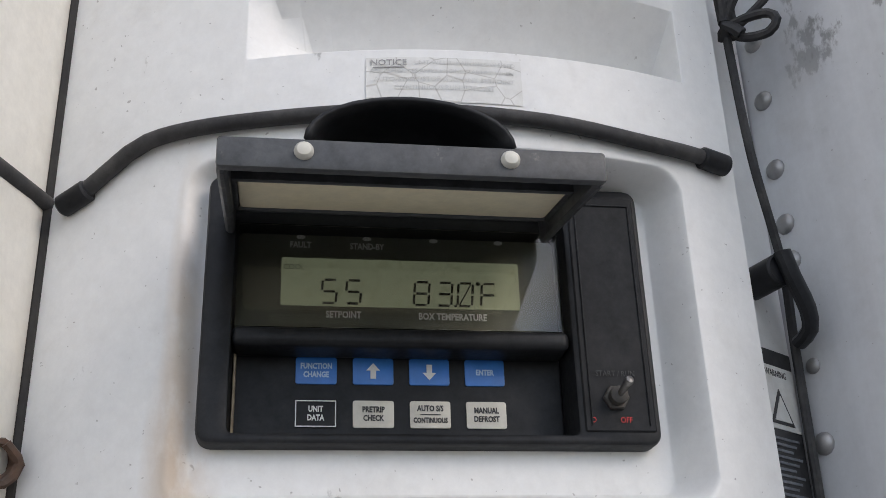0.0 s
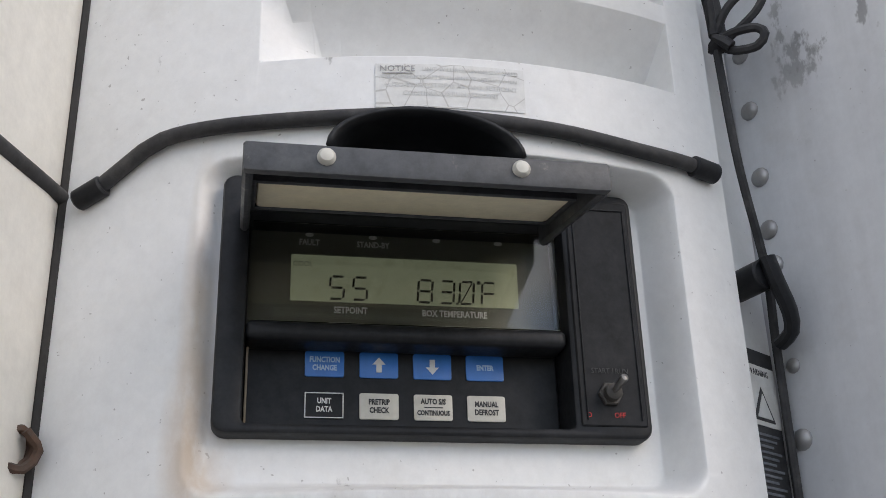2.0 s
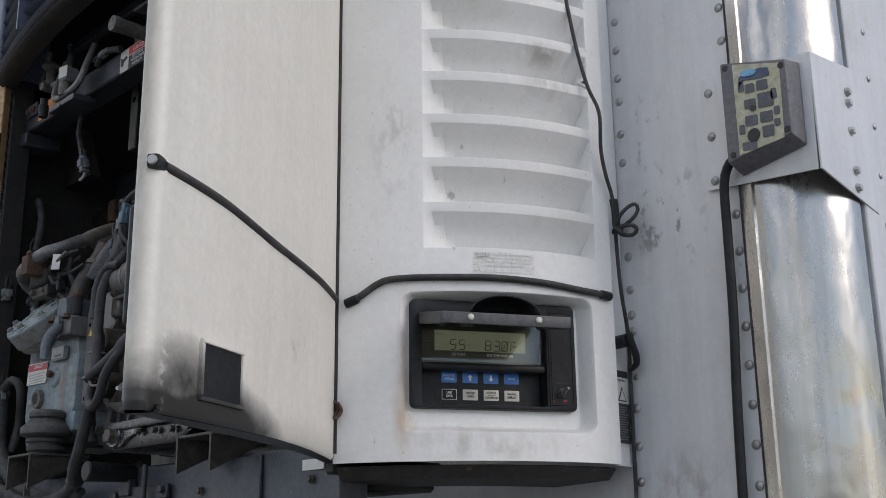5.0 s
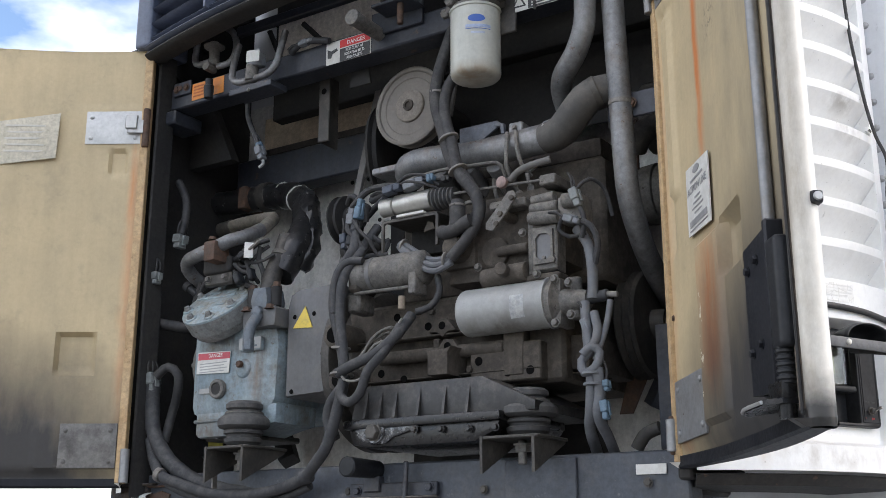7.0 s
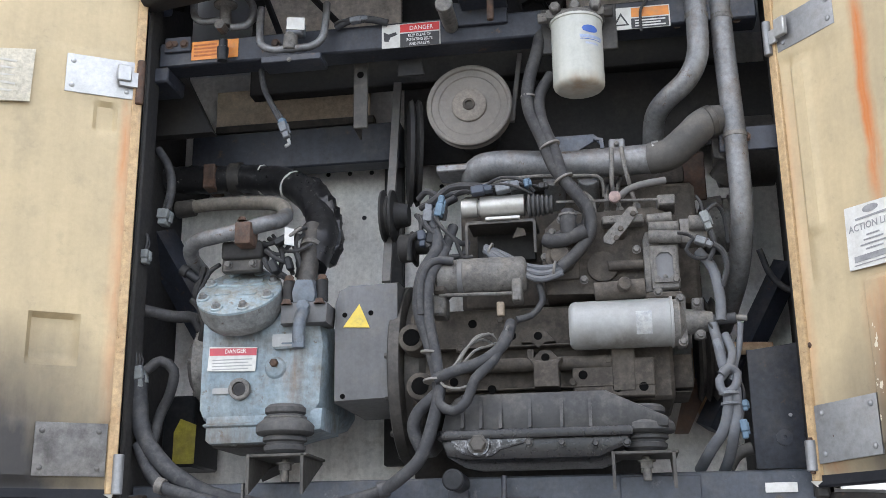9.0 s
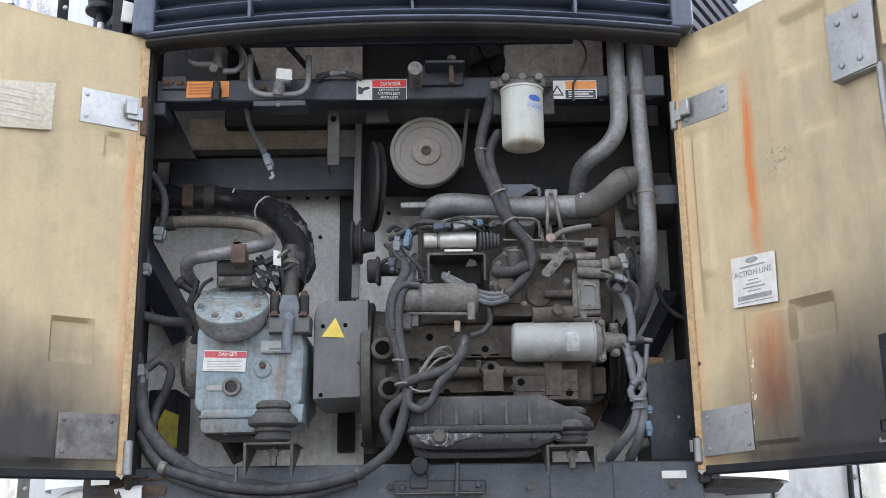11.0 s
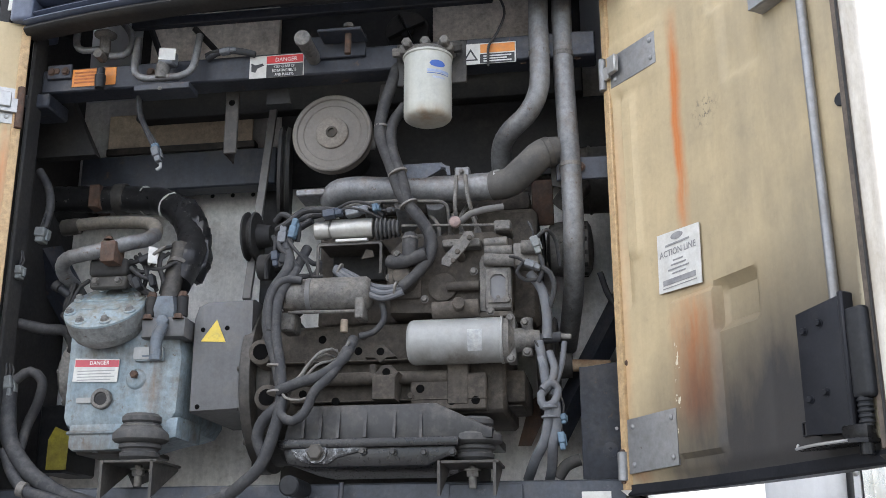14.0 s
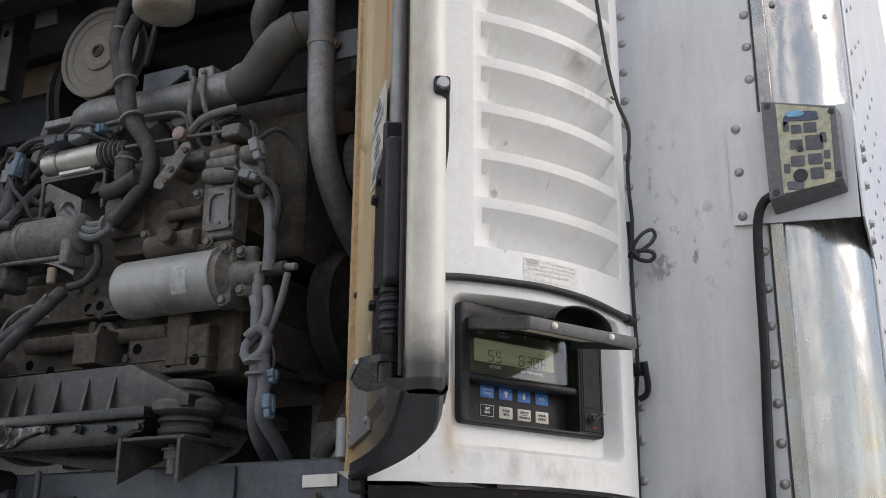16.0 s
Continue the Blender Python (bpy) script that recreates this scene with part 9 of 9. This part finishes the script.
def connector(name, p, axis, r, h, m, label, parent=None, tails=2):
    """Small plug body with latch ridge, cap and wire ends."""
    t = parent or thing(name, label, "connector", p, group="wiring plugs")
    a = Vector(axis).normalized()
    x, y, z = frame_of(a)
    M4 = Matrix(((x.x, y.x, z.x, p[0]), (x.y, y.y, z.y, p[1]), (x.z, y.z, z.z, p[2]), (0, 0, 0, 1)))
    b = NB()
    box(b, (-r, -r * 0.7, 0), (r, r * 0.7, h * 0.62), 0.002, M4)
    box(b, (-r * 0.8, -r * 0.55, h * 0.6), (r * 0.8, r * 0.55, h), 0.002, M4)
    box(b, (-r * 0.35, r * 0.6, h * 0.15), (r * 0.35, r * 0.95, h * 0.8), 0.001, M4)
    part("plug_body", b, m, t)
    for k in range(tails):
        o = (k - (tails - 1) / 2) * r * 0.7
        part("wire", tube(NB(), [M4 @ V(o, 0, 0), M4 @ V(o * 1.3, 0.004, -0.018), M4 @ V(o * 0.5, 0, -0.036)], 0.0025, 6), RUBBER, t)
    return t


connector("wiring_plug", (-2.062, 0.26, 2.314), (-0.1, 0, -1), 0.018, 0.035, PLUGPALE, "pale grey multi-wire plug hanging by the door post", None, 3)
connector("wiring_plug", (-2.075, 0.2, 2.206), (0, 0, -1), 0.013, 0.03, PLUGPALE, "small pale plug by the door post")
connector("wiring_plug", (-2.080, 0.212, 1.956), (0.15, 0, -1), 0.018, 0.045, PLUGPALE, "pale plug on the thick loom by the post", None, 3)
hose("post_loom", RUBBER, 0.010, [(-2.094, 0.27, 2.465), (-2.066, 0.27, 2.42), (-2.054, 0.265, 2.37), (-2.060, 0.26, 2.316)], "black cable looping down the door post", "cable")
hose("post_cable", RUBBER, 0.013, [(-2.096, 0.24, 2.086), (-2.03, 0.26, 2.072), (-1.992, 0.28, 2.071), (-1.971, 0.29, 2.036)], "black cable from post to compressor", "cable")
hose("thick_loom", HOSE, 0.019, [(-2.079, 0.215, 1.937), (-2.076, 0.215, 1.883), (-2.060, 0.21, 1.816), (-2.023, 0.21, 1.763), (-1.974, 0.215, 1.722), (-1.911, 0.222, 1.690), (-1.83, 0.232, 1.672), (-1.74, 0.24, 1.664)], "thick grey corrugated loom along the post", "wiring loom", rib=0.001, pitch=0.006)
hose("loop_cable", RUBBER, 0.011, [(-2.064, 0.21, 1.947), (-2.036, 0.22, 1.969), (-2.01, 0.23, 1.949), (-2.02, 0.24, 1.902), (-2.045, 0.25, 1.855), (-2.053, 0.24, 1.793)], "black cable loop beside the post", "cable")
hose("sagging_cable", RUBBER, 0.007, [(-0.779, 0.42, 2.193), (-0.758, 0.42, 2.131), (-0.719, 0.4, 2.093), (-0.692, 0.38, 2.114)], "black cable sagging by the brace", "cable")
rh = thing("fuel_hoses", "grey fuel hoses tied in a loop beside the battery box", "hose", (-0.9, 0.25, 1.75))
for q, r in (
    ([(-0.924, 0.2, 2.137), (-0.899, 0.195, 2.1), (-0.89, 0.19, 2.043), (-0.891, 0.19, 1.994)], 0.0105),
    ([(-0.908, 0.19, 1.988), (-0.901, 0.18, 1.944), (-0.896, 0.175, 1.905), (-0.89, 0.17, 1.886)], 0.010),
    ([(-0.856, 0.19, 1.987), (-0.862, 0.185, 1.945), (-0.872, 0.18, 1.91), (-0.884, 0.175, 1.876)], 0.006),
    ([(-0.888, 0.185, 1.966), (-0.877, 0.175, 1.93), (-0.886, 0.17, 1.899), (-0.906, 0.165, 1.875), (-0.899, 0.16, 1.852), (-0.879, 0.165, 1.861), (-0.872, 0.17, 1.888), (-0.887, 0.165, 1.899), (-0.902, 0.16, 1.885)], 0.0085),
    ([(-0.889, 0.17, 1.862), (-0.893, 0.175, 1.822), (-0.903, 0.19, 1.786), (-0.924, 0.23, 1.757), (-0.945, 0.3, 1.723)], 0.0110),
    ([(-0.878, 0.17, 1.861), (-0.877, 0.175, 1.815), (-0.886, 0.185, 1.776), (-0.892, 0.24, 1.741), (-0.906, 0.31, 1.702)], 0.0105),
):
    part("hose", tube(NB(), q, r, 10), PALELOOM, rh)
for p in ((-0.89, 0.168, 1.851), (-0.887, 0.172, 1.832)):
    tie(rh, p, (0, 0, 1), 0.018, CONN)
connector("", (-0.906, 0.18, 1.955), (0.3, 0, -1), 0.010, 0.04, CONN, "", rh, 1)
connector("", (-0.869, 0.175, 1.802), (0.1, 0, -1), 0.010, 0.035, CONNBLUE, "", rh, 1)
connector("", (-0.864, 0.175, 1.838), (0.1, 0, -1), 0.009, 0.02, CONNBLUE, "", rh, 1)
pe = thing("pump_plugs", "pale and dark plugs with wires at the pump's end", "connector", (-0.92, 0.18, 2.16))
connector("", (-0.912, 0.165, 2.205), (0.3, 0, -1), 0.012, 0.038, PLUGPALE, "", pe, 2)
connector("", (-0.930, 0.160, 2.150), (0.9, 0, -0.4), 0.010, 0.034, CONN, "", pe, 2)
for q, r in (([(-0.905, 0.165, 2.205), (-0.885, 0.18, 2.225), (-0.868, 0.21, 2.21), (-0.862, 0.23, 2.16)], 0.004), ([(-0.933, 0.16, 2.152), (-0.948, 0.17, 2.133), (-0.930, 0.18, 2.117), (-0.900, 0.19, 2.122)], 0.004), ([(-0.900, 0.165, 2.168), (-0.893, 0.17, 2.14), (-0.905, 0.18, 2.112)], 0.005), ([(-0.897, 0.165, 2.140), (-0.880, 0.17, 2.128), (-0.872, 0.18, 2.098), (-0.884, 0.19, 2.06)], 0.006)):
    part("wire", tube(NB(), q, r, 8), HOSE, pe)
ec = thing("engine_plugs", "cluster of dark and blue wiring plugs above the starter", "connector", (-1.46, 0.2, 2.255))
connector("", (-1.46, 0.19, 2.226), (0.1, 0, 1), 0.014, 0.04, CONN, "", ec)
connector("", (-1.437, 0.18, 2.234), (0.2, 0, 1), 0.011, 0.045, CONNBLUE, "", ec)
connector("", (-1.453, 0.18, 2.177), (0.2, 0, 1), 0.013, 0.035, BLACK, "", ec)
connector("", (-1.319, 0.19, 2.287), (1, 0, 0.2), 0.013, 0.05, CONN, "", ec)
connector("", (-1.26, 0.19, 2.295), (1, 0, 0.1), 0.012, 0.016, CONNBLUE, "", ec)
connector("", (-1.231, 0.2, 2.292), (1, 0, 0.0), 0.009, 0.02, RUBBER, "", ec)
for q in ([(-1.475, 0.2, 2.211), (-1.501, 0.22, 2.202), (-1.508, 0.24, 2.163)], [(-1.412, 0.2, 2.196), (-1.394, 0.21, 2.183), (-1.38, 0.22, 2.188)], [(-1.46, 0.18, 2.149), (-1.419, 0.19, 2.15), (-1.388, 0.21, 2.16), (-1.383, 0.22, 2.189)]):
    part("wire", tube(NB(), q, 0.006, 8), HOSE, ec)

for q, r in (
    ([(-1.481, 0.2, 2.281), (-1.462, 0.185, 2.292), (-1.443, 0.184, 2.283), (-1.425, 0.19, 2.262), (-1.43, 0.2, 2.232)], 0.0065),
    ([(-1.476, 0.2, 2.262), (-1.446, 0.18, 2.270), (-1.414, 0.184, 2.296), (-1.372, 0.19, 2.300), (-1.333, 0.19, 2.293)], 0.0075),
    ([(-1.47, 0.19, 2.240), (-1.462, 0.175, 2.215), (-1.437, 0.172, 2.189), (-1.415, 0.18, 2.16)], 0.006),
    ([(-1.444, 0.175, 2.232), (-1.425, 0.17, 2.205), (-1.40, 0.175, 2.178), (-1.391, 0.19, 2.150), (-1.37, 0.2, 2.152)], 0.004),
    ([(-1.488, 0.21, 2.25), (-1.474, 0.185, 2.228), (-1.471, 0.178, 2.196), (-1.455, 0.175, 2.17)], 0.005),
    ([(-1.34, 0.185, 2.297), (-1.305, 0.18, 2.310), (-1.266, 0.184, 2.304), (-1.24, 0.2, 2.282)], 0.0035),
    ([(-1.345, 0.185, 2.287), (-1.312, 0.178, 2.296), (-1.275, 0.18, 2.288), (-1.243, 0.2, 2.276)], 0.003)):
    part("wire", tube(NB(), q, r, 8), RUBBER, ec)
connector("", (-1.368, 0.182, 2.284), (1, 0, 0.1), 0.012, 0.044, CONNDARK, "", ec)
connector("", (-1.472, 0.178, 2.205), (0.1, 0, -1), 0.011, 0.034, CONNDARK, "", ec)
part("rusty_stay", box(NB(), (-0.929, 0.414, 2.312), (-0.879, 0.422, 2.424), 0.002), RUST, mu, "rusty stay behind the pipes")

# ---- parts on the top cross rail ----
lq = thing("refrigerant_valve", "grey copper tubing with solenoid valve on the cross rail", "valve", (-1.98, 0.22, 2.66))
part("tube", tube(NB(), [(-2.011, 0.23, 2.855), (-2.006, 0.22, 2.801), (-1.999, 0.21, 2.76), (-1.978, 0.205, 2.741), (-1.932, 0.2, 2.738)], 0.0085, 12), TIN, lq)
part("tube", tube(NB(), [(-1.937, 0.25, 2.855), (-1.899, 0.24, 2.825), (-1.865, 0.22, 2.778), (-1.861, 0.21, 2.738), (-1.878, 0.205, 2.72), (-1.907, 0.2, 2.718)], 0.0085, 12), TIN, lq)
part("valve_body", rod(NB(), (-1.92, 0.2, 2.722), (-1.922, 0.2, 2.774), 0.013), CAST, lq)
part("valve_cap", lathe(NB(), (-1.922, 0.2, 2.766), Z, [(0, 0.010), (0.006, 0.026), (0.010, 0.027), (0.013, 0.020), (0.02, 0.012)], 22), CAST, lq)
part("hex", lathe(NB(), shift((-1.927, 0.19, 2.717)), FWD, [(-0.02, 0.012), (0.012, 0.012)], 6), CAST, lq)
part("access_cap", lathe(NB(), (-1.918, 0.185, 2.629), Z, [(0, 0.011), (0.018, 0.013), (0.032, 0.013), (0.034, 0.010), (0.05, 0.010)], 14), BLACK, lq)
ps = thing("pressure_sensor_line", "grey U-shaped tubing with white-tagged pressure switch", "sensor", (-1.77, 0.18, 2.61))
part("tube", tube(NB(), [(-1.837, 0.2, 2.757), (-1.832, 0.18, 2.693), (-1.825, 0.17, 2.654), (-1.8, 0.165, 2.636), (-1.76, 0.165, 2.634), (-1.709, 0.165, 2.636), (-1.687, 0.17, 2.655), (-1.683, 0.18, 2.693), (-1.685, 0.2, 2.754)], 0.0085, 12), TIN, ps)
part("switch_body", rod(NB(), (-1.757, 0.165, 2.63), (-1.755, 0.165, 2.669), 0.016, 12), CAST, ps)
tg_ = NB()
box(tg_, (-1.764, 0.15, 2.663), deep((-1.727, 0.15, 2.7), .185), 0.004)
part("switch", tg_, CONN, ps)
part("tag", prism(NB(), [(-0.02, -0.012), (0.02, -0.015), (0.02, 0.014), (-0.019, 0.017)], (-1.741, 0.15, 2.684), (1, 0.05, -0.03), Z, 0.0015), PAPER, ps, "white tag")
part("shelf", slab((-1.819, 0.155, 2.6), deep((-1.685, 0.155, 2.616), .215), 0.002), NAVY, ps)
part("rivet", hexbolt(NB(), (-1.755, 0.155, 2.603), FWD, 0.005, 0.004), CAST, ps)
for p in ((-1.803, 0.205, 2.671), (-2.039, 0.205, 2.69)):
    part("bolt", hexbolt(NB(), p, FWD, 0.010, 0.006), RUST, ps)
bp = thing("bolted_plate", "navy plate with two rusty bolts on the cross rail", "plate", (-2.09, 0.2, 2.63))
part("plate", slab((-2.064, 0.203, 2.67), deep((-2.001, 0.203, 2.707), .2095), 0.002), NAVY, bp)
for p in ((-2.051, 0.202, 2.688), (-2.017, 0.202, 2.688)):
    part("bolt", hexbolt(NB(), p, FWD, 0.010, 0.006), RUST, bp)


def sticker(name, p0, p1, label, m=PAPER):
    t = thing(name, label, "sticker", p0)
    part("sheet", slab(deep(p0, 0.2095), deep(p1, 0.2080), 0.0002), m, t)
    return t


og = sticker("orange_sticker", (-2.001, 0.208, 2.648), (-1.891, 0.208, 2.693), "scuffed orange warning sticker on the cross rail", ORANGE)
for k in range(4):
    part("text_bar", slab(deep(shift((-1.995, 0.208, 2.682), 0, 0, -0.0085 * k), .2079), deep(shift((-1.941, 0.208, 2.686), 0.004 * (k % 2), 0, -0.0085 * k), .2073), 0), mat("faded_orange_ink", (0.45, 0.13, 0.03), (0.4, 0.12, 0.03), 0.6), og)
dg = sticker("danger_sticker", (-1.562, 0.208, 2.636), (-1.432, 0.208, 2.692), "black, red and white rotating-belt danger sticker")
part("red_band", slab(deep((-1.521, 0.208, 2.671), .2079), deep((-1.434, 0.208, 2.69), .2072), 0), RED, dg)
words("lettering", "DANGER", 0.0145, (-1.474, 0.207, 2.679), X, Z, WHITE, dg, 0.9)
part("black_field", slab(deep((-1.521, 0.208, 2.636), .2079), deep((-1.434, 0.208, 2.668), .2074), 0), INK, dg)
for k, tx in enumerate(("KEEP CLEAR OF", "ROTATING BELTS", "AND PULLEYS")):
    words("lettering", tx, 0.0098, shift((-1.478, 0.207, 2.662), 0, 0, -0.0102 * k), X, Z, WHITE, dg, 0.74)
part("pictogram", prism(NB(), [(-0.014, -0.010), (-0.004, -0.012), (0.0, -0.002), (0.016, 0.004), (0.012, 0.010), (-0.004, 0.006), (-0.015, 0.012)], (-1.543, 0.208, 2.663), X, Z, 0.0007), INK, dg)
wn_ = sticker("warning_sticker", (-1.064, 0.208, 2.632), (-0.942, 0.208, 2.683), "white and orange warning sticker with triangle on the rail")
part("orange_band", slab(deep((-1.022, 0.208, 2.659), .2079), deep((-0.944, 0.208, 2.68), .2072), 0), ORANGE, wn_)
part("dark_field", slab(deep((-1.023, 0.208, 2.633), .2079), deep((-0.945, 0.208, 2.656), .2073), 0), INK, wn_)
part("triangle", prism(NB(), [(-0.017, -0.014), (0.017, -0.014), (0, 0.016)], (-1.044, 0.208, 2.655), X, Z, 0.0006), INK, wn_)
part("triangle_inner", prism(NB(), [(-0.011, -0.011), (0.011, -0.011), (0, 0.008)], (-1.044, 0.207, 2.655), X, Z, 0.0006), PAPER, wn_)
for k in range(3):
    part("text_bar", slab(deep(shift((-1.015, 0.207, 2.649), 0, 0, -0.0062 * k), .2073), deep(shift((-0.952, 0.207, 2.652), -0.01 * (k % 2), 0, -0.0062 * k), .2069), 0), PAPER, wn_)
hx_ = thing("latch_stop", "grey rubber stop and bent bracket with rusty bolt", "bracket", (-1.38, 0.15, 2.62))
part("rubber_stop", lathe(NB(), (-1.408, 0.115, 2.676), FWD, [(-0.095, 0.016), (-0.004, 0.017), (0.002, 0.019), (0.012, 0.018), (0.014, 0.014)], 20), CAST, hx_)
part("plate", slab((-1.426, 0.2, 2.671), deep((-1.285, 0.2, 2.727), .2085), 0.002), NAVY, hx_)
part("shelf", slab(deep((-1.384, 0.15, 2.706), .208), deep((-1.283, 0.15, 2.714), .14), 0.002), NAVY, hx_)
part("bolt", rod(NB(), (-1.317, 0.16, 2.657), (-1.316, 0.16, 2.731), 0.0075, 10), RUST, hx_)
part("bolt_head", lathe(NB(), (-1.316, 0.16, 2.722), Z, [(0, 0.012), (0.008, 0.012), (0.011, 0.008)], 6), CAST, hx_)
pl2 = connector("hanging_plug", (-1.795, 0.245, 2.494), (0.35, 0, -1), 0.013, 0.038, CONN, "loose grey plug hanging from the cross rail", None, 2)
solo("hanging_lead", tube(NB(), [(-1.853, 0.26, 2.635), (-1.841, 0.25, 2.585), (-1.82, 0.247, 2.54), (-1.795, 0.245, 2.494)], 0.007, 8), HOSE, "short grey lead hanging from the cross rail", "cable")
part("blue_band", rod(NB(), (-1.797, 0.245, 2.503), (-1.793, 0.245, 2.491), 0.010, 12), CONNBLUE, pl2)
part("bent_pins", tube(NB(), [(-1.78, 0.245, 2.455), (-1.776, 0.24, 2.443), (-1.784, 0.235, 2.435)], 0.004, 6), CANISTER_OLD, pl2)
hose("rail_harness", HOSE, 0.008, [(-1.664, 0.2, 2.691), (-1.641, 0.195, 2.701), (-1.612, 0.19, 2.704), (-1.578, 0.195, 2.701), (-1.547, 0.2, 2.693)], "grey harness clipped on the cross rail", "wiring loom")
connector("rail_plug", (-1.629, 0.19, 2.7), (1, 0, 0.1), 0.009, 0.04, CONN, "grey inline plug on the cross rail")
hose("rail_wire", RUBBER, 0.003, [(-1.005, 0.215, 2.813), (-0.977, 0.205, 2.793), (-0.965, 0.2, 2.75), (-0.982, 0.2, 2.703), (-1.002, 0.2, 2.671), (-1.004, 0.2, 2.621)], "thin black wire looping over the rail", "cable")
fm = thing("condenser_fan", "dark fan hub in the shadow above the rail", "fan", (-1.28, 0.35, 2.72))
part("ring", lathe(NB(), deep((-1.22, 0.38, 2.812), .40), FWD, [(0, 0.05), (0.03, 0.056), (0.034, 0.052), (0.034, 0.02)], 28), BLACKFLAT, fm)
part("hub", lathe(NB(), deep((-1.22, 0.38, 2.812), .37), FWD, [(0, 0.018), (0.012, 0.016), (0.014, 0.008)], 16), BLACK, fm)
for k in range(4):
    an = k * math.tau / 4 + 0.4
    c = V(*deep((-1.22, 0.38, 2.812), .362))
    part("blade", tube(NB(), [c, c + V(math.cos(an) * 0.048, 0.004, math.sin(an) * 0.048)], 0.012, 6, 1, False, flat=0.3), BLACK, fm)
gs = NB()
prism(gs, [(-0.03, 0), (0.03, 0), (0.022, 0.045), (-0.03, 0.05)], (-1.51, 0.28, 2.599), X, Z, 0.006, 0.002)
part("pulley_bracket", gs, BLACKFLAT, unit)

# ---- on the bottom rail ----
rc = thing("rail_bumper", "black round rubber stop on the bottom rail", "bumper", (-1.416, 0.2, 1.69))
part("stop", lathe(NB(), (-1.405, 0.137, 1.702), FWD, [(-0.085, 0.018), (0.0, 0.020), (0.018, 0.0205), (0.021, 0.017)], 24), BLACK, rc)
part("base", slab((-1.429, 0.205, 1.656), deep((-1.388, 0.205, 1.689), .2235), 0.002), NAVY, rc)
la = thing("rail_latch", "navy latch plate with bolts and pin on the rail", "latch", (-1.38, 0.2, 1.63))
part("plate", slab((-1.468, 0.212, 1.646), deep((-1.252, 0.212, 1.674), .2215), 0.002), NAVY, la)
part("lip", slab((-1.467, 0.195, 1.643), deep((-1.253, 0.195, 1.646), .2215), 0.0015), CAST, la)
for p in ((-1.447, 0.212, 1.659), (-1.269, 0.212, 1.663)):
    part("bolt", hexbolt(NB(), p, FWD, 0.010, 0.009), NAVY, la)
part("pin", rod(NB(), (-1.32, 0.2, 1.636), (-1.318, 0.2, 1.714), 0.0055, 10), NAVY, la)
part("rail_clip", slab((-1.838, 0.185, 1.656), deep((-1.833, 0.185, 1.711), .20), 0.001), CAST, unit)

SETTING[0] = PLAIN
# shock-like strut and bracket high on the far side
fs = thing("far_side_strut", "dark rubber bump strut beside the far grille", "strut", (-2.28, 0.4, 2.85))
part("body", lathe(NB(), (-2.312, 0.4, 2.969), Z, [(0, 0.014), (0.03, 0.014), (0.032, 0.045), (0.04, 0.045), (0.05, 0.038), (0.09, 0.042), (0.20, 0.042)], 24), BLACK, fs)
part("stem", rod(NB(), (-2.308, 0.4, 2.931), (-2.313, 0.4, 2.987), 0.012, 12), ZINC, fs)
part("stay", slab((-2.289, 0.45, 2.958), deep((-2.352, 0.45, 3.175), .50), 0.004), GRILLE, fs)
part("lug", prism(NB(), [(0, 0), (0.03, -0.005), (0.036, 0.05), (0.004, 0.06)], (-2.192, 0.2, 2.871), X, Z, 0.01, 0.003), PAPER, fs)
# trailer number high on the front, as plain bars
tm = thing("trailer_marking", "black marking bars on the trailer's white front", "marking", (-2.45, WALL, 2.98))
for p in ((-2.684, 0.645, 3.135), (-2.768, 0.645, 3.136)):
    part("bar", slab(shift(p, -0.018, 0, -0.03), deep(shift(p, 0.018, 0, 0.03), WALL - 0.0005), 0), INK, tm)
# rounded feet of the white lower fairings
for sx, nm in ((1, 0), (-1, 1)):
    lf = NB()
    pts = []
    for k in range(9):
        t = k / 8
        pts.append((-1.41 + sx * (0.66 + 0.34 * t), 0.20 + 0.42 * t * t))
    for (xa, ya), (xb, yb) in zip(pts, pts[1:]):
        for z0, z1, i0, i1 in ((1.60, 1.625, 0.03, 0.008), (1.625, 1.665, 0.008, 0.0), (1.665, 1.673, 0.0, 0.02)):
            lf.faces.new([lf.verts.new(v) for v in ((xa, ya + i0, z0), (xb, yb + i0, z0), (xb, yb + i1, z1), (xa, ya + i1, z1))])
    if sx < 0:
        part("lower_fairing", lf, SHELL, unit, "white moulded lower fairing")
    else:
        lf.free()
